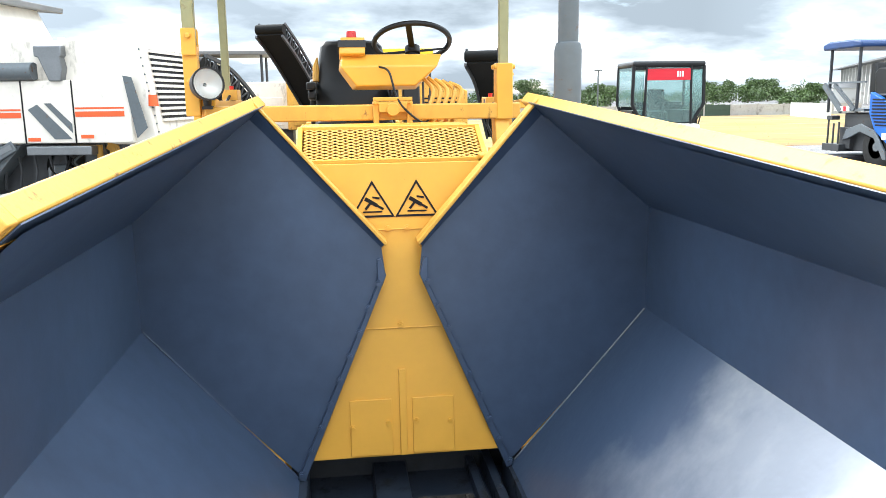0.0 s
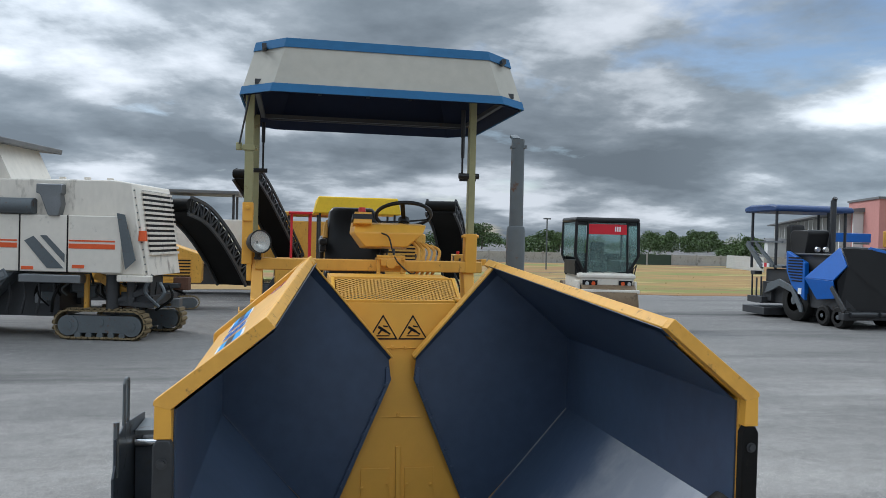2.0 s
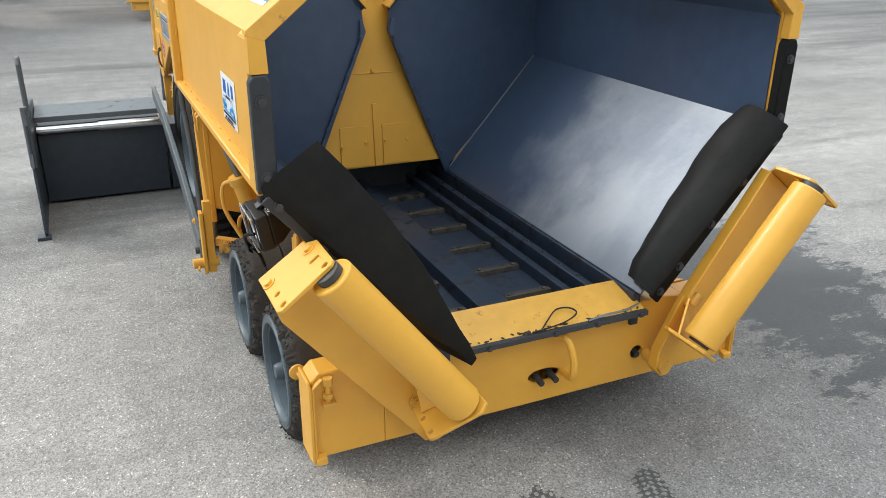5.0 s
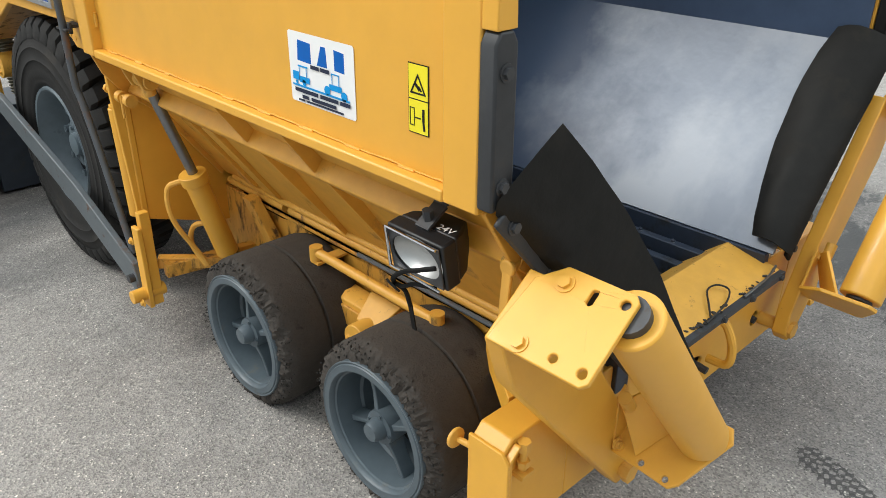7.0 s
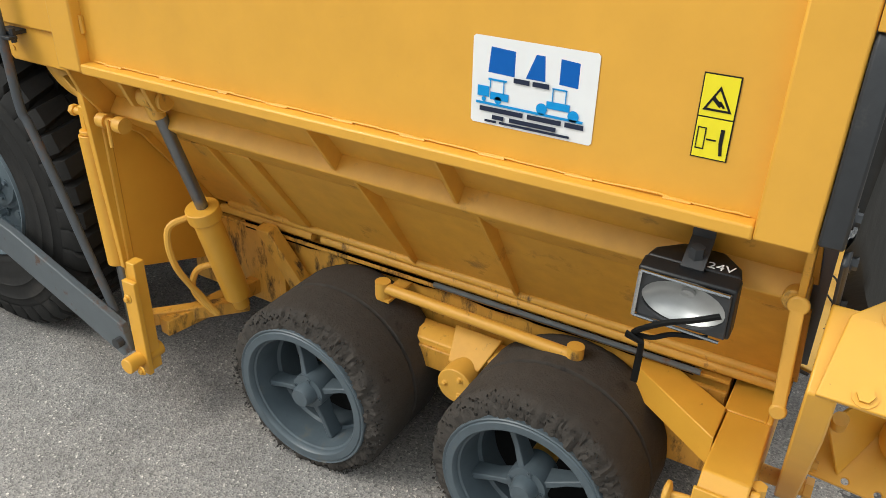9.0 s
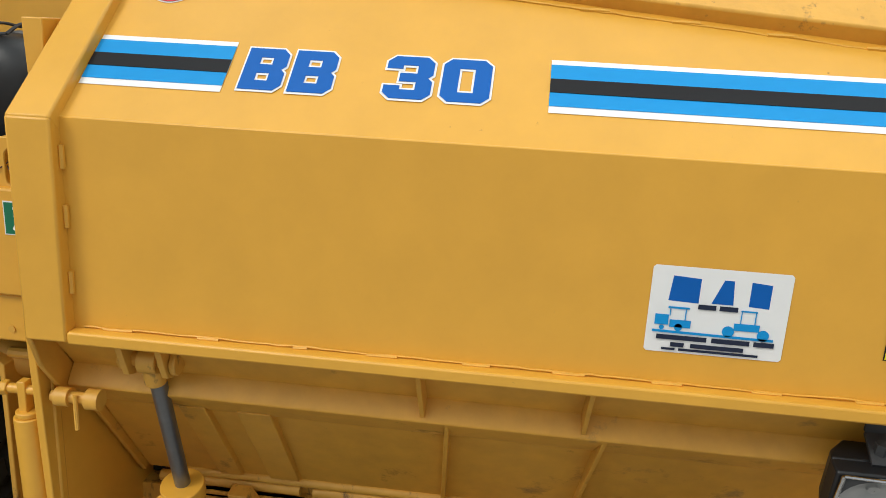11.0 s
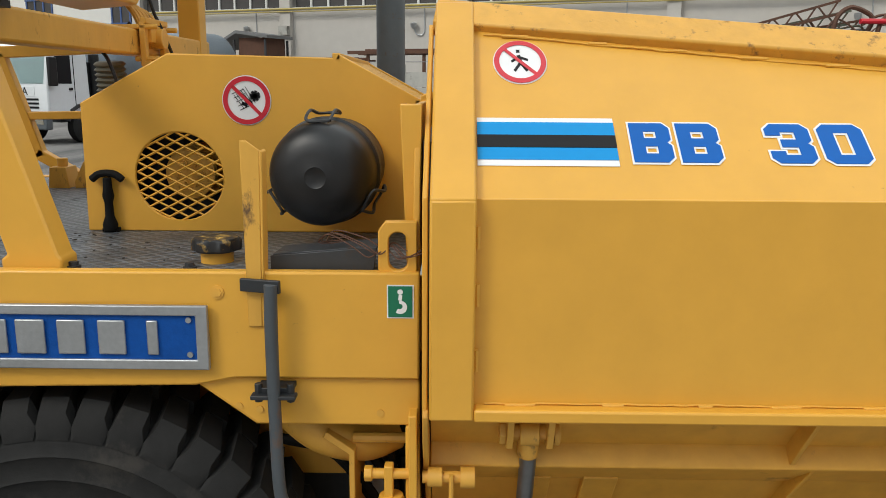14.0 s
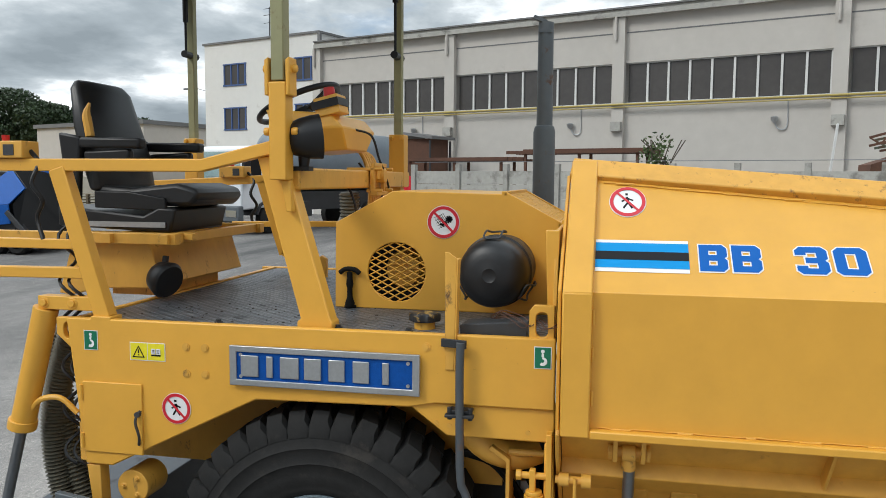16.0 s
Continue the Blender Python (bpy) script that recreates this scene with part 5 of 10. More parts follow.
# ---- chassis under the hopper ----
for s in (-1, 1):
    bm = new_bm()
    x0, x1 = sorted((X(s, 0.50), X(s, 0.575)))
    box(bm, x0, x1, 0.20, 2.3, 0.27, 0.598)
    rail = part("chassis_rail", bm, YELLOW_OILY, paver, "oil-stained yellow chassis rail", bevel=0.003)
    bm = new_bm()
    box(bm, *sorted((X(s, 0.50), X(s, 0.60))), 0.20, 2.1, 0.60, 0.612)
    part("rail_flange", bm, YELLOW_OILY, rail, bevel=0.002)
    bm = new_bm()
    box(bm, *sorted((X(s, 0.502), X(s, 0.56))), 0.20, 2.1, 0.614, 0.66)
    part("hinge_seat", bm, YELLOW_OILY, rail, bevel=0.002)
    bm = new_bm()
    box(bm, *sorted((X(s, 0.577), X(s, 0.60))), 1.80, 1.83, 0.27, 0.597)
    part("rail_rib", bm, YELLOW_OILY, rail, bevel=0.002)
    bm = new_bm()
    box(bm, *sorted((X(s, 0.60), X(s, 0.70))), 0.45, 1.62, 0.36, 0.44)
    for y in (0.635, 1.44):
        rod(bm, (X(s, 0.52), y, 0.292), (X(s, 0.86), y, 0.292), 0.04, n=14)
        box(bm, *sorted((X(s, 0.52), X(s, 0.62))), y - 0.05, y + 0.05, 0.25, 0.46)
    part("bogie_beam", bm, YELLOW_OILY, paver, bevel=0.004)
    bm = new_bm()
    rod(bm, (X(s, 0.56), 0.964, 0.395), (X(s, 0.78), 0.964, 0.395), 0.062, n=24)
    for q in range(3):
        a = q * math.tau / 3
        bolt(bm, (X(s, 0.78), 0.964 + 0.035 * math.cos(a), 0.395 + 0.035 * math.sin(a)), (s, 0, 0), 0.008)
    plate(bm, [(X(s, 0.72), 0.91, 0.43), (X(s, 0.72), 1.02, 0.43), (X(s, 0.62), 1.05, 0.50), (X(s, 0.62), 0.88, 0.50)], 0.012)
    part("bogie_pivot", bm, YELLOW_OLD, paver, bevel=0.004)
    bm = new_bm()
    rod(bm, (X(s, 0.70), 1.27, 0.612), (X(s, 0.70), 0.63, 0.60), 0.019, n=14)
    for y in (1.285, 0.615):
        rod(bm, (X(s, 0.70), y, 0.575), (X(s, 0.70), y, 0.635), 0.026, n=12)
    box(bm, *sorted((X(s, 0.57), X(s, 0.72))), 1.25, 1.30, 0.57, 0.58)
    box(bm, *sorted((X(s, 0.57), X(s, 0.72))), 0.59, 0.64, 0.56, 0.57)
    part("tie_rod", bm, YELLOW_OLD, paver)
    bm = new_bm()
    rod(bm, (X(s, 0.603), 0.28, 0.615), (X(s, 0.603), 1.15, 0.617), 0.009, n=8)
    part("pipe", bm, GREYPAINT, rail)
    bm = new_bm()
    prism(bm, [(X(s, u), z) for u, z in ((0.60, 0.40), (0.69, 0.40), (0.69, 0.46), (0.66, 0.475), (0.60, 0.475))], "y", 0.72, 1.23)
    part("axle_beam", bm, YELLOW_OLD, rail, bevel=0.004)
    bm = new_bm()
    prism(bm, [(X(s, 0.52), 0.445), (X(s, 0.635), 0.455), (X(s, 0.83), 0.185), (X(s, 0.69), 0.185)], "z", 0.50, 0.594)
    part("bumper_bracket", bm, YELLOW, bump_, bevel=0.003)
    bm = new_bm()
    plate(bm, [(X(s, 0.62), 0.20, 0.29), (X(s, 0.62), 0.50, 0.29), (X(s, 0.62), 0.36, 0.585), (X(s, 0.62), 0.20, 0.585)][::s], 0.016)
    part("gusset", bm, YELLOW_OILY, bump_, bevel=0.003)
    bm = new_bm()
    plate(bm, [(X(s, 0.56), 1.62, 0.34), (X(s, 0.56), 1.72, 0.34), (X(s, 0.62), 1.86, 0.66), (X(s, 0.62), 1.80, 0.66)], 0.05)
    beam(bm, (X(s, 0.56), 1.98, 0.33), (X(s, 0.98), 2.04, 0.34), 0.05, 0.06)
    beam(bm, (X(s, 0.98), 2.10, 0.36), (X(s, 0.70), 1.90, 0.34), 0.045, 0.05)
    part("cylinder_bracket", bm, YELLOW_OILY, paver, bevel=0.003)
    # broad plate behind the wing
    bm = new_bm()
    prism(bm, [(X(s, 1.035), 1.27), (X(s, 1.0), 0.55), (X(s, 0.62), 0.42), (X(s, 0.5), 0.42), (X(s, 0.5), 1.25)], "y", 2.17, 2.19)
    part("cross_plate", bm, YELLOW, paver, "yellow cross plate", bevel=0.003)
    # tow point, levelling cylinder and screed arm
    bm = new_bm()
    box(bm, *sorted((X(s, 1.0), X(s, 1.045))), 2.06, 2.10, 0.18, 0.62)
    box(bm, *sorted((X(s, 1.05), X(s, 1.07))), 2.045, 2.105, 0.18, 0.56)
    rod(bm, (X(s, 0.98), 2.085, 0.24), (X(s, 1.13), 2.085, 0.24), 0.03, n=12)
    for z in (0.22, 0.52):
        bolt(bm, (X(s, 1.10), 2.045, z), (s, 0, 0), 0.012)
    part("tow_point", bm, YELLOW, paver, "yellow tow point bracket", bevel=0.004)
    bm = new_bm()
    rod(bm, (X(s, 0.98), 2.225, 0.55), (X(s, 0.985), 2.235, 1.03), 0.036, n=22)
    rod(bm, (X(s, 0.985), 2.235, 1.03), (X(s, 0.985), 2.235, 1.045), 0.030, n=22)
    beam(bm, (X(s, 0.985), 2.24, 1.04), (X(s, 0.985), 2.24, 1.125), 0.03, 0.022, side=(1, 0, 0))
    rod(bm, (X(s, 0.985), 2.29, 1.10), (X(s, 0.985), 2.17, 1.10), 0.013, n=12)
    rod(bm, (X(s, 0.985), 2.30, 1.10), (X(s, 0.985), 2.28, 1.10), 0.02, n=6)
    lev = part("levelling_cylinder", bm, YELLOW, paver, "yellow levelling cylinder", bevel=0.003)
    bm = new_bm()
    rod(bm, (X(s, 1.0), 2.158, 1.10), (X(s, 1.0), 2.035, 1.10), 0.015, n=12)
    rod(bm, (X(s, 1.0), 2.066, 1.10), (X(s, 1.0), 2.032, 1.10), 0.026, n=16)
    rod(bm, (X(s, 1.0), 2.145, 1.10), (X(s, 1.0), 2.11, 1.10), 0.024, n=16)
    rod(bm, (X(s, 1.018), 2.088, 1.115), (X(s, 1.018), 2.088, 1.025), 0.006, n=8)
    part("locking_pin", bm, YELLOW_OLD, wing_l if s < 0 else wing_r, "yellow locking pin with a drop pin")
    bm = new_bm()
    rod(bm, (X(s, 0.975), 2.215, 0.30), (X(s, 0.975), 2.22, 0.56), 0.02, n=14)
    part("piston_rod", bm, STEEL, lev)
    bm = new_bm()
    prism(bm, [(2.12, 0.26), (2.17, 0.22), (2.75, 0.46), (3.6, 0.72), (4.15, 0.80), (4.15, 0.90), (3.55, 0.82), (2.70, 0.58), (2.15, 0.36)], "x", *sorted((X(s, 1.045), X(s, 1.075))))
    arm = part("screed_arm", bm, GREYPAINT, paver, "grey screed tow arm", bevel=0.004)
    bm = new_bm()
    rod(bm, (X(s, 1.07), 2.165, 0.29), (X(s, 1.10), 2.165, 0.29), 0.02, n=10)
    part("bolt", bm, DARKSTEEL, arm)

# ---- rear body ----
ARCH = [(4.13, 1.60), (2.165, 1.605), (2.165, 1.345), (2.60, 1.345), (2.70, 1.325), (3.31, 1.313), (3.94, 1.0), (4.06, 1.0)]
for s in (-1, 1):
    bm = new_bm()
    prism(bm, ARCH, "x", *sorted((X(s, 0.96), X(s, 0.995))))
    prism(bm, [(2.165, 1.345), (2.62, 1.345), (2.70, 1.325), (2.56, 1.222), (2.165, 1.222)], "x", *sorted((X(s, 0.955), X(s, 0.98))))
    prism(bm, [(2.165, 1.222), (2.20, 1.222), (2.20, 0.45), (2.165, 0.45)], "x", *sorted((X(s, 0.955), X(s, 0.985))))
    sp = part("side_panel", bm, YELLOW, paver, "yellow side panel with a cut wheel arch", bevel=0.006)
    bm = new_bm()
    for y, z in ((2.635, 1.555), (2.56, 1.555), (3.60, 1.505), (3.52, 1.505), (3.60, 1.40), (3.52, 1.40)):
        bolt(bm, (X(s, 0.995), y, z), (s, 0, 0), 0.011, 0.006)
    for y, z in ((2.60, 1.27), (2.55, 1.262), (2.26, 1.255)):
        rod(bm, (X(s, 0.981), y, z), (X(s, 0.983), y, z), 0.009, n=10)
    part("bolt", bm, YELLOW_OLD, sp)
    # arch lining
    bm = new_bm()
    prism(bm, [(2.66, 1.345), (3.31, 1.338), (3.94, 1.03), (3.94, 1.05), (3.31, 1.358), (2.66, 1.365)], "x", *sorted((X(s, 0.60), X(s, 0.955))))
    part("arch_lining", bm, YELLOW_OILY, sp)
    # lifting eye
    bm = new_bm()
    slot_ = []
    for k in range(13):
        a = math.pi * k / 12
        slot_.append((2.216 + 0.022 * math.cos(a), 1.675 + 0.022 * math.sin(a)))
    for k in range(13):
        a = math.pi + math.pi * k / 12
        slot_.append((2.216 + 0.022 * math.cos(a), 1.628 + 0.022 * math.sin(a)))
    holed(bm, [(2.172, 1.58), (2.262, 1.58), (2.262, 1.70), (2.245, 1.722), (2.172, 1.722)], [slot_], lambda p: (X(s, 0.955), *p), (s * 0.025, 0, 0))
    part("lifting_eye", bm, YELLOW, sp, bevel=0.003)
    bm = new_bm()
    slot_ = ring_pts(4.13, 1.548, 0.018, 0.034, n=20)
    holed(bm, [(4.06, 1.45), (4.10, 1.465), (4.178, 1.53), (4.178, 1.60), (4.06, 1.60)], [slot_], lambda p: (X(s, 0.962), *p), (s * 0.03, 0, 0))
    part("lifting_eye", bm, YELLOW, sp, bevel=0.003)
bm = new_bm()
box(bm, X(-1, 0.962), X(1, 0.962), 2.17, 4.08, 1.57, 1.592)
deck = part("deck", bm, CHEQUER, paver, "dark chequer plate deck")
bm = new_bm()
box(bm, X(-1, 0.96), X(1, 0.96), 4.08, 4.11, 1.0, 1.60)
box(bm, X(-1, 0.60), X(1, 0.60), 2.4, 4.08, 0.9, 1.56)
part("body_core", bm, YELLOW_OLD, paver)
# post beside the hopper and front end plate of the body
bm = new_bm()
prism(bm, [(2.165, 1.60), (2.20, 1.60), (2.215, 1.985), (2.165, 1.985)], "x", X(-1, 0.91), X(-1, 0.86))
prism(bm, [(X(-1, 0.96), 1.60), (X(-1, 0.96), 1.72), (X(-1, 0.88), 1.985), (X(-1, 0.40), 1.985), (X(-1, 0.40), 1.60)], "y", 2.166, 2.182)
prism(bm, [(X(1, 0.96), 1.60), (X(1, 0.96), 1.72), (X(1, 0.88), 1.985), (X(1, 0.38), 1.985), (X(1, 0.38), 1.60)], "y", 2.166, 2.182)
part("front_bulkhead", bm, YELLOW, paver, bevel=0.003)
# belly details in the gap before the wheel
bm = new_bm()
tube(bm, curve_pts([(-0.86, 2.56, 1.30), (-0.87, 2.50, 1.22), (-0.87, 2.42, 1.15), (-0.84, 2.32, 1.115), (-0.80, 2.24, 1.13)]), 0.055, 16)
part("duct", bm, YELLOW_OLD, paver)
bm = new_bm()
prism(bm, [(2.40, 1.18), (2.33, 1.13), (2.33, 0.5), (2.345, 0.5), (2.345, 1.12), (2.41, 1.165)], "x", X(-1, 0.93), X(-1, 0.70))
rod(bm, (-0.90, 2.34, 1.15), (-0.90, 2.20, 1.15), 0.014, n=10)
part("bracket", bm, YELLOW_OLD, paver, bevel=0.003)
bm = new_bm()
rnd = random.Random(8)
for k in range(6):
    a = rnd.uniform(-0.85, -0.68)
    tube(bm, curve_pts([(a, 2.55, 1.20 - 0.02 * k), (a + 0.02, 2.40, 1.19 - 0.03 * k), (a, 2.26, 1.10 - 0.05 * k), (a - 0.03, 2.22, 0.75)]), 0.011, 7)
part("hydraulic_hose", bm, RUBBER, paver)
bm = new_bm()
box(bm, -0.74, -0.66, 2.24, 2.31, 0.82, 0.98)
part("valve_block", bm, SILVER, paver, bevel=0.003)
bm = new_bm()
box(bm, -0.62, 0.62, 2.30, 2.36, 0.45, 1.5)
part("inner_wall", bm, DARKSTEEL, paver)

# ---- hood ----
HP = [(3.19, 1.592), (3.186, 1.972), (2.922, 2.115), (2.43, 2.105), (2.19, 1.975), (2.19, 1.592)]
HX0, HX1 = X(-1, 0.42), X(1, 0.40)
bm = new_bm()
holed(bm, HP, [ring_pts(2.905, 1.757, 0.131, n=40)], lambda p: (HX0, *p), (0.012, 0, 0))
hood = part("engine_hood", bm, YELLOW, paver, "yellow engine hood with a round fan grille", bevel=0.004)
bm = new_bm()
holed(bm, HP, [], lambda p: (HX1, *p), (-0.012, 0, 0))
plate(bm, [(HX0 + 0.012, 3.19, 1.592), (HX1 - 0.012, 3.19, 1.592), (HX1 - 0.012, 3.186, 1.972), (HX0 + 0.012, 3.186, 1.972)][::-1], 0.012)
plate(bm, [(HX0 + 0.012, 3.186, 1.972), (HX1 - 0.012, 3.186, 1.972), (HX1 - 0.012, 2.922, 2.115), (HX0 + 0.012, 2.922, 2.115)][::-1], 0.012)
plate(bm, [(HX0 + 0.012, 2.922, 2.115), (HX1 - 0.012, 2.922, 2.115), (HX1 - 0.012, 2.43, 2.105), (HX0 + 0.012, 2.43, 2.105)][::-1], 0.012)
part("hood_shell", bm, YELLOW, hood, bevel=0.003)


def expanded_mesh(bm, to3, x0, x1, y0, y1, pitch_x, pitch_y, r, inside=None):
    """Diamond mesh of thin strands, kept within the outline."""
    nx, ny = int((x1 - x0) / pitch_x) + 1, int((y1 - y0) / pitch_y) + 1
    for i in range(-1, nx + 1):
        for j in range(-1, ny + 1):
            for o, sx in ((0, 1), (0, -1)):
                a = (x0 + (i + 0.5) * pitch_x, y0 + j * pitch_y)
                b = (a[0] + sx * pitch_x / 2, a[1] + pitch_y / 2)
                c = (a[0], a[1] + pitch_y)
                for p, q in ((a, b), (b, c)):
                    mx, my = (p[0] + q[0]) / 2, (p[1] + q[1]) / 2
                    if not (x0 <= mx <= x1 and y0 <= my <= y1) or (inside and not inside(mx, my)):
                        continue
                    rod(bm, to3(p), to3(q), r, n=4)


bm = new_bm()
expanded_mesh(bm, lambda p: (HX0 + 0.006, p[0], p[1]), 2.77, 3.04, 1.62, 1.89, 0.058, 0.030, 0.0034, lambda a, b: (a - 2.905) ** 2 + (b - 1.757) ** 2 < 0.132 ** 2)
part("fan_grille", bm, YELLOW, hood, "yellow expanded metal grille")
bm = new_bm()
lathe(bm, [(0.0, 0.05), (0.005, 0.075), (0.03, 0.078), (0.035, 0.055), (0.06, 0.05), (0.06, 0.09), (0.10, 0.09)], (HX0 + 0.05, 2.89, 1.76), (1, 0, 0), 28)
for k in range(6):
    a = k * math.tau / 6
    bolt(bm, (HX0 + 0.05, 2.89 + 0.035 * math.cos(a), 1.76 + 0.035 * math.sin(a)), (-1, 0, 0), 0.007)
part("fan_pulley", bm, YELLOW_OLD, hood, "yellow engine pulley")
bm = new_bm()
box(bm, HX0 + 0.16, HX1 - 0.1, 2.3, 3.15, 1.60, 1.95)
part("engine_block", bm, DARKSTEEL, hood, "dark engine block", bevel=0.01)
bm = new_bm()
gr = lambda p: (p[0], 2.19 + 0.24 * p[1], 1.978 + 0.13 * p[1])
expanded_mesh(bm, gr, HX0 + 0.03, HX1 - 0.03, 0.06, 0.98, 0.045, 0.09, 0.0038)
part("top_grille", bm, YELLOW_OLD, hood, "yellow expanded metal grille")
bm = new_bm()
for a, b in (((HX0, 0.0), (HX1, 0.0)), ((HX0, 1.0), (HX1, 1.0)), ((HX0 + 0.012, 0.0), (HX0 + 0.012, 1.0)), ((HX1 - 0.012, 0.0), (HX1 - 0.012, 1.0))):
    beam(bm, gr(a), gr(b), 0.024, 0.02)
for x in (HX0 + 0.02, HX1 - 0.02):
    rod(bm, (x - 0.03, 2.17, 1.99), (x + 0.03, 2.17, 1.99), 0.016, n=12)
part("grille_frame", bm, YELLOW, hood, bevel=0.003)
bm = new_bm()
tube(bm, [(HX0 - 0.018, 3.115, z) for z in (1.595, 1.615, 1.64, 1.68, 1.70, 1.725, 1.755)], 0.014, 12, [0.020, 0.022, 0.013, 0.012, 0.017, 0.013, 0.012])
tube(bm, curve_pts([(HX0 - 0.018, 3.068, 1.748), (HX0 - 0.018, 3.09, 1.764), (HX0 - 0.018, 3.115, 1.768), (HX0 - 0.018, 3.14, 1.764), (HX0 - 0.018, 3.162, 1.748)]), 0.011, 10)
box(bm, HX0 - 0.022, HX0, 3.09, 3.14, 1.584, 1.604)
part("rubber_latch", bm, RUBBER, hood, "black rubber hood latch", bevel=0.003)

# air cleaner
bm = new_bm()
a0, a1 = Vector((-0.75, 2.445, 1.793)), Vector((-0.37, 2.425, 1.80))
ax = (a1 - a0).normalized()
L = (a1 - a0).length
lathe(bm, [(0.002, 0.001), (0.001, 0.026), (-0.0005, 0.028), (0.0005, 0.031), (0.004, 0.060), (0.010, 0.085), (0.021, 0.108), (0.038, 0.126), (0.060, 0.136), (0.09, 0.140), (0.145, 0.141), (0.15, 0.148), (0.17, 0.148), (0.175, 0.141)], a0, ax, 56)
clean = part("air_cleaner", bm, CANCAP, paver, "black plastic air cleaner canister", smooth=50)
bm = new_bm()
lathe(bm, [(0.173, 0.137), (0.205, 0.137), (0.208, 0.142), (0.22, 0.142), (0.223, 0.137), (L - 0.02, 0.135), (L, 0.12)], a0, ax, 48)
part("canister_body", bm, CANBODY, clean, "dark brown canister body", smooth=50)
bm = new_bm()
d, u, w = frame_of(ax)
for ang in (0.5, 2.6, 4.7):
    rr = u * math.cos(ang) + w * math.sin(ang)
    sd = u * -math.sin(ang) + w * math.cos(ang)
    c = a0 + d * 0.165 + rr * 0.154
    tube(bm, curve_pts([c - d * 0.10 - rr * 0.012 + sd * 0.03, c - d * 0.04 + rr * 0.012 + sd * 0.034, c + d * 0.05 + sd * 0.03, c + d * 0.08, c + d * 0.05 - sd * 0.03, c - d * 0.04 + rr * 0.012 - sd * 0.034, c - d * 0.10 - rr * 0.012 - sd * 0.03, c - d * 0.10 - rr * 0.012 + sd * 0.03]), 0.0045, 6)
part("wire_clip", bm, DARKSTEEL, clean)

# tank cap, black step plate, upright angle iron, bent pipe
bm = new_bm()
lathe(bm, [(0.0, 0.04), (0.03, 0.04), (0.03, 0.05)], (-0.84, 2.68, 1.592), (0, 0, 1), 24)
cap = part("filler_neck", bm, YELLOW, paver)
bm = new_bm()
rings = lathe(bm, [(0.028, 0.05), (0.032, 0.062), (0.055, 0.062), (0.062, 0.054), (0.064, 0.02)], (-0.84, 2.68, 1.592), (0, 0, 1), 30)
for ring in rings[1:3]:
    for i, v in enumerate(ring):
        if i % 5 < 2:
            v.co.x += (-0.84 - v.co.x) * 0.13
            v.co.y += (2.68 - v.co.y) * 0.13
part("filler_cap", bm, CAPWORN, cap, "black ribbed filler cap with worn yellow paint", bevel=0.002)
bm = new_bm()
plate(bm, [(-0.951, 2.515, 1.630), (-0.951, 2.267, 1.651), (-0.86, 2.264, 1.653), (-0.86, 2.506, 1.632)][::-1], 0.006)
plate(bm, [(-0.957, 2.518, 1.634), (-0.957, 2.267, 1.656), (-0.957, 2.275, 1.597), (-0.957, 2.518, 1.594)], 0.006)
for k in range(4):
    rod(bm, (-0.960, 2.30 + k * 0.062, 1.64 - k * 0.006), (-0.956, 2.30 + k * 0.062, 1.64 - k * 0.006), 0.005, n=8)
part("loose_plate", bm, DARKSTEEL, paver, "dark steel step plate", bevel=0.002)
# thin wire wound through the lifting eye, bolts and crumbs on the deck
bm = new_bm()
rnd = random.Random(31)
for k in range(4):
    o = Vector((rnd.uniform(-0.01, 0.01), rnd.uniform(-0.015, 0.015), rnd.uniform(-0.012, 0.012)))
    tube(bm, curve_pts([Vector(p) + o * rnd.uniform(0.4, 1.4) for p in ((-0.98, 2.16, 1.655), (-0.992, 2.20, 1.642), (-0.975, 2.235, 1.665), (-0.99, 2.265, 1.648), (-0.975, 2.31, 1.672), (-0.955, 2.37, 1.69), (-0.93, 2.40, 1.665), (-0.93, 2.355, 1.668))]), 0.0016, 5)
part("binding_wire", bm, RUST, paver, "thin wire wound through the eye")
for x, y in ((-0.93, 3.0), (-0.93, 2.72), (-0.93, 2.30), (-0.93, 3.5)):
    bm = new_bm()
    bolt(bm, (x, y, 1.596), (0, 0, 1), 0.011, 0.012)
    part("bolt", bm, DARKSTEEL, paver)
bm = new_bm()
for k in range(90):
    c = Vector((rnd.uniform(-0.92, -0.45), rnd.uniform(2.75, 4.0), 1.596))
    r_ = rnd.uniform(0.002, 0.005)
    m4 = Matrix.Translation(c) @ Matrix.Rotation(rnd.uniform(0, 3), 4, "Z") @ Matrix.Diagonal((r_ * 1.6, r_, r_ * 0.5, 1))
    bmesh.ops.create_icosphere(bm, subdivisions=1, radius=1.0, matrix=m4)
dc = part("asphalt_crumbs", bm, TYRE_DIRTY, deck, "crumbs of asphalt on the deck", smooth=20)
dc["kind"] = "stuff"
bm = new_bm()
prism(bm, [(2.531, 1.475), (2.563, 1.475), (2.567, 1.905), (2.552, 1.905), (2.523, 1.884)], "x", -1.012, -1.006)
prism(bm, [(2.525, 1.475), (2.531, 1.475), (2.523, 1.884), (2.517, 1.880)], "x", -1.012, -0.966)
part("angle_iron", bm, YELLOW_OLD, paver, "yellow upright angle iron", bevel=0.002)
bm = new_bm()
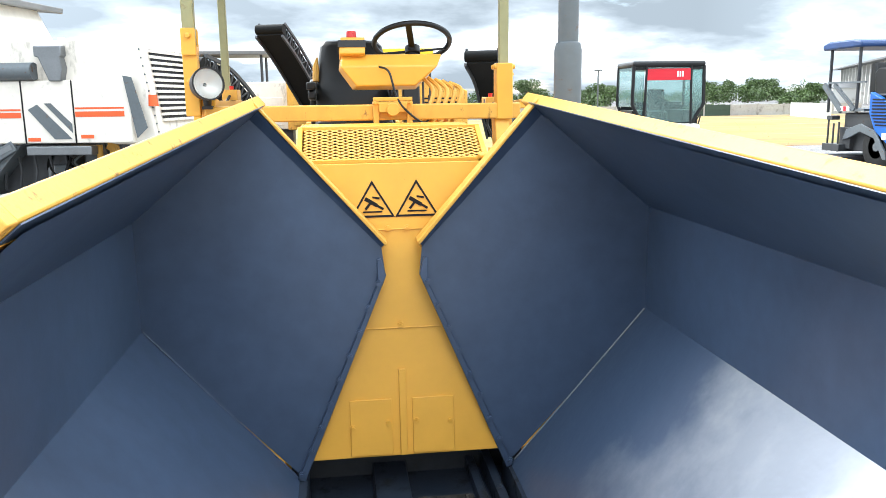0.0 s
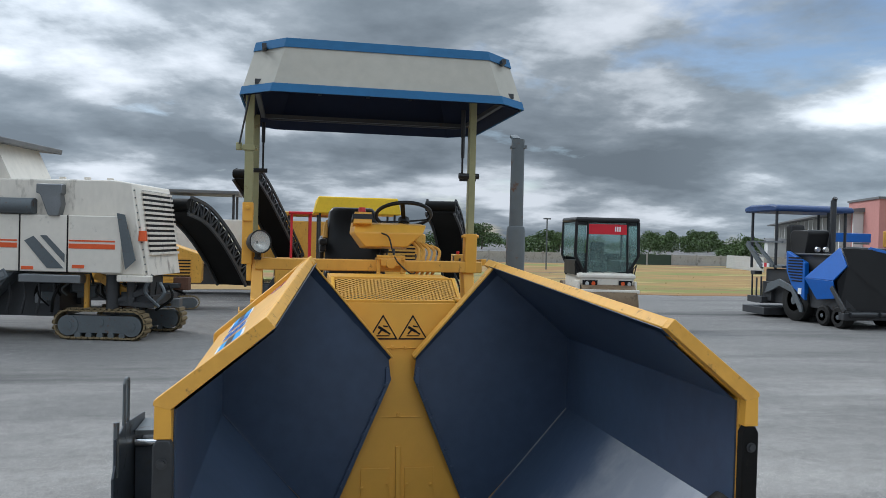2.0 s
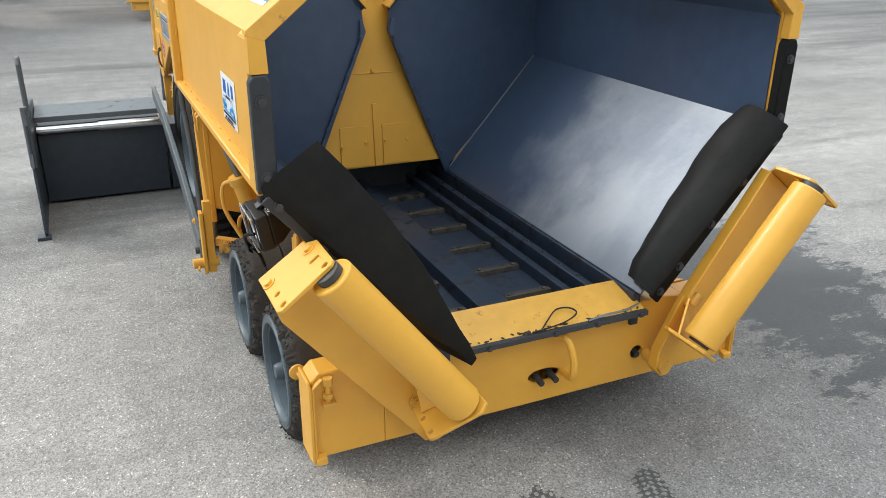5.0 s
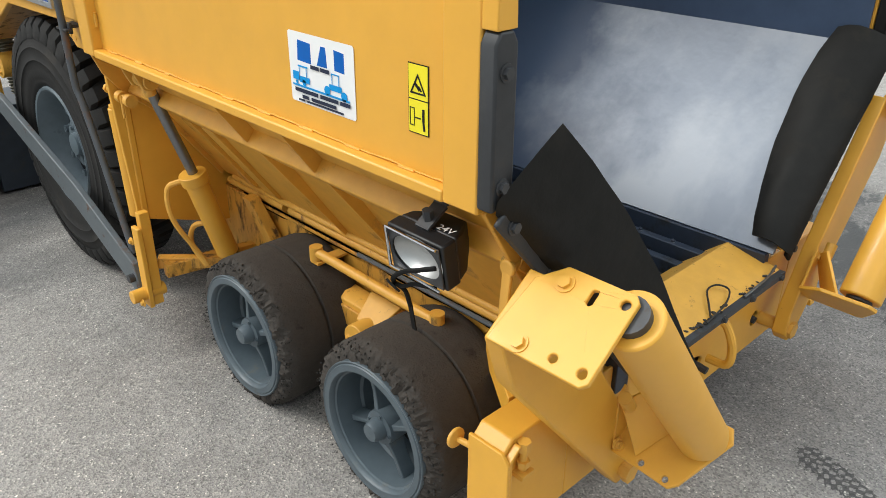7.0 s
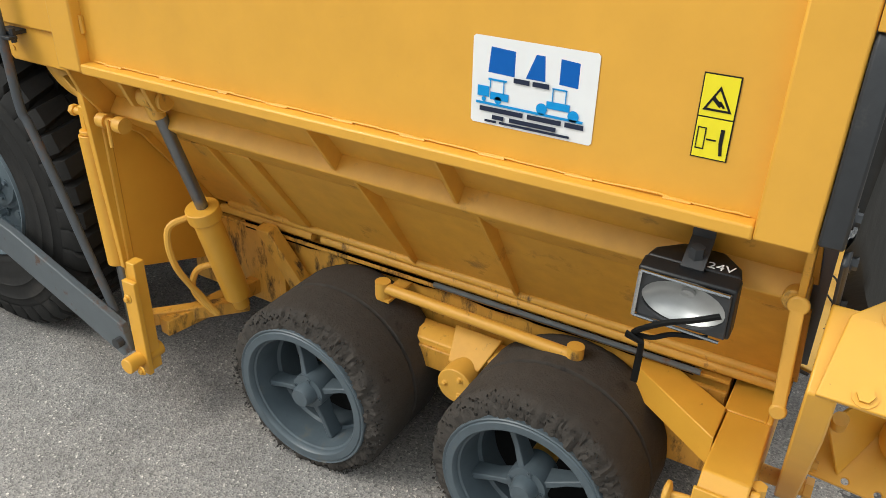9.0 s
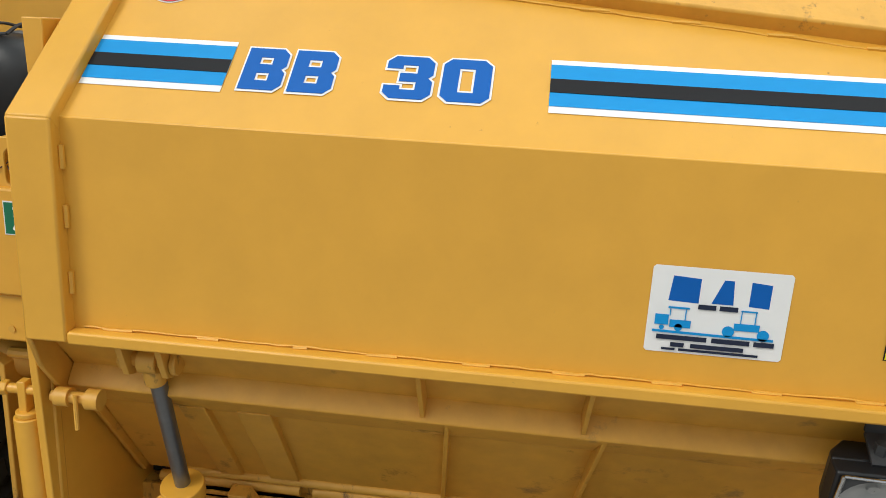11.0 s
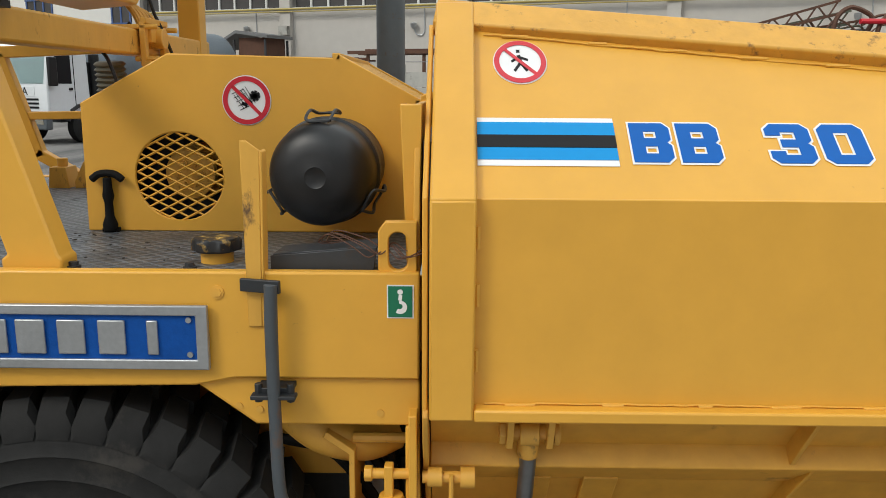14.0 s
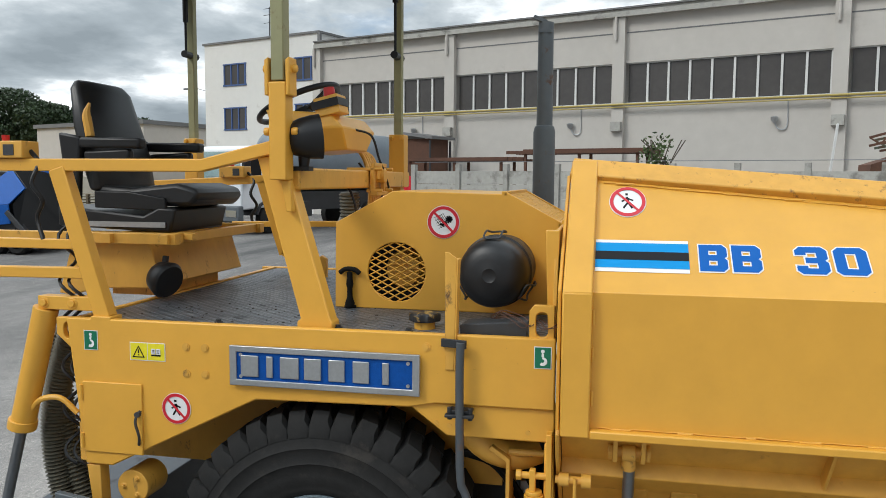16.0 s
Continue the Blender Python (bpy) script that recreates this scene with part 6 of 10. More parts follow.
tube(bm, curve_pts([(-1.05, 2.50, 1.585), (-1.05, 2.502, 1.45), (-1.05, 2.50, 1.25), (-1.05, 2.495, 1.08), (-1.045, 2.475, 1.02), (-1.04, 2.40, 0.82), (-1.04, 2.32, 0.60), (-1.04, 2.23, 0.37)]), 0.0155, 12)
pipe = part("drain_pipe", bm, PIPEPAINT, paver, "grey bent steel pipe with rust")
bm = new_bm()
box(bm, -1.06, -1.03, 2.45, 2.555, 1.312, 1.322)
box(bm, -1.04, -0.985, 2.46, 2.545, 1.322, 1.335)
for y in (2.465, 2.54):
    rod(bm, (-1.035, y, 1.30), (-1.035, y, 1.345), 0.010, n=6)
beam(bm, (-1.045, 2.48, 1.578), (-1.02, 2.575, 1.578), 0.03, 0.012, side=(0, 0, 1))
part("pipe_clamp", bm, BARPAINT, pipe, bevel=0.002)

# exhaust
bm = new_bm()
lathe(bm, [(1.6, 0.062), (2.44, 0.062), (2.47, 0.055), (2.475, 0.046), (3.05, 0.043), (3.05, 0.037)], (0.785, 2.365, 0), (0, 0, 1), 28)
ex = part("exhaust", bm, GREYPAINT, paver, "dark grey exhaust stack", smooth=40)
bm = new_bm()
beam(bm, (0.77, 2.36, 3.05), (0.77, 2.43, 3.08), 0.05, 0.02)
box(bm, 0.74, 0.835, 2.33, 2.40, 2.99, 3.01)
part("rain_flap", bm, GREYPAINT, ex)
# ---- front rail, posts and canopy ----
bm = new_bm()
beam(bm, (X(-1, 0.93), 3.19, 2.165), (X(1, 0.76), 3.19, 2.165), 0.085, 0.085, side=(0, 1, 0))
rail = part("front_rail", bm, YELLOW_OLD, paver, "worn yellow front cross rail", bevel=0.008)
bm = new_bm()
for s in (-1, 1):
    beam(bm, (0.045 + s * 0.09, 3.13, 2.10), (0.045 + s * 0.09, 3.13, 2.23), 0.03, 0.02, side=(1, 0, 0))
box(bm, -0.06, 0.15, 3.115, 3.135, 2.225, 2.245)
box(bm, -0.06, 0.15, 3.115, 3.26, 2.208, 2.222)
box(bm, -0.06, 0.15, 3.105, 3.14, 2.085, 2.105)
rod(bm, (0.045, 3.15, 2.18), (0.045, 3.09, 2.18), 0.035, n=18)
beam(bm, (-0.03, 3.12, 2.19), (0.12, 3.12, 2.19), 0.02, 0.05)
for x in (-0.05, 0.14):
    for z in (2.11, 2.215):
        rod(bm, (x, 3.08, z), (x, 3.16, z), 0.010, n=6)
part("sliding_clamp", bm, YELLOW_OLD, rail, "yellow sliding clamp", bevel=0.003)
GREENTUBE = material("faded_yellow_green_paint", (0.30, 0.29, 0.15), 0.5, vary=0.12, scale=5, bump=0.15, dirt=(0.18, 0.12, 0.05), dscale=8, damount=0.08)
# main left post: raked lower leg, upright socket and canopy tube
bm = new_bm()
prism(bm, [(3.155, 1.592), (3.01, 1.592), (3.01, 1.62), (3.02, 1.63), (3.205, 2.255), (3.31, 2.245), (3.14, 1.63), (3.155, 1.62)], "x", X(-1, 0.955), X(-1, 0.875))
legA = part("canopy_leg", bm, YELLOW, paver, "yellow raked canopy leg", bevel=0.006)
bm = new_bm()
box(bm, X(-1, 1.026), X(-1, 0.951), 3.163, 3.230, 2.16, 2.52)
for y in (3.155, 3.238):
    prism(bm, [(y - 0.008, 2.47), (y + 0.008, 2.47), (y + 0.008, 2.60), (y - 0.008, 2.61)], "x", X(-1, 1.026), X(-1, 0.951))
for y in (3.142, 3.251):
    for z in (2.34, 2.57):
        rod(bm, (X(-1, 0.988), y - 0.012, z), (X(-1, 0.988), y + 0.012, z), 0.016, n=8)
prism(bm, [(3.155, 2.04), (3.18, 2.04), (3.20, 2.16), (3.165, 2.16)], "x", X(-1, 0.99), X(-1, 0.955))
part("post_socket", bm, YELLOW, legA, bevel=0.005)
bm = new_bm()
beam(bm, (X(-1, 0.988), 3.197, 2.525), (X(-1, 0.988), 3.20, 3.45), 0.062, 0.05, side=(1, 0, 0))
postA = part("canopy_tube", bm, GREENTUBE, legA, "faded yellow-green canopy tube", bevel=0.004)
bm = new_bm()
beam(bm, (X(-1, 1.0), 4.60, 2.2), (X(-1, 1.0), 4.60, 3.45), 0.05, 0.05, side=(1, 0, 0))
postB = part("canopy_tube", bm, GREENTUBE, paver, "faded yellow-green canopy tube", bevel=0.004)
bm = new_bm()
rod(bm, (X(-1, 1.03), 4.57, 2.95), (X(-1, 0.90), 4.57, 2.95), 0.020, n=10)
rod(bm, (X(-1, 0.94), 4.56, 2.95), (X(-1, 0.94), 4.56, 3.38), 0.009, n=8)
rod(bm, (X(-1, 0.94), 4.56, 3.20), (X(-1, 0.94), 4.56, 3.38), 0.016, n=8)
part("gas_strut", bm, BLACK, postB, "black gas strut with clamp")
for x, y in ((0.66, 3.19), (0.975, 4.655)):
    bm = new_bm()
    beam(bm, (x, y, 2.37), (x, y, 3.45), 0.05, 0.045, side=(1, 0, 0))
    tubeR = part("canopy_tube", bm, GREENTUBE, paver, "faded grey-green canopy tube", bevel=0.004)
    bm = new_bm()
    box(bm, x - 0.045, x + 0.045, y - 0.045, y + 0.045, 1.59 if y > 4 else 2.12, 2.42)
    for k in (-1, 1):
        rod(bm, (x - 0.06, y + k * 0.03, 2.40), (x + 0.06, y + k * 0.03, 2.40), 0.014, n=8)
    part("post_socket", bm, YELLOW, tubeR, bevel=0.005)
    bm = new_bm()
    zc = 2.95 if y > 4 else 2.86
    rod(bm, (x - 0.10, y, zc), (x + 0.055, y, zc), 0.022, n=10)
    rod(bm, (x - 0.075, y, zc), (x - 0.075, y, 3.36), 0.008, n=8)
    rod(bm, (x - 0.075, y, 3.15), (x - 0.075, y, 3.36), 0.017, n=8)
    part("gas_strut", bm, BLACK, tubeR, "black gas strut with clamp")
bm = new_bm()
box(bm, X(-1, 1.032), X(-1, 0.944), 3.165, 3.235, 2.985, 3.025)
rod(bm, (X(-1, 1.065), 3.20, 3.005), (X(-1, 0.93), 3.20, 3.005), 0.016, n=12)
rod(bm, (X(-1, 1.062), 3.20, 2.985), (X(-1, 1.062), 3.20, 3.04), 0.022, n=12)
part("post_clamp", bm, GREENTUBE, postA, "olive painted clamp with knob", bevel=0.003)
bm = new_bm()
rod(bm, (X(-1, 1.058), 3.18, 3.03), (X(-1, 0.985), 3.17, 3.42), 0.007, n=8)
part("gas_strut", bm, DARKSTEEL, postA, "thin dark strut")
# yellow upright beside the rail at its right end, and its foot leg
bm = new_bm()
prism(bm, [(3.155, 1.592), (3.01, 1.592), (3.19, 2.20), (3.30, 2.20)], "x", X(1, 0.70), X(1, 0.62))
part("canopy_leg", bm, YELLOW, paver, "yellow raked canopy leg", bevel=0.006)

# canopy: canvas sides on a chamfered frame
def canopy():
    z0, z1, y0, y1, ch = 3.385, 3.755, 2.88, 4.92, 0.22
    xl, xr = -1.06, 1.025
    def loop(z, inset):
        a, b, c, d = xl + inset, xr - inset, y0 + inset, y1 - inset
        k = ch
        return [(a, c + k, z), (a + k, c, z), (b - k, c, z), (b, c + k, z), (b, d - k, z), (b - k, d, z), (a + k, d, z), (a, d - k, z)]
    def band(bm, za, zb, ia, ib, out):
        L0, L1 = loop(za, ia - out), loop(zb, ib - out)
        M0, M1 = loop(za, ia - out + 0.012), loop(zb, ib - out + 0.012)
        V = [[bm.verts.new(p) for p in q] for q in (L0, L1, M1, M0)]
        for a, b in zip(V, V[1:] + V[:1]):
            for i in range(8):
                bm.faces.new((a[i], a[(i + 1) % 8], b[(i + 1) % 8], b[i]))
    ins = lambda z: 0.10 * (z - z0) / (z1 - z0)
    bm = new_bm()
    band(bm, z0, z1, 0.0, 0.10, 0.0)
    cv = part("canopy", bm, CANVAS, paver, "beige canvas canopy with blue trim", smooth=20)
    bm = new_bm()
    band(bm, z0 - 0.015, z0 + 0.045, -0.002, ins(z0 + 0.045), 0.008)
    part("lower_trim", bm, BLUECLOTH, cv, "blue canvas trim")
    bm = new_bm()
    band(bm, z1 - 0.055, z1 + 0.012, ins(z1 - 0.055), 0.10, 0.008)
    part("upper_trim", bm, BLUECLOTH, cv, "blue canvas trim")
    bm = new_bm()
    bm.faces.new([bm.verts.new(p) for p in loop(z1, 0.10)])
    top = loop(z1, 0.10)
    part("roof_cloth", bm, CANVAS, cv, "beige canvas roof")
    bm = new_bm()
    a, b = loop(z0 - 0.018, 0.016), loop(z1 - 0.004, 0.118)
    A, B = [bm.verts.new(p) for p in a], [bm.verts.new(p) for p in b]
    for i in range(8):
        bm.faces.new((A[i], A[(i + 1) % 8], B[(i + 1) % 8], B[i]))
    part("inner_cloth", bm, NAVYCLOTH, cv, "dark blue lining")
    bm = new_bm()
    for x in (-0.9, -0.45, 0.0, 0.40, 0.84):
        beam(bm, (x, y0 + 0.1, z1 - 0.05), (x, y1 - 0.1, z1 - 0.05), 0.03, 0.03)
    for y in (y0 + 0.14, 3.2, 4.68, y1 - 0.14):
        beam(bm, (xl + 0.1, y, z0 + 0.07), (xr - 0.1, y, z0 + 0.07), 0.035, 0.035)
    for x in (xl + 0.10, xr - 0.10):
        beam(bm, (x, y0 + 0.25, z0 + 0.07), (x, y1 - 0.25, z0 + 0.07), 0.035, 0.035)
    part("canopy_frame", bm, DARKSTEEL, cv, "dark steel canopy frame")


canopy()

# round work lamp on the left post
def work_lamp(name, at, d, r, parent):
    bm = new_bm()
    lathe(bm, [(0.125, 0.012), (0.12, 0.035), (0.10, 0.06), (0.06, r * 0.9), (0.02, r * 0.99), (0.0, r), (-0.012, r * 1.03), (-0.012, r * 0.92)], at, d, 32, closed=False)
    lamp = part(name, bm, BLACK, parent, "black round work lamp", smooth=40)
    bm = new_bm()
    lathe(bm, [(-0.006, r * 0.93), (-0.016, r * 0.7), (-0.022, r * 0.3), (-0.023, 0.002)], at, d, 28)
    part("lens", bm, LENS, lamp, "clear lamp glass", smooth=60).visible_shadow = False
    bm = new_bm()
    lathe(bm, [(-0.003, r * 0.92), (0.02, r * 0.7), (0.04, r * 0.3), (0.045, 0.01)], at, d, 28, closed=False)
    part("reflector", bm, PEARL, lamp, smooth=60)
    return lamp


lamp = work_lamp("work_lamp", (-0.905, 3.09, 2.325), (-0.55, 1, -0.12), 0.084, paver)
bm = new_bm()
rod(bm, (-0.92, 3.135, 2.27), (-0.92, 3.14, 2.20), 0.026, 0.018, n=12)
box(bm, -0.945, -0.895, 3.11, 3.19, 2.195, 2.212)
part("lamp_bracket", bm, BLACK, lamp)

# black lamp under the seat
bm = new_bm()
lathe(bm, [(-0.05, 0.075), (-0.03, 0.088), (0.03, 0.07), (0.08, 0.02)], (-0.47, 4.02, 1.70), (0.3, 0.9, 0.3), 24)
rod(bm, (-0.46, 4.02, 1.72), (-0.44, 4.02, 1.80), 0.015, n=10)
part("deck_lamp", bm, BLACK, paver, "black deck lamp", smooth=50)

# ---- side rail and rear post ----
bm = new_bm()
prism(bm, [(4.9, 2.189), (3.54, 2.189), (3.20, 2.266), (3.20, 2.318), (3.53, 2.239), (4.9, 2.239)], "x", X(-1, 0.978), X(-1, 0.932))
beam(bm, (X(-1, 0.955), 4.9, 1.895), (X(-1, 0.955), 4.08, 1.895), 0.035, 0.04, side=(1, 0, 0))
beam(bm, (X(-1, 0.955), 4.9, 1.77), (X(-1, 0.955), 4.04, 1.78), 0.04, 0.045, side=(1, 0, 0))
hrail = part("side_rail", bm, YELLOW, paver, "yellow side handrail", bevel=0.004)
bm = new_bm()
beam(bm, (X(-1, 0.955), 3.975, 1.60), (X(-1, 0.955), 4.165, 2.20), 0.055, 0.07, side=(1, 0, 0))
beam(bm, (X(-1, 0.955), 3.93, 1.60), (X(-1, 0.955), 4.02, 1.60), 0.08, 0.02, side=(1, 0, 0))
part("rail_post", bm, YELLOW, hrail, bevel=0.004)
# far rail
bm = new_bm()
beam(bm, (0.80, 4.9, 2.12), (0.80, 3.30, 2.20), 0.045, 0.05, side=(1, 0, 0))
beam(bm, (0.80, 4.10, 2.15), (0.80, 3.955, 1.70), 0.045, 0.06, side=(1, 0, 0))
beam(bm, (0.80, 4.3, 1.88), (0.80, 3.22, 1.90), 0.035, 0.035, side=(1, 0, 0))
beam(bm, (0.80, 3.965, 1.72), (0.80, 3.76, 1.60), 0.045, 0.05, side=(1, 0, 0))
part("side_rail", bm, YELLOW, paver, "yellow side handrail", bevel=0.004)
bm = new_bm()
rnd = random.Random(2)
for base in (4.12, 4.16):
    pts = []
    for k in range(60):
        a = k * 0.6
        pts.append((X(-1, 0.93) + 0.03 * math.cos(a), base + 0.035 * math.sin(a) + 0.06 * (base - 4.12), 1.98 - k * 0.017))
    tube(bm, pts, 0.007, 6)
part("coiled_cable", bm, BLACK, hrail, "black coiled cables")

# control boxes resting on the rails
def control_box(x, y, z, long):
    bm = new_bm()
    box(bm, x - 0.05, x + 0.05, y - long / 2, y + long / 2, z, z + 0.07)
    cb = part("control_box", bm, YELLOW_OLD, paver, "scuffed yellow control box", bevel=0.005)
    bm = new_bm()
    rod(bm, (x, y + 0.02, z + 0.07), (x, y + 0.02, z + 0.095), 0.014, 0.016, n=12)
    part("stop_button", bm, REDPLASTIC, cb, "red push button")
    bm = new_bm()
    box(bm, x - 0.053, x - 0.05, y - long * 0.3, y - long * 0.05, z + 0.012, z + 0.055)
    part("marking_plate", bm, DARKSTEEL, cb)
    bm = new_bm()
    tube(bm, curve_pts([(x, y - long / 2, z + 0.03), (x - 0.02, y - long / 2 - 0.05, z - 0.02), (x - 0.05, y - long / 2 - 0.04, z - 0.10), (x - 0.03, y - long / 2 - 0.07, z - 0.17), (x, y - long / 2 - 0.02, z - 0.24), (x - 0.02, y - long / 2 - 0.06, z - 0.33)]), 0.009, 8)
    part("cable", bm, BLACK, cb)


control_box(-0.955, 4.40, 2.24, 0.19)
control_box(0.80, 4.28, 2.17, 0.17)

# ---- seat ----
def seat(x, y):
    """Operator's seat facing the front of the machine (-y)."""
    bm = new_bm()
    prism(bm, [(y + 0.40, 1.93), (y - 0.20, 1.905), (y - 0.23, 2.02), (y - 0.14, 2.025), (y - 0.06, 1.985), (y + 0.40, 2.03)], "x", x - 0.26, x + 0.26)
    base = part("seat", bm, BLACK, paver, "black vinyl operator seat with armrests", bevel=0.012)
    bm = new_bm()
    rings = []
    for t, zc, hw, th in ((0.0, 2.10, 0.25, 0.05), (0.3, 2.28, 0.25, 0.075), (0.6, 2.42, 0.24, 0.07), (0.9, 2.595, 0.215, 0.055), (1.0, 2.64, 0.18, 0.03)):
        yy = y + 0.20 + 0.13 * t
        rings.append([bm.verts.new(p) for p in ((x - hw, yy - th * 0.4, zc), (x - hw * 0.6, yy - th, zc), (x + hw * 0.6, yy - th, zc), (x + hw, yy - th * 0.4, zc), (x + hw, yy + th * 0.6, zc), (x - hw, yy + th * 0.6, zc))])
    bm.faces.new(rings[0][::-1]), bm.faces.new(rings[-1])
    for a, b in zip(rings, rings[1:]):
        for i in range(6):
            bm.faces.new((a[i], a[(i + 1) % 6], b[(i + 1) % 6], b[i]))
    back = part("backrest", bm, SEATVINYL, base, bevel=0.02, smooth=60)
    bm = new_bm()
    bm2 = [(y + 0.22, 2.13), (y + 0.02, 2.115), (y - 0.22, 2.14), (y - 0.32, 2.115), (y - 0.335, 2.075), (y - 0.29, 2.03), (y + 0.22, 2.035)]
    prism(bm, bm2, "x", x - 0.235, x + 0.235)
    part("cushion", bm, SEATVINYL, base, bevel=0.025, smooth=60)
    for k in (-1, 1):
        bm = new_bm()
        xx = x + k * 0.275
        beam(bm, (xx, y + 0.24, 2.33), (xx, y - 0.08, 2.325), 0.065, 0.05, side=(1, 0, 0))
        beam(bm, (xx, y + 0.22, 2.26), (xx, y - 0.02, 2.27), 0.05, 0.06, side=(1, 0, 0))
        prism(bm, [(y + 0.26, 2.05), (y + 0.32, 2.05), (y + 0.36, 2.38), (y + 0.24, 2.36)], "x", xx - 0.02, xx + 0.02)
        part("armrest", bm, BLACK, base, bevel=0.012)
        bm = new_bm()
        prism(bm, [(y + 0.2, 2.02), (y - 0.18, 2.01), (y - 0.17, 2.07), (y + 0.02, 2.10), (y + 0.2, 2.10)], "x", xx - 0.03 * k - 0.012, xx - 0.03 * k + 0.012)
        part("side_cover", bm, BLACK, base, bevel=0.006)
    bm = new_bm()
    box(bm, x - 0.268, x - 0.262, y - 0.18, y + 0.28, 1.93, 1.955)
    part("trim_strip", bm, SILVER, base)
    bm = new_bm()
    tube(bm, curve_pts([(x - 0.235, y + 0.225, 2.52), (x - 0.245, y + 0.235, 2.47), (x - 0.248, y + 0.225, 2.41), (x - 0.250, y + 0.215, 2.36)]), 0.02, 8, [0.006 + 0.016 * min(1.0, k / 8) for k in range(19)])
    part("foam_tear", bm, YELLOW_OLD, back, "torn cover showing yellow foam")


seat(-0.14, 4.22)
bm = new_bm()
for y in (3.97, 4.26):
    beam(bm, (-0.55, y, 1.885), (0.45, y, 1.885), 0.05, 0.045)
for x in (-0.50, 0.40):
    beam(bm, (x, 3.92, 1.885), (x, 4.9, 1.885), 0.05, 0.05)
beam(bm, (-0.38, 3.90, 1.89), (-0.38, 4.5, 1.89), 0.06, 0.03)
part("seat_slide", bm, YELLOW_OLD, paver, "yellow sliding seat frame", bevel=0.003)
bm = new_bm()
prism(bm, [(4.50, 1.86), (4.09, 1.86), (4.03, 1.665), (4.12, 1.645), (4.36, 1.64), (4.52, 1.60), (4.58, 1.61)], "x", -0.46, 0.36)
ped = part("seat_pedestal", bm, YELLOW_OLD, paver, "yellow seat pedestal", bevel=0.006)
bm = new_bm()
box(bm, -0.30, 0.25, 4.12, 4.4, 1.59, 1.66)
part("foot", bm, YELLOW_OLD, ped)
bm = new_bm()
prism(bm, [(3.60, 1.59), (3.60, 1.70), (3.63, 1.72), (3.66, 1.70), (3.70, 1.62), (3.70, 1.59)], "x", 0.57, 0.60)
prism(bm, [(3.72, 1.59), (3.73, 1.68), (3.80, 1.68), (3.81, 1.59)], "x", 0.56, 0.66)
rod(bm, (0.61, 3.765, 1.68), (0.61, 3.765, 1.715), 0.022, n=12)
part("pedal", bm, YELLOW_OLD, paver, "yellow pedal bracket", bevel=0.003)

# ---- console and steering wheel ----
bm = new_bm()
lo = [(-0.14, 3.29, 2.23), (0.18, 3.29, 2.23), (0.20, 3.50, 2.26), (-0.16, 3.50, 2.26)]
mid = [(-0.225, 3.26, 2.33), (0.30, 3.26, 2.33), (0.32, 3.60, 2.40), (-0.235, 3.60, 2.40)]
hi = [(-0.215, 3.31, 2.41), (0.335, 3.31, 2.41), (0.34, 3.62, 2.50), (-0.22, 3.62, 2.50)]
V = [[bm.verts.new(p) for p in q] for q in (lo, mid, hi)]
bm.faces.new(V[0][::-1]), bm.faces.new(V[2])
for a, b in zip(V, V[1:]):
    for i in range(4):
        bm.faces.new((a[i], a[(i + 1) % 4], b[(i + 1) % 4], b[i]))
tilt = Matrix.Translation((0, -0.03, 0.035)) @ Matrix.Translation((0, 3.45, 2.38)) @ Matrix.Rotation(radians(-13), 4, "X") @ Matrix.Translation((0, -3.45, -2.38))
bmesh.ops.transform(bm, matrix=tilt, verts=bm.verts)
cons = part("console", bm, YELLOW, paver, "yellow steering console", bevel=0.008)
bm = new_bm()
prism(bm, [(-0.23, 2.40), (-0.09, 2.40), (-0.09, 2.49), (-0.22, 2.49)], "y", 3.255, 3.375)
bmesh.ops.transform(bm, matrix=tilt, verts=bm.verts)
cbox = part("switch_box", bm, YELLOW, cons, "yellow switch box", bevel=0.004)
bm = new_bm()
box(bm, -0.235, -0.085, 3.25, 3.385, 2.435, 2.472)
bmesh.ops.transform(bm, matrix=tilt, verts=bm.verts)
part("panel_band", bm, BLACK, cbox)
bm = new_bm()
rod(bm, (-0.16, 3.31, 2.488), (-0.16, 3.305, 2.535), 0.03, 0.026, n=14)
bmesh.ops.transform(bm, matrix=tilt, verts=bm.verts)
part("stop_button", bm, REDPLASTIC, cbox, "red stop button")
# wheel, tilted towards the seat
c = Vector((0.20, 3.61, 2.56))
ax = Vector((0.0, 0.46, 1.0)).normalized()
d, u, w = frame_of(ax)
bm = new_bm()
N, M, R0, r0 = 48, 10, 0.222, 0.0155
ringv = []
for i in range(N):
    a = i * math.tau / N
    rad = u * math.cos(a) + w * math.sin(a)
    ringv.append([bm.verts.new(c + rad * (R0 + r0 * math.cos(j * math.tau / M)) + ax * r0 * math.sin(j * math.tau / M)) for j in range(M)])
for i in range(N):
    for j in range(M):
        bm.faces.new((ringv[i][j], ringv[(i + 1) % N][j], ringv[(i + 1) % N][(j + 1) % M], ringv[i][(j + 1) % M]))
sw = part("steering_wheel", bm, BLACK, paver, "black three-spoke steering wheel", smooth=80)
bm = new_bm()
for k in range(3):
    a = k * math.tau / 3 + 0.35
    rad = u * math.cos(a) + w * math.sin(a)
    beam(bm, c - ax * 0.05 + rad * 0.03, c + rad * 0.215, 0.035, 0.014)
rod(bm, c - ax * 0.075, c - ax * 0.03, 0.045, n=20)
part("spoke", bm, BLACK, sw, bevel=0.003)
bm = new_bm()
rod(bm, c - ax * 0.20, c - ax * 0.06, 0.032, n=16)
part("steering_column", bm, BLACK, sw)
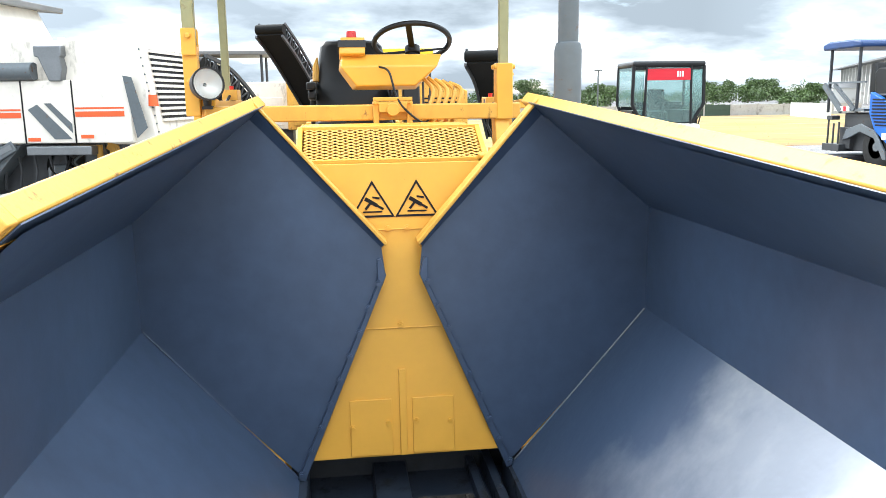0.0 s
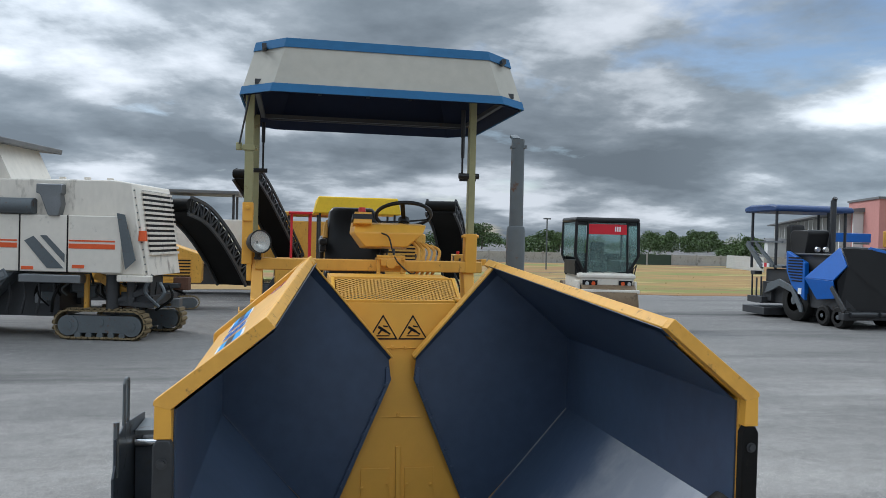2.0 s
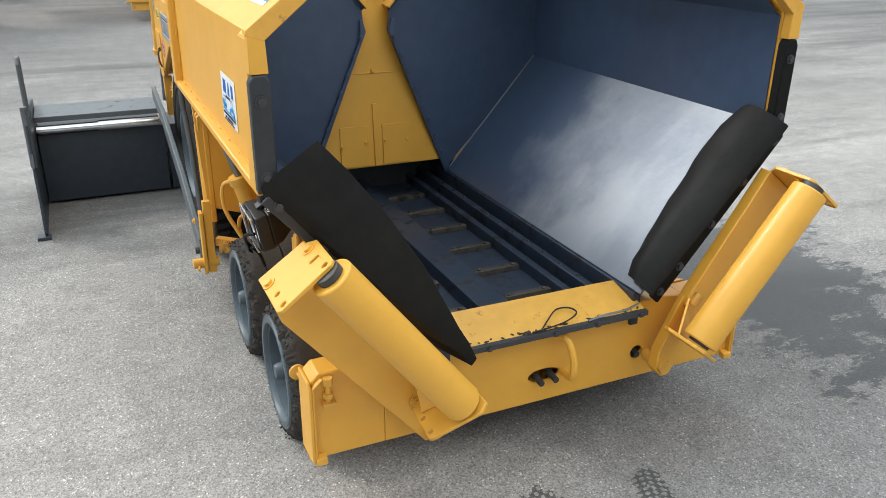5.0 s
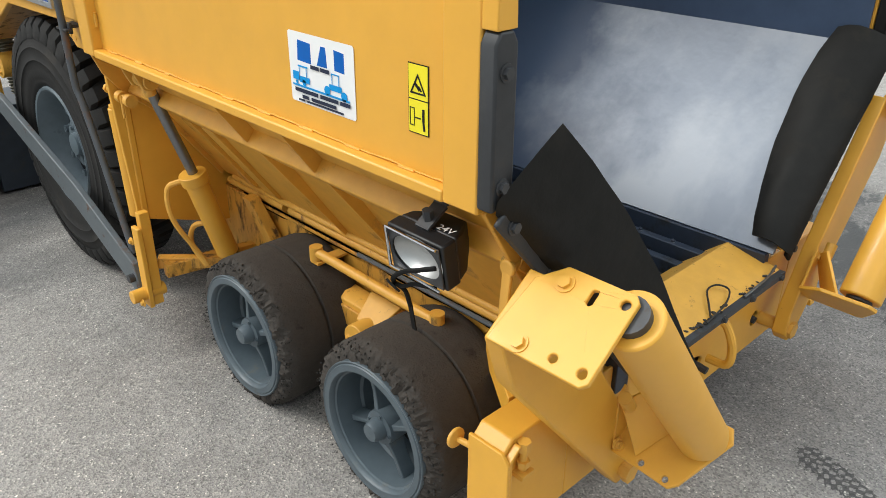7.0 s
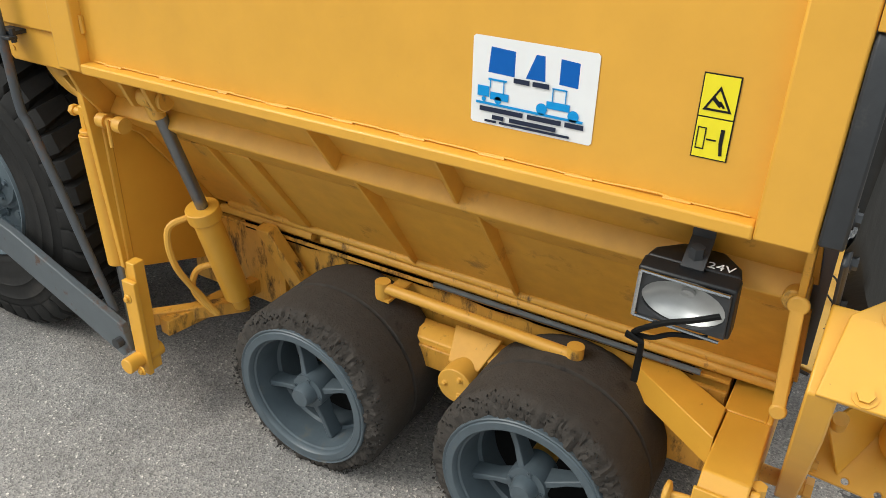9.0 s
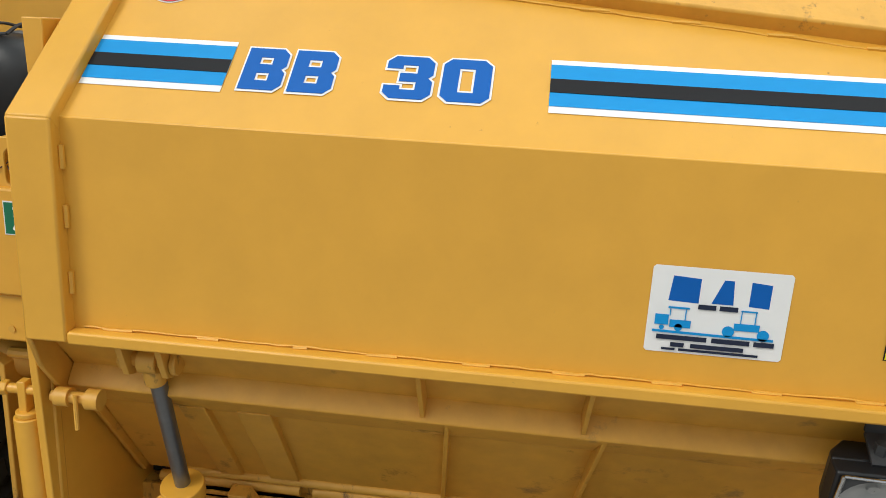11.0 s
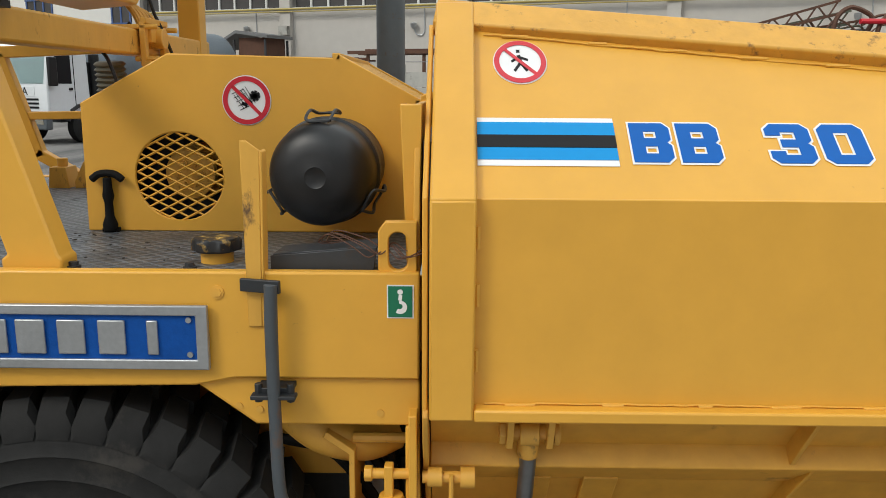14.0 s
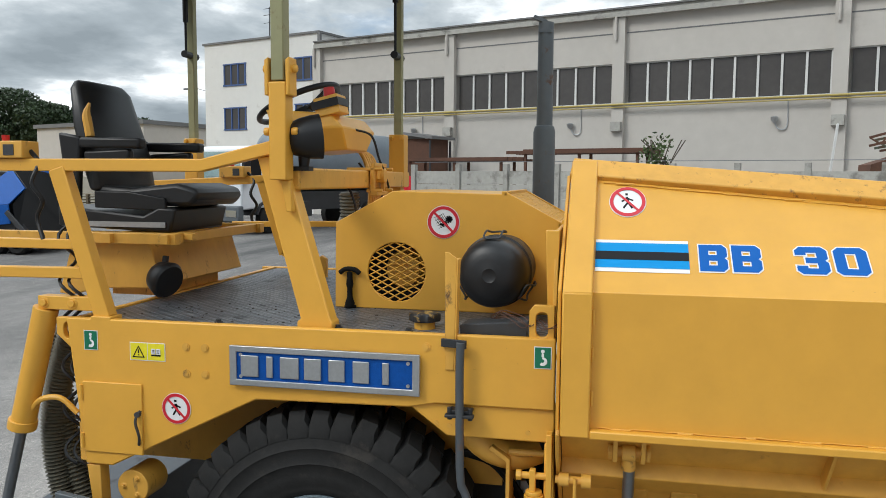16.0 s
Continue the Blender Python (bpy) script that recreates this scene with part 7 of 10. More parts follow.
bm = new_bm()
for k in range(5):
    x = 0.22 + 0.04 * k
    tube(bm, curve_pts([(x, 3.33, 2.36 - 0.01 * k), (x + 0.06, 3.28, 2.28), (x + 0.03, 3.24, 2.17), (x - 0.03, 3.22, 2.02), (x - 0.02, 3.25, 1.75)]), 0.012, 8)
part("hydraulic_hose", bm, YELLOW_OLD, cons, "yellow painted hoses")
bm = new_bm()
pts, rad = [], []
for k in range(60):
    pts.append((-0.05 + 0.02 * math.sin(k * 0.05), 3.25, 2.10 - k * 0.0085))
    rad.append(0.052 if k % 2 else 0.043)
tube(bm, pts, 0.05, 16, rad)
part("bellows", bm, HOSE, cons, "grey ribbed bellows", smooth=80)
bm = new_bm()
tube(bm, curve_pts([(-0.02, 3.235, 2.41), (0.03, 3.16, 2.38), (0.06, 3.13, 2.27), (0.10, 3.11, 2.19), (0.20, 3.12, 2.11), (0.25, 3.20, 2.14), (0.26, 3.30, 2.25)]), 0.006, 6)
tube(bm, curve_pts([(-0.20, 3.25, 2.158), (-0.20, 3.22, 2.141), (-0.20, 3.195, 2.11), (-0.20, 3.18, 2.075), (-0.20, 3.168, 2.03), (-0.18, 3.165, 1.92), (-0.14, 3.20, 1.76), (-0.12, 3.25, 1.64)]), 0.006, 6)
part("cable", bm, BLACK, cons)

# ---- rear left corner: screed lift cylinder, hatch, hoses ----
bm = new_bm()
rod(bm, (X(-1, 0.95), 4.385, 1.14), (X(-1, 0.95), 4.255, 1.63), 0.05, n=24)
beam(bm, (X(-1, 0.95), 4.27, 1.655), (X(-1, 0.95), 4.02, 1.655), 0.06, 0.055)
for y in (4.24, 4.11):
    bolt(bm, (X(-1, 0.98), y, 1.655), (-1, 0, 0), 0.016)
rod(bm, (X(-1, 0.95), 4.395, 1.11), (X(-1, 0.95), 4.385, 1.15), 0.058, n=20)
lift = part("screed_lift_cylinder", bm, YELLOW, paver, "yellow screed lift cylinder", bevel=0.003)
bm = new_bm()
rod(bm, (X(-1, 0.95), 4.50, 0.72), (X(-1, 0.95), 4.39, 1.12), 0.022, n=14)
part("piston_rod", bm, STEEL, lift)
bm = new_bm()
tube(bm, curve_pts([(X(-1, 0.96), 4.34, 1.19), (X(-1, 0.98), 4.27, 1.25), (X(-1, 0.98), 4.18, 1.26), (X(-1, 0.97), 4.11, 1.20)]), 0.012, 8)
part("hydraulic_hose", bm, YELLOW, lift)
bm = new_bm()
for q in range(2):
    pts, rad = [], []
    for k in range(96):
        t = k / 95
        pts.append((X(-1, 0.82) + 0.04 * q, 4.24 + 0.10 * math.sin(t * 2.6 + q), 1.50 - t * (0.75 + 0.1 * q)))
        rad.append(0.057 if k % 2 else 0.043)
    tube(bm, pts, 0.05, 18, rad)
part("ribbed_hose", bm, HOSE, paver, "brown ribbed hoses", smooth=25)
bm = new_bm()
box(bm, X(-1, 1.0) - 0.003, X(-1, 1.0) + 0.006, 3.795, 4.06, 1.055, 1.345)
hatch = part("hatch", bm, YELLOW, paver, "yellow hatch door", bevel=0.003)
bm = new_bm()
tube(bm, curve_pts([(X(-1, 1.006), 3.80, 1.24), (X(-1, 1.02), 3.815, 1.20), (X(-1, 1.02), 3.80, 1.14), (X(-1, 1.006), 3.81, 1.10)]), 0.006, 6)
rod(bm, (X(-1, 1.0), 3.81, 1.225), (X(-1, 1.018), 3.81, 1.225), 0.012, n=8)
part("latch", bm, DARKSTEEL, hatch)
bm = new_bm()
for z in (1.10, 1.30):
    rod(bm, (X(-1, 1.004), 4.065, z - 0.03), (X(-1, 1.004), 4.065, z + 0.03), 0.008, n=8)
part("hinge", bm, YELLOW, hatch)
bm = new_bm()
prism(bm, [(4.0, 0.995), (4.06, 0.995), (4.02, 0.70), (3.99, 0.70)], "x", X(-1, 0.99), X(-1, 0.93))
rod(bm, (X(-1, 0.95), 3.88, 0.90), (X(-1, 0.80), 3.88, 0.90), 0.07, n=20)
for k in range(3):
    bolt(bm, (X(-1, 0.95), 3.88 + 0.04 * math.cos(k * 2.1), 0.90 + 0.04 * math.sin(k * 2.1)), (-1, 0, 0), 0.009)
part("motor_housing", bm, YELLOW_OLD, paver, bevel=0.003)

# ---- screed ----
bm = new_bm()
for x0, x1 in ((-1.945, -1.02), (-1.0, 1.0), (1.02, 1.945)):
    box(bm, x0, x1, 4.30, 4.75, 0.02, 0.56)
scr = part("screed", bm, SCREEDPAINT, paver, "dark slate screed with extensions", bevel=0.006)
bm = new_bm()
for x0, x1 in ((-1.945, -1.0), (1.0, 1.945)):
    box(bm, x0, x1, 4.28, 4.75, 0.66, 0.70)
part("walkway", bm, GREYPAINT, scr, "grey walkway plate", bevel=0.003)
bm = new_bm()
for s in (-1, 1):
    rod(bm, (s * 1.94, 4.28, 0.60), (s * 1.05, 4.28, 0.60), 0.034, n=18)
    rod(bm, (s * 1.5, 4.28, 0.60), (s * 1.05, 4.28, 0.60), 0.042, n=18)
part("guide_tube", bm, CHROME, scr, "bright steel guide tube")
for s in (-1, 1):
    bm = new_bm()
    holed(bm, [(4.78, 0.01), (3.52, 0.01), (3.47, 0.06), (3.52, 0.25), (3.50, 0.52), (3.58, 0.60), (3.58, 0.80), (3.95, 0.84), (4.78, 0.75)], [], lambda p: (s * 1.95, *p), (s * 0.018, 0, 0))
    box(bm, *sorted((s * 1.93, s * 2.02)), 3.48, 3.56, 0.0, 0.025)
    ep = part("end_gate", bm, SCREEDPAINT, scr, "slate screed end gate", bevel=0.003)
    bm = new_bm()
    tube(bm, [(s * 1.96, 3.90, 0.72), (s * 1.96, 3.90, 1.16), (s * 1.96, 3.93, 1.19), (s * 1.96, 4.02, 1.19), (s * 1.96, 4.05, 1.16), (s * 1.96, 4.05, 0.72)], 0.014, 8)
    rod(bm, (s * 1.96, 3.62, 0.5), (s * 1.96, 3.62, 0.92), 0.022, n=10)
    part("grab_handle", bm, GREYPAINT, ep, "grey tubular handle")

# ---- headlamp under the wing ----
bm = new_bm()
bowl = []
for x, y0, y1, z0, z1 in ((-1.085, 0.198, 0.367, 1.016, 1.150), (-1.05, 0.205, 0.36, 1.024, 1.148), (-0.985, 0.245, 0.32, 1.055, 1.13)):
    bowl.append([bm.verts.new(p) for p in ((x, y0, z0), (x, y1, z0), (x, y1, z1), (x, y0, z1))])
bm.faces.new(bowl[0]), bm.faces.new(bowl[-1][::-1])
for p_, q_ in zip(bowl, bowl[1:]):
    for k in range(4):
        bm.faces.new((p_[k], p_[(k + 1) % 4], q_[(k + 1) % 4], q_[k]))
holed(bm, [(0.196, 1.012), (0.369, 1.012), (0.369, 1.15), (0.196, 1.15)], [ring_pts(0.2825, 1.081, 0.076, 0.061, n=28)], lambda p: (-1.084, *p), (-0.05, 0, 0))
hl = part("headlamp", bm, BLACK, paver, "black rectangular headlamp with a broken rim and hanging cable", bevel=0.006)
bm = new_bm()
holed(bm, [(0.203, 1.018), (0.362, 1.018), (0.362, 1.143), (0.203, 1.143)], [ring_pts(0.2825, 1.081, 0.0745, 0.0595, n=28)], lambda p: (-1.136, *p), (-0.006, 0, 0))
part("bezel", bm, DARKSTEEL, hl, "tarnished dark bezel", bevel=0.002)
bm = new_bm()
rings = lathe(bm, [(0.0, 0.0765), (0.015, 0.066), (0.03, 0.045), (0.04, 0.012), (0.03, 0.012), (0.028, 0.001)], (-1.13, 0.2825, 1.081), (1, 0, 0), 28, closed=False)
for ring in rings:
    for v in ring:
        v.co.z = 1.081 + (v.co.z - 1.081) * 0.80
part("reflector", bm, PEARL, hl, smooth=60)
bm = new_bm()
for p_ in (((0.205, 1.144), (0.36, 1.150)), ((0.36, 1.15), (0.367, 1.02)), ((0.367, 1.02), (0.21, 1.012))):
    rod(bm, (-1.147, *p_[0]), (-1.147, *p_[1]), 0.004, n=6)
part("rim_wire", bm, CHROME, hl)
bm = new_bm()
plate(bm, [(-1.105, 0.262, 1.158), (-1.105, 0.302, 1.158), (-1.03, 0.302, 1.19), (-1.03, 0.262, 1.19)][::-1], 0.008)
plate(bm, [(-1.03, 0.262, 1.19), (-1.03, 0.302, 1.19), (-1.02, 0.302, 1.29), (-1.02, 0.262, 1.29)][::-1], 0.008)
rod(bm, (-1.075, 0.282, 1.165), (-1.075, 0.282, 1.195), 0.014, n=6)
part("lamp_bracket", bm, DARKSTEEL, hl)
bm = new_bm()
tube(bm, curve_pts([(-1.145, 0.215, 1.085), (-1.165, 0.255, 1.07), (-1.17, 0.30, 1.045), (-1.165, 0.345, 1.0), (-1.15, 0.36, 0.965), (-1.13, 0.35, 0.93), (-1.12, 0.352, 0.87)]), 0.0065, 8)
beam(bm, (-1.12, 0.352, 0.872), (-1.115, 0.358, 0.775), 0.004, 0.014, side=(1, 0, 0))
tube(bm, curve_pts([(-1.15, 0.36, 0.965), (-1.155, 0.325, 0.975), (-1.15, 0.29, 0.998), (-1.14, 0.23, 1.01)]), 0.006, 8)
plate(bm, [(-1.165, 0.37, 0.985), (-1.165, 0.335, 0.965), (-1.15, 0.345, 0.945), (-1.15, 0.375, 0.955)], 0.006)
part("cable", bm, RUBBER, hl)
bm = new_bm()
tx = bpy.data.curves.new("chalk_mark", "FONT")
tx.body, tx.size, tx.extrude = "24V", 0.03, 0.0004
tob = bpy.data.objects.new("chalk_mark", tx)
bm.from_mesh(bpy.data.meshes.new_from_object(tob))
bpy.data.objects.remove(tob)
bmesh.ops.transform(bm, matrix=Matrix.Translation((-1.078, 0.262, 1.1512)) @ Matrix(((0, 1, 0, 0), (-1, 0, 0, 0), (0, 0, 1, 0), (0, 0, 0, 1))), verts=bm.verts)
part("chalk_mark", bm, STICKER, hl, "white hand-written mark")
for o in (hl, *hl.children):
    o.data.transform(Matrix.Translation((-1.10, 0.275, 1.11)) @ Matrix.Rotation(radians(-10), 4, "Y") @ Matrix.Diagonal((0.93, 1.14, 0.93, 1)) @ Matrix.Translation((1.13, -0.2825, -1.079)))
# flat link beside the arm
bm = new_bm()
beam(bm, (-1.0, 0.073, 1.115), (-1.04, 0.055, 0.885), 0.012, 0.028, side=(1, 0, 0))
rod(bm, (-1.007, 0.073, 1.12), (-0.993, 0.073, 1.12), 0.022, n=20)
rod(bm, (-1.047, 0.055, 0.885), (-1.033, 0.055, 0.885), 0.018, n=20)
rod(bm, (-0.99, 0.085, 1.12), (-0.90, 0.085, 1.12), 0.024, n=16)
part("hopper_lock", bm, YELLOW_OLD, paver, "yellow hopper locking link", bevel=0.004)
bm = new_bm()
tube(bm, [(-0.985, 0.17, 0.51), (-0.99, 0.24, 0.505)], 0.010, 8)
lathe(bm, [(0.0, 0.018), (0.006, 0.032), (0.016, 0.032), (0.02, 0.018)], (-0.99, 0.235, 0.505), (0, 1, 0), 20)
part("hand_wheel", bm, YELLOW_OLD, paver, bevel=0.002)
# ---- stickers, plates and lettering ----
def sheet(bm, pts, to3, lift, thick=0.0012):
    vs = [Vector(to3(p, lift)) for p in pts]
    plate(bm, vs, thick)


side = lambda x0: (lambda p, l: (x0 - l, p[0], p[1]))                # on an upright side, seen from -x
# the leaning top wall of the left wing
TOPN = Vector((-0.65, 0, 0.76)).normalized()


def lean(p, l):
    y, z = p
    k = (y - 0.03) / 2.1
    u1, z1 = 0.735 - 0.185 * k, 2.05 + 0.185 * k
    t = (z - 1.785) / (z1 - 1.785)
    v = Vector((XC - (1.072 + (u1 - 1.072) * t), y, z)) + TOPN * l
    return tuple(v)


def rect(y0, y1, z0, z1):
    return [(y0, z0), (y1, z0), (y1, z1), (y0, z1)]


def sticker(name, label, parent, to3, layers):
    """A flat sticker as a stack of thin coloured films."""
    base = None
    for i, (mat, polys) in enumerate(layers):
        bm = new_bm()
        for q in polys:
            if isinstance(q, tuple):
                holed(bm, q[0], [q[1]], lambda p: to3(p, 0.0012 + 0.0011 * i), Vector(to3((2, 1.5), 0.0008)) - Vector(to3((2, 1.5), 0)))
            else:
                sheet(bm, q, to3, 0.0012 + 0.0011 * i, 0.0008)
        if base is None:
            base = part(name, bm, mat, parent, label)
        else:
            part("print", bm, mat, base)
    return base


def stroke(p, q, w):
    d = Vector((q[0] - p[0], q[1] - p[1])).normalized() * w / 2
    n = Vector((-d.y, d.x))
    return [(p[0] + n.x, p[1] + n.y), (p[0] - n.x, p[1] - n.y), (q[0] - n.x, q[1] - n.y), (q[0] + n.x, q[1] + n.y)]


def ban_sign(name, label, parent, to3, y, z, ry, rz, marks):
    red = (ring_pts(y, z, ry * 0.96, rz * 0.96, 40), ring_pts(y, z, ry * 0.77, rz * 0.77, 40))
    sticker(name, label, parent, to3, [(STICKER, [ring_pts(y, z, ry, rz, 40)]), (S_BLACK, [stroke((y + a * ry, z + b * rz), (y + c * ry, z + d * rz), w * rz) for a, b, c, d, w in marks]),
                                       (S_RED, [red, stroke((y + 0.56 * ry, z + 0.56 * rz), (y - 0.56 * ry, z - 0.56 * rz), 0.14 * rz)])])


FIGURE = [(0.05, 0.30, -0.02, -0.05, 0.17), (-0.02, -0.05, -0.25, -0.42, 0.12), (-0.02, -0.05, 0.22, -0.42, 0.12), (0.05, 0.22, -0.30, 0.08, 0.10), (0.05, 0.2, 0.32, 0.0, 0.10), (0.06, 0.42, 0.06, 0.55, 0.16)]
GEARS = [(0.05 + 0.09 * k, 0.55 - 0.07 * k, -0.05 + 0.09 * k - 0.30, -0.1 - 0.05 * k, 0.025) for k in range(6)] + [(0.6 - 0.08 * k, 0.25 - 0.16 * k, 0.1 - 0.04 * k, 0.45 - 0.17 * k, 0.025) for k in range(5)]
GEARS += [(-0.34 + 0.22 * math.cos(a), 0.18 + 0.22 * math.sin(a), -0.34 - 0.22 * math.cos(a), 0.18 - 0.22 * math.sin(a), 0.12) for a in (0.2, 1.0, 1.8, 2.6)]
GEARS += [(0.05, 0.05, -0.2, -0.1, 0.16), (-0.02, -0.2, 0.2, -0.1, 0.14), (0.1, 0.2, 0.0, 0.0, 0.12)]
bodyside = side(X(-1, 0.995))
hoodside = side(HX0)
wingside = side(X(-1, 1.072))
ban_sign("ban_sign", "round red and white no entry sticker", wing_l, lean, 1.925, 2.086, 0.068, 0.055, FIGURE)
ban_sign("ban_sign", "round red and white guard sticker", hood, hoodside, 2.694, 1.982, 0.072, 0.072, GEARS)
ban_sign("ban_sign", "round red and white no entry sticker", paver, bodyside, 3.647, 1.257, 0.063, 0.063, FIGURE)

# lifting point stickers
for y1, z1 in ((2.241, 1.577), (4.05, 1.553)):
    y0, z0 = y1 - 0.056, z1 - 0.072
    c = (y0 + y1) / 2
    y0, z0 = y1 - 0.062, z1 - 0.08
    c = (y0 + y1) / 2
    hook = [ring_pts(c, z1 - 0.0165, 0.0065, n=16), stroke((c - 0.001, z1 - 0.0236), (c + 0.001, z1 - 0.0366), 0.0085)]
    outer = [(c - 0.016 * math.cos(math.radians(100 - 23 * k)), z1 - 0.053 + 0.016 * math.sin(math.radians(100 - 23 * k))) for k in range(11)]
    inner = [(c + 0.001 - 0.0065 * math.cos(math.radians(100 - 23 * k)), z1 - 0.051 + 0.0065 * math.sin(math.radians(100 - 23 * k))) for k in range(11)]
    for k in range(10):
        hook.append([outer[k], outer[k + 1], inner[k + 1], inner[k]])
    sticker("lifting_sticker", "green and white lifting point sticker", paver, bodyside, [(STICKER, [rect(y0, y1, z0, z1)]), (S_GREEN, [rect(y0 + 0.003, y1 - 0.003, z0 + 0.003, z1 - 0.003)]), (STICKER, hook)])

# yellow manual sticker
def tri_ring(c, z, h, w):
    return ([(c - h, z - h * 0.8), (c + h, z - h * 0.8), (c, z + h)], [(c - h + w * 1.7, z - h * 0.8 + w), (c + h - w * 1.7, z - h * 0.8 + w), (c, z + h - w * 2)])


sticker("manual_sticker", "yellow read-the-manual warning sticker", paver, bodyside, [(STICKER, [rect(3.69, 3.845, 1.442, 1.515)]), (S_YELLOW, [rect(3.693, 3.766, 1.445, 1.512), rect(3.769, 3.842, 1.445, 1.512)]),
        (S_BLACK, [tri_ring(3.806, 1.476, 0.027, 0.004), stroke((3.806, 1.487), (3.806, 1.472), 0.005), stroke((3.806, 1.467), (3.806, 1.463), 0.005), stroke((3.75, 1.465), (3.71, 1.465), 0.006)]), (STICKER, [rect(3.710, 3.7285, 1.47, 1.492), rect(3.7315, 3.75, 1.47, 1.492)]),
        (S_BLACK, [stroke((3.7455, z), (3.735, z), 0.002) for z in (1.476, 1.481, 1.486)] + [stroke((3.725, z), (3.714, z), 0.002) for z in (1.476, 1.481, 1.486)])])
# danger sticker on the wing
sticker("danger_sticker", "yellow crushing danger sticker", wing_l, wingside, [(S_BLACK, [rect(0.252, 0.319, 1.414, 1.574)]), (S_YELLOW, [rect(0.2545, 0.3165, 1.4165, 1.492), rect(0.2545, 0.3165, 1.495, 1.5715)]),
        (S_BLACK, [tri_ring(0.2855, 1.527, 0.026, 0.004), stroke((0.295, 1.53), (0.28, 1.516), 0.007), stroke((0.283, 1.525), (0.274, 1.514), 0.004), stroke((0.268, 1.475), (0.268, 1.445), 0.007), stroke((0.268, 1.445), (0.265, 1.425), 0.006),
                   stroke((0.295, 1.452), (0.277, 1.452), 0.003), (rect(0.297, 0.313, 1.432, 1.474), rect(0.299, 0.311, 1.434, 1.472))])])
# trader's sticker: name and address as plain shapes
mk = [[(0.750, 1.502), (0.690, 1.500), (0.690, 1.552), (0.745, 1.555)], [(0.665, 1.502), (0.622, 1.502), (0.626, 1.553), (0.645, 1.553)], [(0.592, 1.502), (0.552, 1.500), (0.552, 1.550), (0.592, 1.553)]]
# paver and roller drawn in light blue
mk2 = [rect(0.745, 0.772, 1.45, 1.472), rect(0.70, 0.742, 1.446, 1.462), stroke((0.748, 1.488), (0.706, 1.488), 0.004), stroke((0.743, 1.47), (0.743, 1.487), 0.002), stroke((0.712, 1.46), (0.712, 1.487), 0.002), ring_pts(0.724, 1.446, 0.008, n=14), ring_pts(0.757, 1.444, 0.005, n=12),
       ring_pts(0.625, 1.446, 0.012, n=16), ring_pts(0.556, 1.443, 0.012, n=16), rect(0.565, 0.615, 1.45, 1.465), stroke((0.603, 1.465), (0.603, 1.492), 0.002), stroke((0.575, 1.465), (0.575, 1.492), 0.002), stroke((0.605, 1.492), (0.573, 1.492), 0.003), stroke((0.775, 1.436), (0.535, 1.434), 0.005)]
mk3 = []
for z, h, ends in ((1.424, 0.010, ((0.765, 0.665), (0.655, 0.580), (0.572, 0.532))), (1.4085, 0.009, ((0.735, 0.708), (0.695, 0.590))), (1.3985, 0.005, ((0.752, 0.725), (0.718, 0.560))), (1.494, 0.010, ((0.69, 0.655), (0.648, 0.612)))):
    mk3 += [stroke((a, z), (b, z), h) for a, b in ends]
sticker("trader_sticker", "white trader sticker with blue marks and dark bars", wing_l, wingside, [(STICKER, [[(0.518, 1.390), (0.782, 1.390), (0.787, 1.395), (0.787, 1.570), (0.782, 1.575), (0.518, 1.575), (0.513, 1.570), (0.513, 1.395)]]), (S_BLUE, mk), (S_LBLUE, mk2), (NAVYCLOTH, mk3)])

# stripes and lettering on the leaning wall
for y0, y1 in ((1.718, 2.036), (0.33, 1.022)):
    bands = [(STICKER, 1.852, 1.953), (S_LBLUE, 1.864, 1.943), (S_BLACK, 1.889, 1.915)]
    layers = []
    for mat, a, b in bands:
        layers.append((mat, [[(y0, a), (y1, a), (y1, b), (y0, b)]]))
    sticker("stripe", "white, light blue and black stripe", wing_l, lean, layers)


GLYPHS = {
    "B": ([(0, 0), (0.84, 0), (1, 0.13), (1, 0.42), (0.9, 0.5), (1, 0.58), (1, 0.87), (0.84, 1), (0, 1)], [[(0.34, 0.22), (0.64, 0.22), (0.64, 0.4), (0.34, 0.4)], [(0.34, 0.61), (0.64, 0.61), (0.64, 0.78), (0.34, 0.78)]]),
    "3": ([(0, 0.13), (0.16, 0), (0.84, 0), (1, 0.13), (1, 0.42), (0.9, 0.5), (1, 0.58), (1, 0.87), (0.84, 1), (0.16, 1), (0, 0.87), (0, 0.7), (0.34, 0.7), (0.34, 0.79), (0.66, 0.79), (0.66, 0.6), (0.3, 0.6), (0.3, 0.4), (0.66, 0.4), (0.66, 0.21), (0.34, 0.21), (0.34, 0.3), (0, 0.3)], []),
    "0": ([(0, 0.13), (0.16, 0), (0.84, 0), (1, 0.13), (1, 0.87), (0.84, 1), (0.16, 1), (0, 0.87)], [[(0.34, 0.22), (0.66, 0.22), (0.66, 0.78), (0.34, 0.78)]]),
}


def grown(loop, dx, dy):
    """Moves each corner of a closed loop outwards."""
    n, out = len(loop), []
    area = sum(loop[i][0] * loop[(i + 1) % n][1] - loop[(i + 1) % n][0] * loop[i][1] for i in range(n))
    for i in range(n):
        a, b, c = Vector(loop[i - 1]), Vector(loop[i]), Vector(loop[(i + 1) % n])
        e0, e1 = (b - a).normalized(), (c - b).normalized()
        nn = Vector((e0.y, -e0.x)) + Vector((e1.y, -e1.x))
        nn = nn / max(0.4, nn.dot(Vector((e1.y, -e1.x)))) * (1 if area > 0 else -1)
        out.append((b.x + nn.x * dx, b.y + nn.y * dy))
    return out


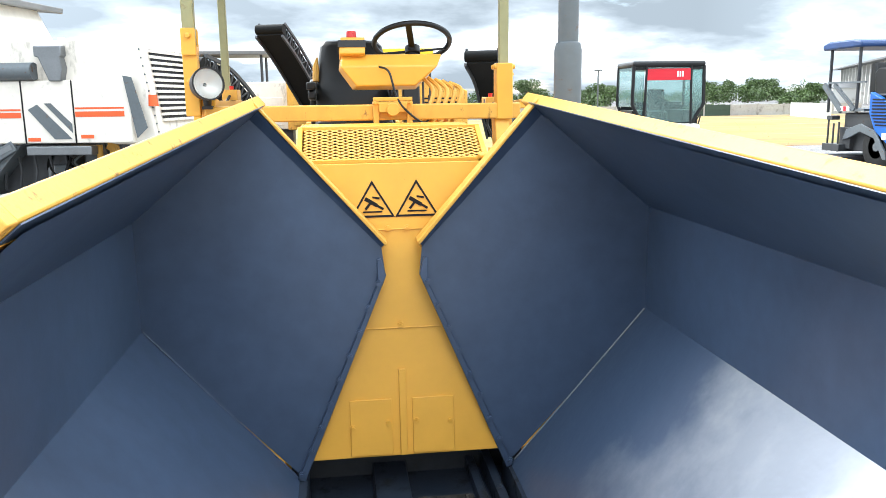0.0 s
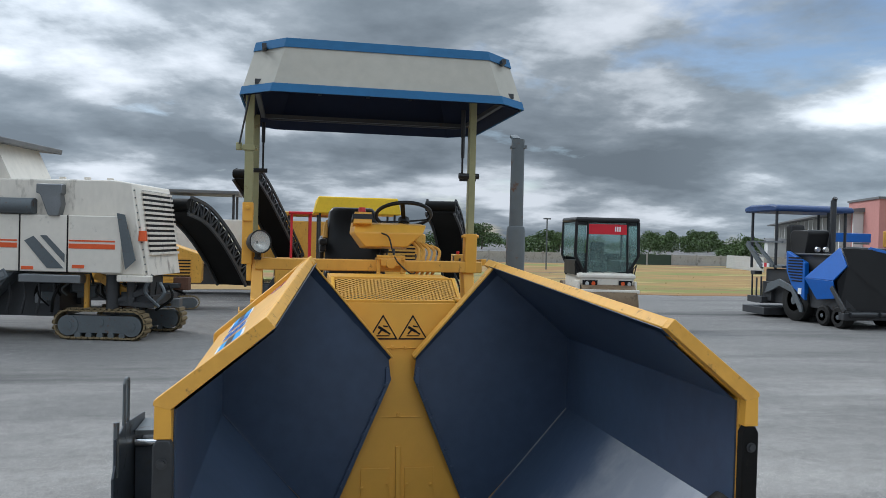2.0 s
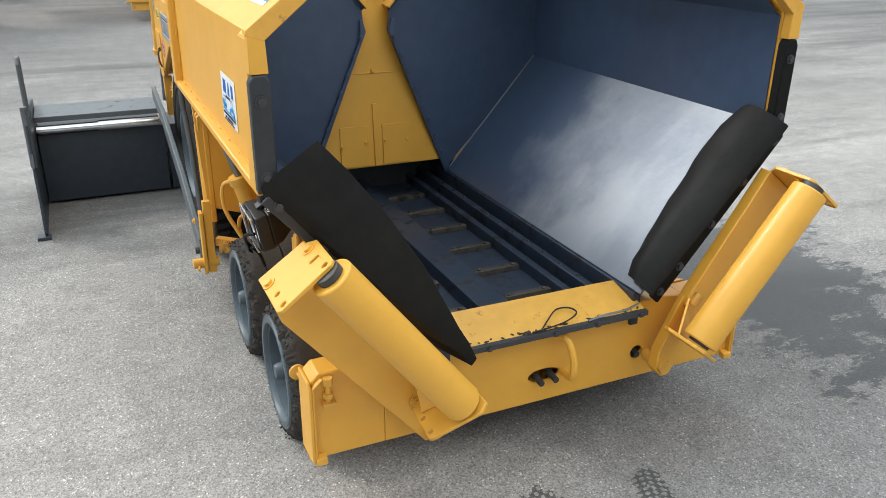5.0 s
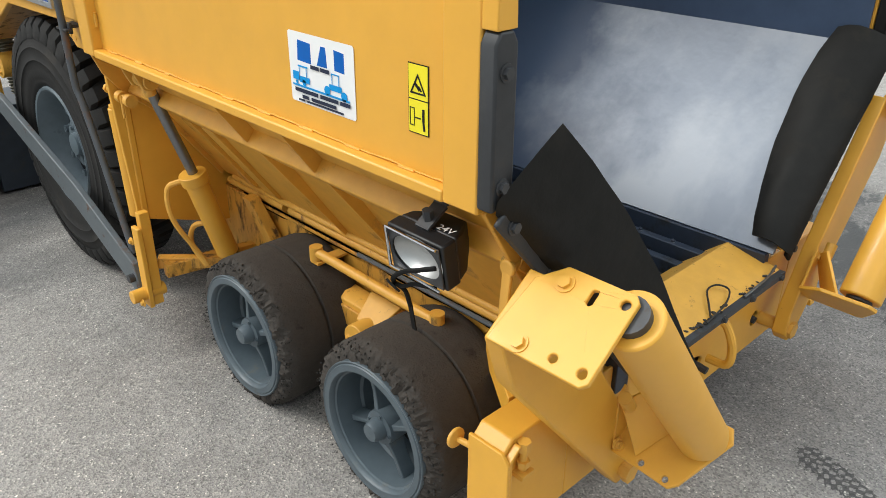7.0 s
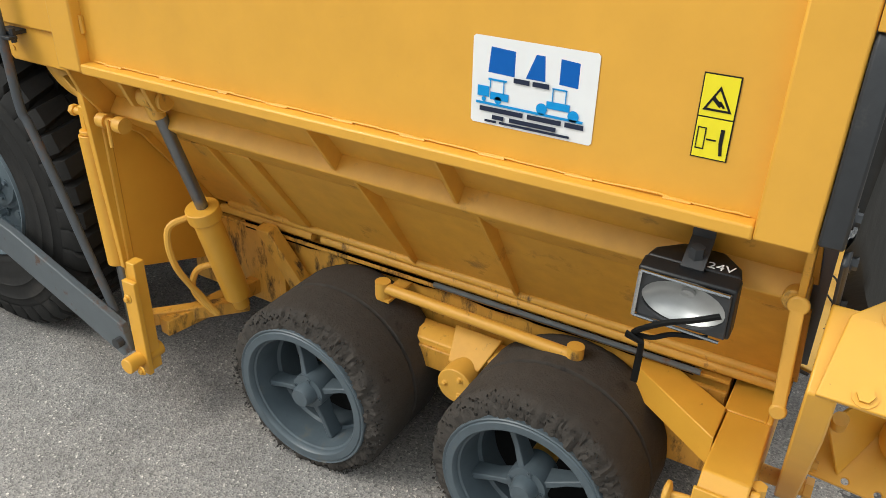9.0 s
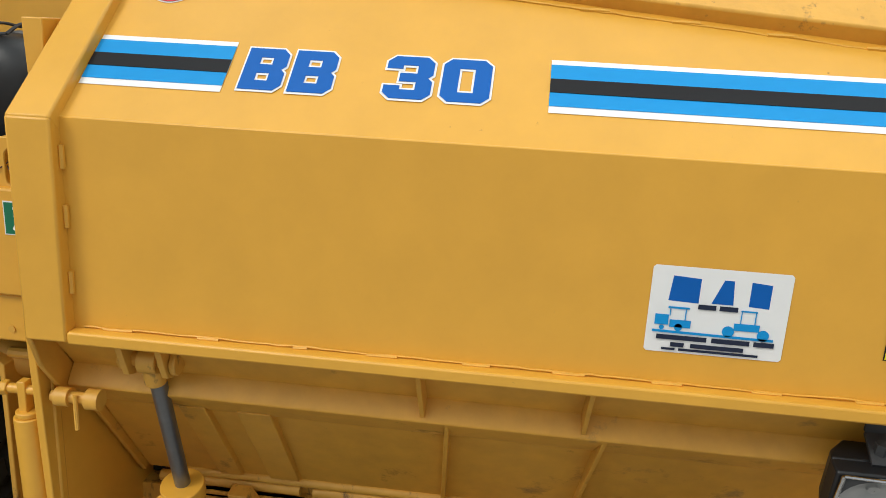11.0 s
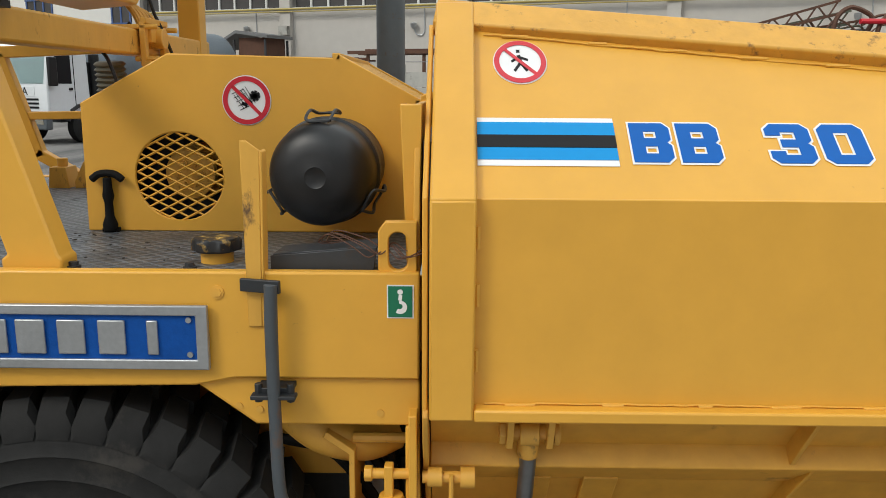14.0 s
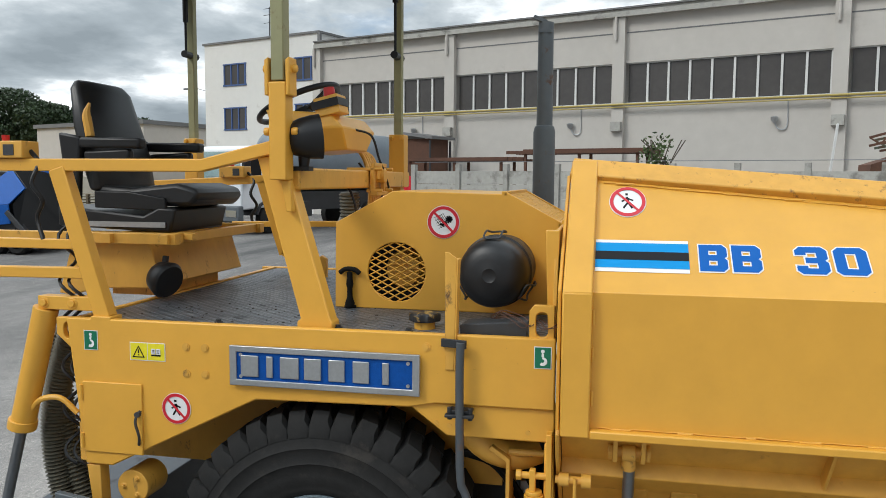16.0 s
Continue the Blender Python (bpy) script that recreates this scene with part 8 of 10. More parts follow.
def lettering(ch, y_left, y_right, z0, z1):
    """One letter of blue film with a white edge on the leaning wall."""
    loop, holes = GLYPHS[ch]
    to_wall = lambda lift: (lambda p: lean((y_left + (y_right - y_left) * p[0], z0 + (z1 - z0) * p[1]), lift))
    bm = new_bm()
    holed(bm, grown(loop, 0.045, 0.045), [grown(h, -0.045, -0.045) for h in holes], to_wall(0.0016), TOPN * 0.0008)
    edge_ = part("letter", bm, STICKER, wing_l, "blue film letter with a white edge")
    bm = new_bm()
    holed(bm, loop, holes, to_wall(0.003), TOPN * 0.0008)
    part("letter_face", bm, S_BLUE, edge_, "blue letter face")


for ch, ya, yb in (("B", 1.684, 1.592), ("B", 1.576, 1.482), ("3", 1.372, 1.270), ("0", 1.250, 1.146)):
    lettering(ch, ya, yb, 1.860, 1.942)

# maker's plate with raised shapes in place of the name
bm = new_bm()
holed(bm, rect(2.655, 3.407, 1.372, 1.527), [rect(2.683, 3.379, 1.396, 1.503)], lambda p: (X(-1, 1.002), *p), (-0.016, 0, 0))
mp = part("maker_plate", bm, SILVER, paver, "blue cast plate with a silver frame and raised blocks", bevel=0.003)
bm = new_bm()
box(bm, X(-1, 1.010), X(-1, 0.996), 2.68, 3.382, 1.393, 1.506)
part("plate_field", bm, PLATEBLUE, mp, "blue painted field")
for y, hw in ((3.325, 0.036), (3.243, 0.013), (3.163, 0.038), (3.07, 0.034), (2.975, 0.032), (2.88, 0.032), (2.785, 0.013)):
    bm = new_bm()
    box(bm, X(-1, 1.017), X(-1, 1.010), y - hw, y + hw, 1.408, 1.491)
    part("raised_block", bm, SILVER, mp, bevel=0.003)
bm = new_bm()
for y in (2.70, 3.362):
    for z in (1.408, 1.492):
        rod(bm, (X(-1, 1.010), y, z), (X(-1, 1.014), y, z), 0.007, n=10)
part("screw", bm, SILVER, mp)
# ================= the yard round the machine =================
def local(name, label, category, group="", kind=""):
    """A thing that is built round its own origin and set in place afterwards."""
    return thing(name, (0, 0, 0), label, category, group, kind)


def put(ob, x, y, z=0.0, rz=0.0):
    ob.location, ob.rotation_euler = (x, y, z), (0, 0, radians(rz))


# ---- dry grass field and far boundary ----
rnd = random.Random(11)
edge = [(-8 + k * 2.5, 31.4 + rnd.uniform(-0.5, 0.5)) for k in range(42)]
bm = new_bm()
prism(bm, edge + [(97, 79), (-8, 79)], "z", 0.0, 0.012)
whole("grass_field", bm, GRASS, "dry yellow grass field with green patches", "field", kind="structure")
bm = new_bm()
for k in range(1500):
    x, y = rnd.uniform(2, 70), 31.6 + 47 * rnd.random() ** 1.7
    h, a = rnd.uniform(0.02, 0.05), rnd.uniform(0, 3.14)
    w = rnd.uniform(0.015, 0.05)
    v = [bm.verts.new(p) for p in ((x - w * math.cos(a), y - w * math.sin(a), 0.01), (x + w * math.cos(a), y + w * math.sin(a), 0.01), (x + rnd.uniform(-0.1, 0.1), y, h))]
    bm.faces.new(v)
whole("grass_tufts", bm, GRASSBLADE, "dry grass tufts along the field", "grass", kind="stuff")

bfence = local("boundary_wall", "low concrete panel wall with a green sheet stretch", "wall", kind="structure")
for k in range(26):
    x = -22 + k * 3.0
    bm = new_bm()
    box(bm, x + 0.08, x + 2.92, 79.3, 79.38, 0.0, 1.15)
    box(bm, x + 0.08, x + 2.92, 79.28, 79.40, 0.56, 0.60)
    part("panel", bm, GREENFENCE if 17 <= k <= 20 else CONCRETE, bfence)
    bm = new_bm()
    box(bm, x - 0.08, x + 0.08, 79.25, 79.43, 0.0, 1.25)
    part("post", bm, CONCRETE, bfence)
wfence = thing("picket_fence", (43, 69, 0), "white concrete picket fence", "fence")
for k in range(60):
    t = k / 59
    x, y = 44.2 - 2.6 * t, 73.3 - 10.5 * t
    bm = new_bm()
    box(bm, x - 0.05, x + 0.05, y - 0.03, y + 0.03, 0.0, 1.35)
    part("picket", bm, FRAMEWHITE, wfence)
bm = new_bm()
for z in (0.3, 1.05):
    beam(bm, (44.2, 73.33, z), (41.6, 62.83, z), 0.05, 0.08)
part("rail", bm, FRAMEWHITE, wfence)


# ---- trees ----
def leaf_cloud(bm, rnd, cx, cy, cz, rx, ry, rz, n, size):
    """Clumps of leaves inside a lumpy shell with gaps."""
    lumps = []
    for k in range(9):
        a, b = rnd.uniform(0, math.tau), rnd.uniform(-0.5, 1.0)
        lumps.append((cx + 0.62 * rx * math.cos(a) * math.sqrt(max(0.05, 1 - b * b)), cy + 0.62 * ry * math.sin(a) * math.sqrt(max(0.05, 1 - b * b)), cz + 0.62 * rz * b, rnd.uniform(0.36, 0.55)))
    for k in range(n):
        lx, ly, lz, lr = rnd.choice(lumps)
        d = Vector((rnd.gauss(0, 1), rnd.gauss(0, 1), rnd.gauss(0, 1))).normalized() * (rnd.random() ** 0.35)
        p = Vector((lx + d.x * rx * lr, ly + d.y * ry * lr, lz + d.z * rz * lr))
        u = Vector((rnd.gauss(0, 1), rnd.gauss(0, 1), rnd.gauss(0, 1))).normalized()
        w = u.cross((rnd.gauss(0, 1), rnd.gauss(0, 1), rnd.gauss(0, 1))).normalized()
        s = size * rnd.uniform(0.6, 1.3)
        bm.faces.new([bm.verts.new(q) for q in (p - u * s, p + w * s * 0.5, p + u * s, p - w * s * 0.5)])


def tree(x, y, h, r, n, size, label, seed, leaf=None, trunk=0.35):
    rnd = random.Random(seed)
    t = thing("tree", (x, y, 0), label, "tree", "trees beyond the yard")
    bm = new_bm()
    top = (x + rnd.uniform(-0.2, 0.2), y, h * 0.6)
    tube(bm, curve_pts([(x, y, -0.05), (x + 0.1, y, h * trunk), top]), 0.2, 8, [0.035 * h * (1 - 0.055 * i) for i in range(13)])
    for k in range(6):
        a = k * math.tau / 6 + rnd.uniform(-0.3, 0.3)
        z = h * rnd.uniform(trunk, 0.6)
        tube(bm, [(x, y, z), (x + 0.5 * r * math.cos(a), y + 0.5 * r * math.sin(a), z + 0.14 * h), (x + 0.8 * r * math.cos(a), y + 0.8 * r * math.sin(a), z + 0.22 * h)], 0.05, 6, [0.014 * h, 0.009 * h, 0.004 * h])
    part("trunk", bm, BARK, t, smooth=60)
    bm = new_bm()
    leaf_cloud(bm, rnd, x, y, h * (0.5 + trunk * 0.5), r, r, h * (1 - trunk) * 0.52, n, size)
    part("crown", bm, leaf or LEAF_FAR, t)
    return t


for i, (x, y, h, r) in enumerate(((103, 215, 6.0, 3.8), (109.3, 216, 6.2, 3.0), (115, 214, 6.6, 3.2), (122, 216, 6.9, 4.0), (63, 190, 5.0, 4.5), (68, 195, 4.6, 4.0), (43.5, 180, 6.2, 4.5), (94, 150, 4.2, 3.0))):
    tree(x, y, h, r, 3200, 0.24, "broad green tree behind the field", 20 + i, LEAF_FAR, 0.15)
for i, (x, y, h, r) in enumerate(((31, 84, 2.9, 2.0), (28, 85, 2.6, 1.8), (24.5, 83, 2.3, 1.6), (51, 85, 2.2, 2.0), (53, 86, 2.6, 2.0))):
    tree(x, y, h, r, 900, 0.2, "bushy green tree behind the wall", 40 + i, LEAF_FAR, 0.12)
bm = new_bm()
rnd = random.Random(4)
for k in range(70):
    x = -60 + k * 3.4
    leaf_cloud(bm, rnd, x, 230 + rnd.uniform(-12, 12), 1.2, 4.5, 4, rnd.uniform(1.5, 3.1), 620, 0.32)
for k in range(24):
    x = 96 + k * 3.0
    leaf_cloud(bm, rnd, x, 200 - k * 3, 1.8, 3.5, 4, rnd.uniform(2.2, 4.2), 620, 0.32)
for k in range(16):
    leaf_cloud(bm, rnd, 24 + k * 1.1 + rnd.uniform(-0.5, 0.5), 81.5, 0.7, 1.0, 0.8, rnd.uniform(0.5, 1.2), 120, 0.14)
whole("far_woods", bm, LEAF_FAR, "line of green trees and hedges on the horizon", "woods", kind="stuff")
tree(58, 53, 9.6, 5.6, 40000, 0.15, "dark round umbrella pine", 61, LEAF, 0.3)
tree(62.1, 50.8, 8.7, 4.8, 28000, 0.15, "dark round umbrella pine", 62, LEAF, 0.3)
tree(66.2, 48.4, 8.0, 4.4, 22000, 0.15, "dark round umbrella pine", 63, LEAF, 0.3)


# ---- crawler track, used by several machines ----
def crawler(parent, cx, cy, length, h, width, mat=None, along="x"):
    """A closed run of plates round a frame, lying along x."""
    r = h / 2
    half = length / 2 - r
    per = 2 * (2 * half) + math.tau * r
    def at(s):
        s %= per
        if s < 2 * half:
            return cx - half + s, 0.0, 0.0
        s -= 2 * half
        if s < math.pi * r:
            a = s / r
            return cx + half + r * math.sin(a), r - r * math.cos(a), a
        s -= math.pi * r
        if s < 2 * half:
            return cx + half - s, 2 * r, math.pi
        s -= 2 * half
        a = s / r
        return cx - half - r * math.sin(a), r + r * math.cos(a), math.pi + a
    bm = new_bm()
    rod(bm, (cx, cy - width * 0.41, r * 1.25), (cx, cy + width * 0.41, r * 1.25), r * 0.3, n=12)
    prism(bm, [(cx - half - r * 0.3, r * 0.5), (cx + half + r * 0.3, r * 0.5), (cx + half, r * 1.7), (cx - half, r * 1.7)], "y", cy - width * 0.36, cy + width * 0.36)
    for k in (-1, 1):
        rod(bm, (cx + k * half, cy - width * 0.42, r), (cx + k * half, cy + width * 0.42, r), r * 0.72, n=24)
        rod(bm, (cx + k * half, cy - width * 0.46, r), (cx + k * half, cy + width * 0.46, r), r * 0.3, n=16)
    for k in range(5):
        xx = cx - half * 0.7 + k * half * 0.35
        rod(bm, (xx, cy - width * 0.4, r * 0.32), (xx, cy + width * 0.4, r * 0.32), r * 0.22, n=12)
    fr = part("track_frame", bm, GREYPAINT, parent, "grey crawler frame")
    N = int(per / 0.13)
    for k in range(N):
        x, z, a = at(k * per / N)
        bm = new_bm()
        ca, sa = math.cos(a), math.sin(a)
        lo = [bm.verts.new((x + ca * u, cy + w, z + sa * u)) for u in (-0.055, 0.055) for w in (-width / 2, width / 2)]
        nx, nz = sa, -ca
        hi = [bm.verts.new((q.co.x - nx * 0.035, q.co.y, q.co.z - nz * 0.035)) for q in lo]
        gr = [bm.verts.new((x + nx * 0.03 + ca * u, cy + w, z + nz * 0.03 + sa * u)) for u in (-0.008, 0.008) for w in (-width / 2, width / 2)]
        for f in ((lo[0], lo[1], lo[3], lo[2]), (hi[0], hi[2], hi[3], hi[1]), (lo[0], hi[0], hi[1], lo[1]), (lo[2], lo[3], hi[3], hi[2]), (lo[0], lo[2], hi[2], hi[0]), (lo[1], hi[1], hi[3], lo[3]), (gr[0], gr[1], gr[3], gr[2]), (gr[0], gr[1], lo[1], lo[0]), (gr[2], gr[3], lo[3], lo[2])):
            bm.faces.new(f)
        bmesh.ops.translate(bm, vec=(0, 0, 0.03), verts=bm.verts)
        part("track_plate", bm, mat or MUD, fr)


def arched_conveyor(parent, line, w, h):
    """A black belt conveyor whose lattice sides bend with the line."""
    pts = curve_pts(line, 4)
    across = (pts[-1] - pts[0]).cross((0, 0, 1)).normalized()
    ups = []
    for k in range(len(pts)):
        d = (pts[min(k + 1, len(pts) - 1)] - pts[max(k - 1, 0)]).normalized()
        ups.append(across.cross(d) * h)
    bm = new_bm()
    rings = []
    for p, u_ in zip(pts, ups):
        rings.append([bm.verts.new(p + u_ * b + across * (a * w * 0.46)) for a, b in ((-1, 0.08), (1, 0.08), (1, 0.85), (-1, 0.85))])
    for a, b in zip(rings, rings[1:]):
        for k in range(4):
            bm.faces.new((a[k], a[(k + 1) % 4], b[(k + 1) % 4], b[k]))
    bm.faces.new(rings[0][::-1]), bm.faces.new(rings[-1])
    cv = part("conveyor", bm, RUBBER, parent, "black arched belt conveyor")
    for k in (-1, 1):
        bm = new_bm()
        o = across * (k * w / 2)
        for i in range(len(pts) - 1):
            a, b, c, d = pts[i] + o, pts[i + 1] + o, pts[i] + ups[i] + o, pts[i + 1] + ups[i + 1] + o
            beam(bm, a, b, 0.06, 0.08)
            beam(bm, c, d, 0.06, 0.08)
            beam(bm, a, c, 0.035, 0.035)
            beam(bm, a if i % 2 else c, d if i % 2 else b, 0.03, 0.03)
        part("side_frame", bm, DARKSTEEL, cv, "dark lattice side frame")
    for i in range(1, len(pts) - 1):
        bm = new_bm()
        p = pts[i] + ups[i] * 0.86
        beam(bm, p - across * w * 0.4, p + across * w * 0.4, 0.04, 0.05)
        part("belt_cleat", bm, RUBBER, cv)
    for p, u_ in ((pts[0], ups[0]), (pts[-1], ups[-1])):
        bm = new_bm()
        rod(bm, p + u_ * 0.55 - across * w * 0.52, p + u_ * 0.55 + across * w * 0.52, h * 0.36, n=18)
        part("drum", bm, RUBBER, cv)


# ---- white milling machine ----
def white_mill():
    m = local("milling_machine", "white tracked road milling machine with orange stripes", "milling machine")
    # side faces the camera (-y); rear end at +x
    bm = new_bm()
    prism(bm, [(-7.5, 2.55), (-7.5, 3.42), (-0.75, 3.46), (-0.36, 3.40), (-0.07, 1.42), (-0.9, 1.42)], "y", 0.10, 2.3)
    body = part("hood", bm, DIRTYWHITE, m, "white engine hood", bevel=0.03)
    bm = new_bm()
    plate(bm, [(-0.30, 0.12, 3.30), (-0.02, 0.22, 1.40), (-0.02, 2.15, 1.40), (-0.30, 2.15, 3.32)], 0.05)
    end = part("rear_panel", bm, DIRTYWHITE, body, bevel=0.01)
    for k in range(13):
        z = 1.86 + k * 0.112
        xx = -0.02 + (1.40 - z) * 0.147
        bm = new_bm()
        box(bm, xx - 0.02, xx + 0.06, 0.40, 2.10, z, z + 0.056)
        part("louvre", bm, DIRTYWHITE, end)
    bm = new_bm()
    plate(bm, [(-0.005 + (1.40 - z) * 0.147 + 0.012, y, z) for y, z in ((0.42, 1.87), (2.05, 1.87), (2.05, 3.27), (0.42, 3.27))], 0.01)
    part("louvre_back", bm, S_BLACK, end, "black sheet behind the louvres")
    # doors on the side
    for x0, x1 in ((-7.4, -2.74), (-2.725, -1.70), (-1.685, -0.52)):
        bm = new_bm()
        box(bm, x0, x1, -0.02, 0.10, 1.46, 2.68)
        part("side_door", bm, WHITE, body, "white side door", bevel=0.02)
    for x0, x1, z in ((-7.35, -2.78, 2.10), (-7.35, -2.78, 2.03), (-1.66, -0.66, 2.12), (-1.66, -0.66, 2.04)):
        bm = new_bm()
        box(bm, x0, x1, -0.028, -0.02, z - (0.07 if z < 2.08 else 0.0), z + 0.035)
        part("stripe", bm, ORANGE, body, "orange stripe")
    bm = new_bm()
    plate(bm, [(-2.62, -0.03, 2.12), (-2.42, -0.03, 2.22), (-1.76, -0.03, 1.54), (-2.12, -0.03, 1.54)], 0.006)
    plate(bm, [(-2.28, -0.03, 2.24), (-2.14, -0.03, 2.24), (-1.74, -0.03, 1.84), (-1.74, -0.03, 1.66)], 0.006)
    part("marking", bm, GREYPAINT, body, "grey slanted marking")
    for x in (-2.73, -1.69):
        bm = new_bm()
        box(bm, x - 0.010, x + 0.010, -0.03, -0.015, 1.46, 2.68)
        part("door_gap", bm, S_BLACK, body)
    for x, z in ((-2.68, 1.50), (-1.58, 1.55)):
        bm = new_bm()
        box(bm, x, x + 0.26, -0.03, -0.02, z, z + 0.07)
        part("reflector", bm, ORANGE, body, "small orange reflector")
    bm = new_bm()
    plate(bm, [(-0.62, -0.03, 2.75), (-0.45, -0.03, 2.72), (-0.20, -0.03, 1.75), (-0.42, -0.03, 1.55)], 0.03)
    part("grey_ladder", bm, GREYPAINT, body, "grey slanted ladder panel")
    bm = new_bm()
    rod(bm, (0.0 - 0.14, 0.16, 2.16), (-0.14, 0.16, 2.38), 0.10, 0.08, n=16)
    part("beacon", bm, ORANGE, body, "orange beacon")
    bm = new_bm()
    rod(bm, (-5.4, 0.0, 2.86), (-2.42, 0.0, 2.86), 0.17, n=24)
    part("muffler", bm, GREYPAINT, body, "dark grey muffler")
    bm = new_bm()
    prism(bm, [(-2.10, 2.66), (-1.86, 2.66), (-1.80, 2.92), (-1.84, 3.12), (-1.80, 3.14), (-1.80, 3.34), (-2.36, 3.34), (-2.36, 3.14), (-2.28, 3.12)], "y", -0.08, 0.3)
    part("air_intake", bm, STEEL, body, "grey weathered air intake", bevel=0.02)
    # operator's roof
    bm = new_bm()
    prism(bm, [(-7.6, 4.75), (-3.6, 4.38), (-3.1, 4.32), (-3.12, 4.20), (-3.6, 4.24), (-7.6, 4.55)], "y", -0.2, 2.5)
    part("roof", bm, ROOF, m, "dark roof", bevel=0.02)
    bm = new_bm()
    prism(bm, [(-7.5, 3.42), (-3.05, 3.44), (-3.45, 4.26), (-7.5, 4.5)], "y", 0.2, 2.0)
    part("windshield", bm, DIRTYWHITE, m, "white rear cover of the stand")
    # lower body, drum housing, legs and tracks
    bm = new_bm()
    prism(bm, [(-7.5, 0.35), (-3.9, 0.35), (-2.9, 1.42), (-7.5, 1.46)], "y", 0.05, 2.2)
    beam(bm, (-4.6, 0.0, 0.55), (-3.0, 0.0, 1.42), 0.08, 0.22)
    part("drum_housing", bm, GREYPAINT, m, "grey drum housing", bevel=0.02)
    bm = new_bm()
    box(bm, -3.6, -2.1, 0.5, 2.0, 0.45, 1.44)
    for k in range(5):
        x = -3.5 + k * 0.33
        tube(bm, [(x, 0.35, 1.4), (x + 0.08, 0.3, 0.9), (x - 0.05, 0.4, 0.5)], 0.03, 6)
    part("hydraulic_unit", bm, DARKSTEEL, m, "dark hydraulic gear")
    bm = new_bm()
    box(bm, -2.75, -1.4, -0.02, 0.25, 1.22, 1.40)
    part("step_box", bm, STEEL, m, "light grey step box", bevel=0.02)
    bm = new_bm()
    for y in (0.35, 1.95):
        rod(bm, (-0.85, y, 0.55), (-0.85, y, 1.46), 0.14, n=18)
        rod(bm, (-0.45, y, 0.75), (-0.45, y, 1.46), 0.09, n=14)
        beam(bm, (-0.9, y, 0.75), (-0.1, y, 1.1), 0.1, 0.12)
        beam(bm, (-0.75, y, 0.8), (0.05, y, 0.75), 0.1, 0.1)
    box(bm, -0.6, 0.02, 0.4, 1.9, 0.75, 0.95)
    box(bm, -0.40, -0.12, 0.6, 1.2, 0.9, 1.4)
    part("lifting_leg", bm, DARKSTEEL, m, "dark lifting legs")
    bm = new_bm()
    beam(bm, (-1.3, 0.5, 1.4), (-0.6, 0.5, 1.0), 0.1, 0.18)
    rod(bm, (-1.45, 0.4, 0.6), (-1.45, 0.4, 1.4), 0.06, n=10)
    part("yellow_strut", bm, YELLOW_OLD, m)
    rn = random.Random(52)
    for k in range(26):
        x, y = rn.uniform(-3.4, 0.3), rn.uniform(0.2, 1.6)
        z0, z1 = rn.uniform(0.55, 0.95), rn.uniform(1.1, 1.44)
        bm = new_bm()
        tube(bm, curve_pts([(x, y, z1), (x + rn.uniform(-0.15, 0.15), y - 0.1, (z0 + z1) / 2), (x + rn.uniform(-0.35, 0.35), y, z0)], 4), rn.uniform(0.018, 0.035), 6)
        part("hose", bm, RUBBER if k % 3 else GREYPAINT, m)
    for k in range(16):
        x, y = rn.uniform(-2.6, 0.4), rn.uniform(0.3, 1.5)
        w, h = rn.uniform(0.08, 0.25), rn.uniform(0.08, 0.3)
        z = rn.uniform(0.65, 1.1)
        bm = new_bm()
        box(bm, x - w, x + w, y - 0.1, y + 0.1, z, z + h)
        part("valve_block", bm, (DARKSTEEL, GREYPAINT, RUST, STEEL)[k % 4], m, bevel=0.015)
    bm = new_bm()
    beam(bm, (-5.4, 0.0, 0.30), (-3.05, -0.02, 1.40), 0.05, 0.10)
    part("housing_edge", bm, STEEL, m, "bright worn edge of the drum housing")
    for x, z in ((-2.0, 3.47), (-1.45, 3.47), (-0.95, 3.46)):
        bm = new_bm()
        rod(bm, (x, 0.35, z), (x, 0.35, z + 0.05), 0.07, n=14)
        part("lifting_boss", bm, DIRTYWHITE, body)
    for k in range(12):
        bm = new_bm()
        bolt(bm, (-0.33 + 0.27 * k / 11, 0.12 + 0.07 * k / 11, 3.25 - 1.75 * k / 11), (0, -1, 0), 0.012)
        part("bolt", bm, GREYPAINT, body)
    bm = new_bm()
    box(bm, -0.62, 0.10, -0.02, 0.16, 1.28, 1.42)
    part("rear_step", bm, DIRTYWHITE, m, bevel=0.02)
    crawler(m, -1.02, 0.25, 2.0, 0.62, 0.36)
    crawler(m, -0.85, 2.0, 2.0, 0.62, 0.36)
    arched_conveyor(m, [(-0.30, 2.35, 2.82), (-0.08, 3.0, 2.62), (0.12, 3.7, 2.15), (0.32, 4.3, 1.55), (0.48, 4.8, 0.95)], 0.9, 0.42)
    return m


put(white_mill(), -3.74, 15.1, 0, -12)


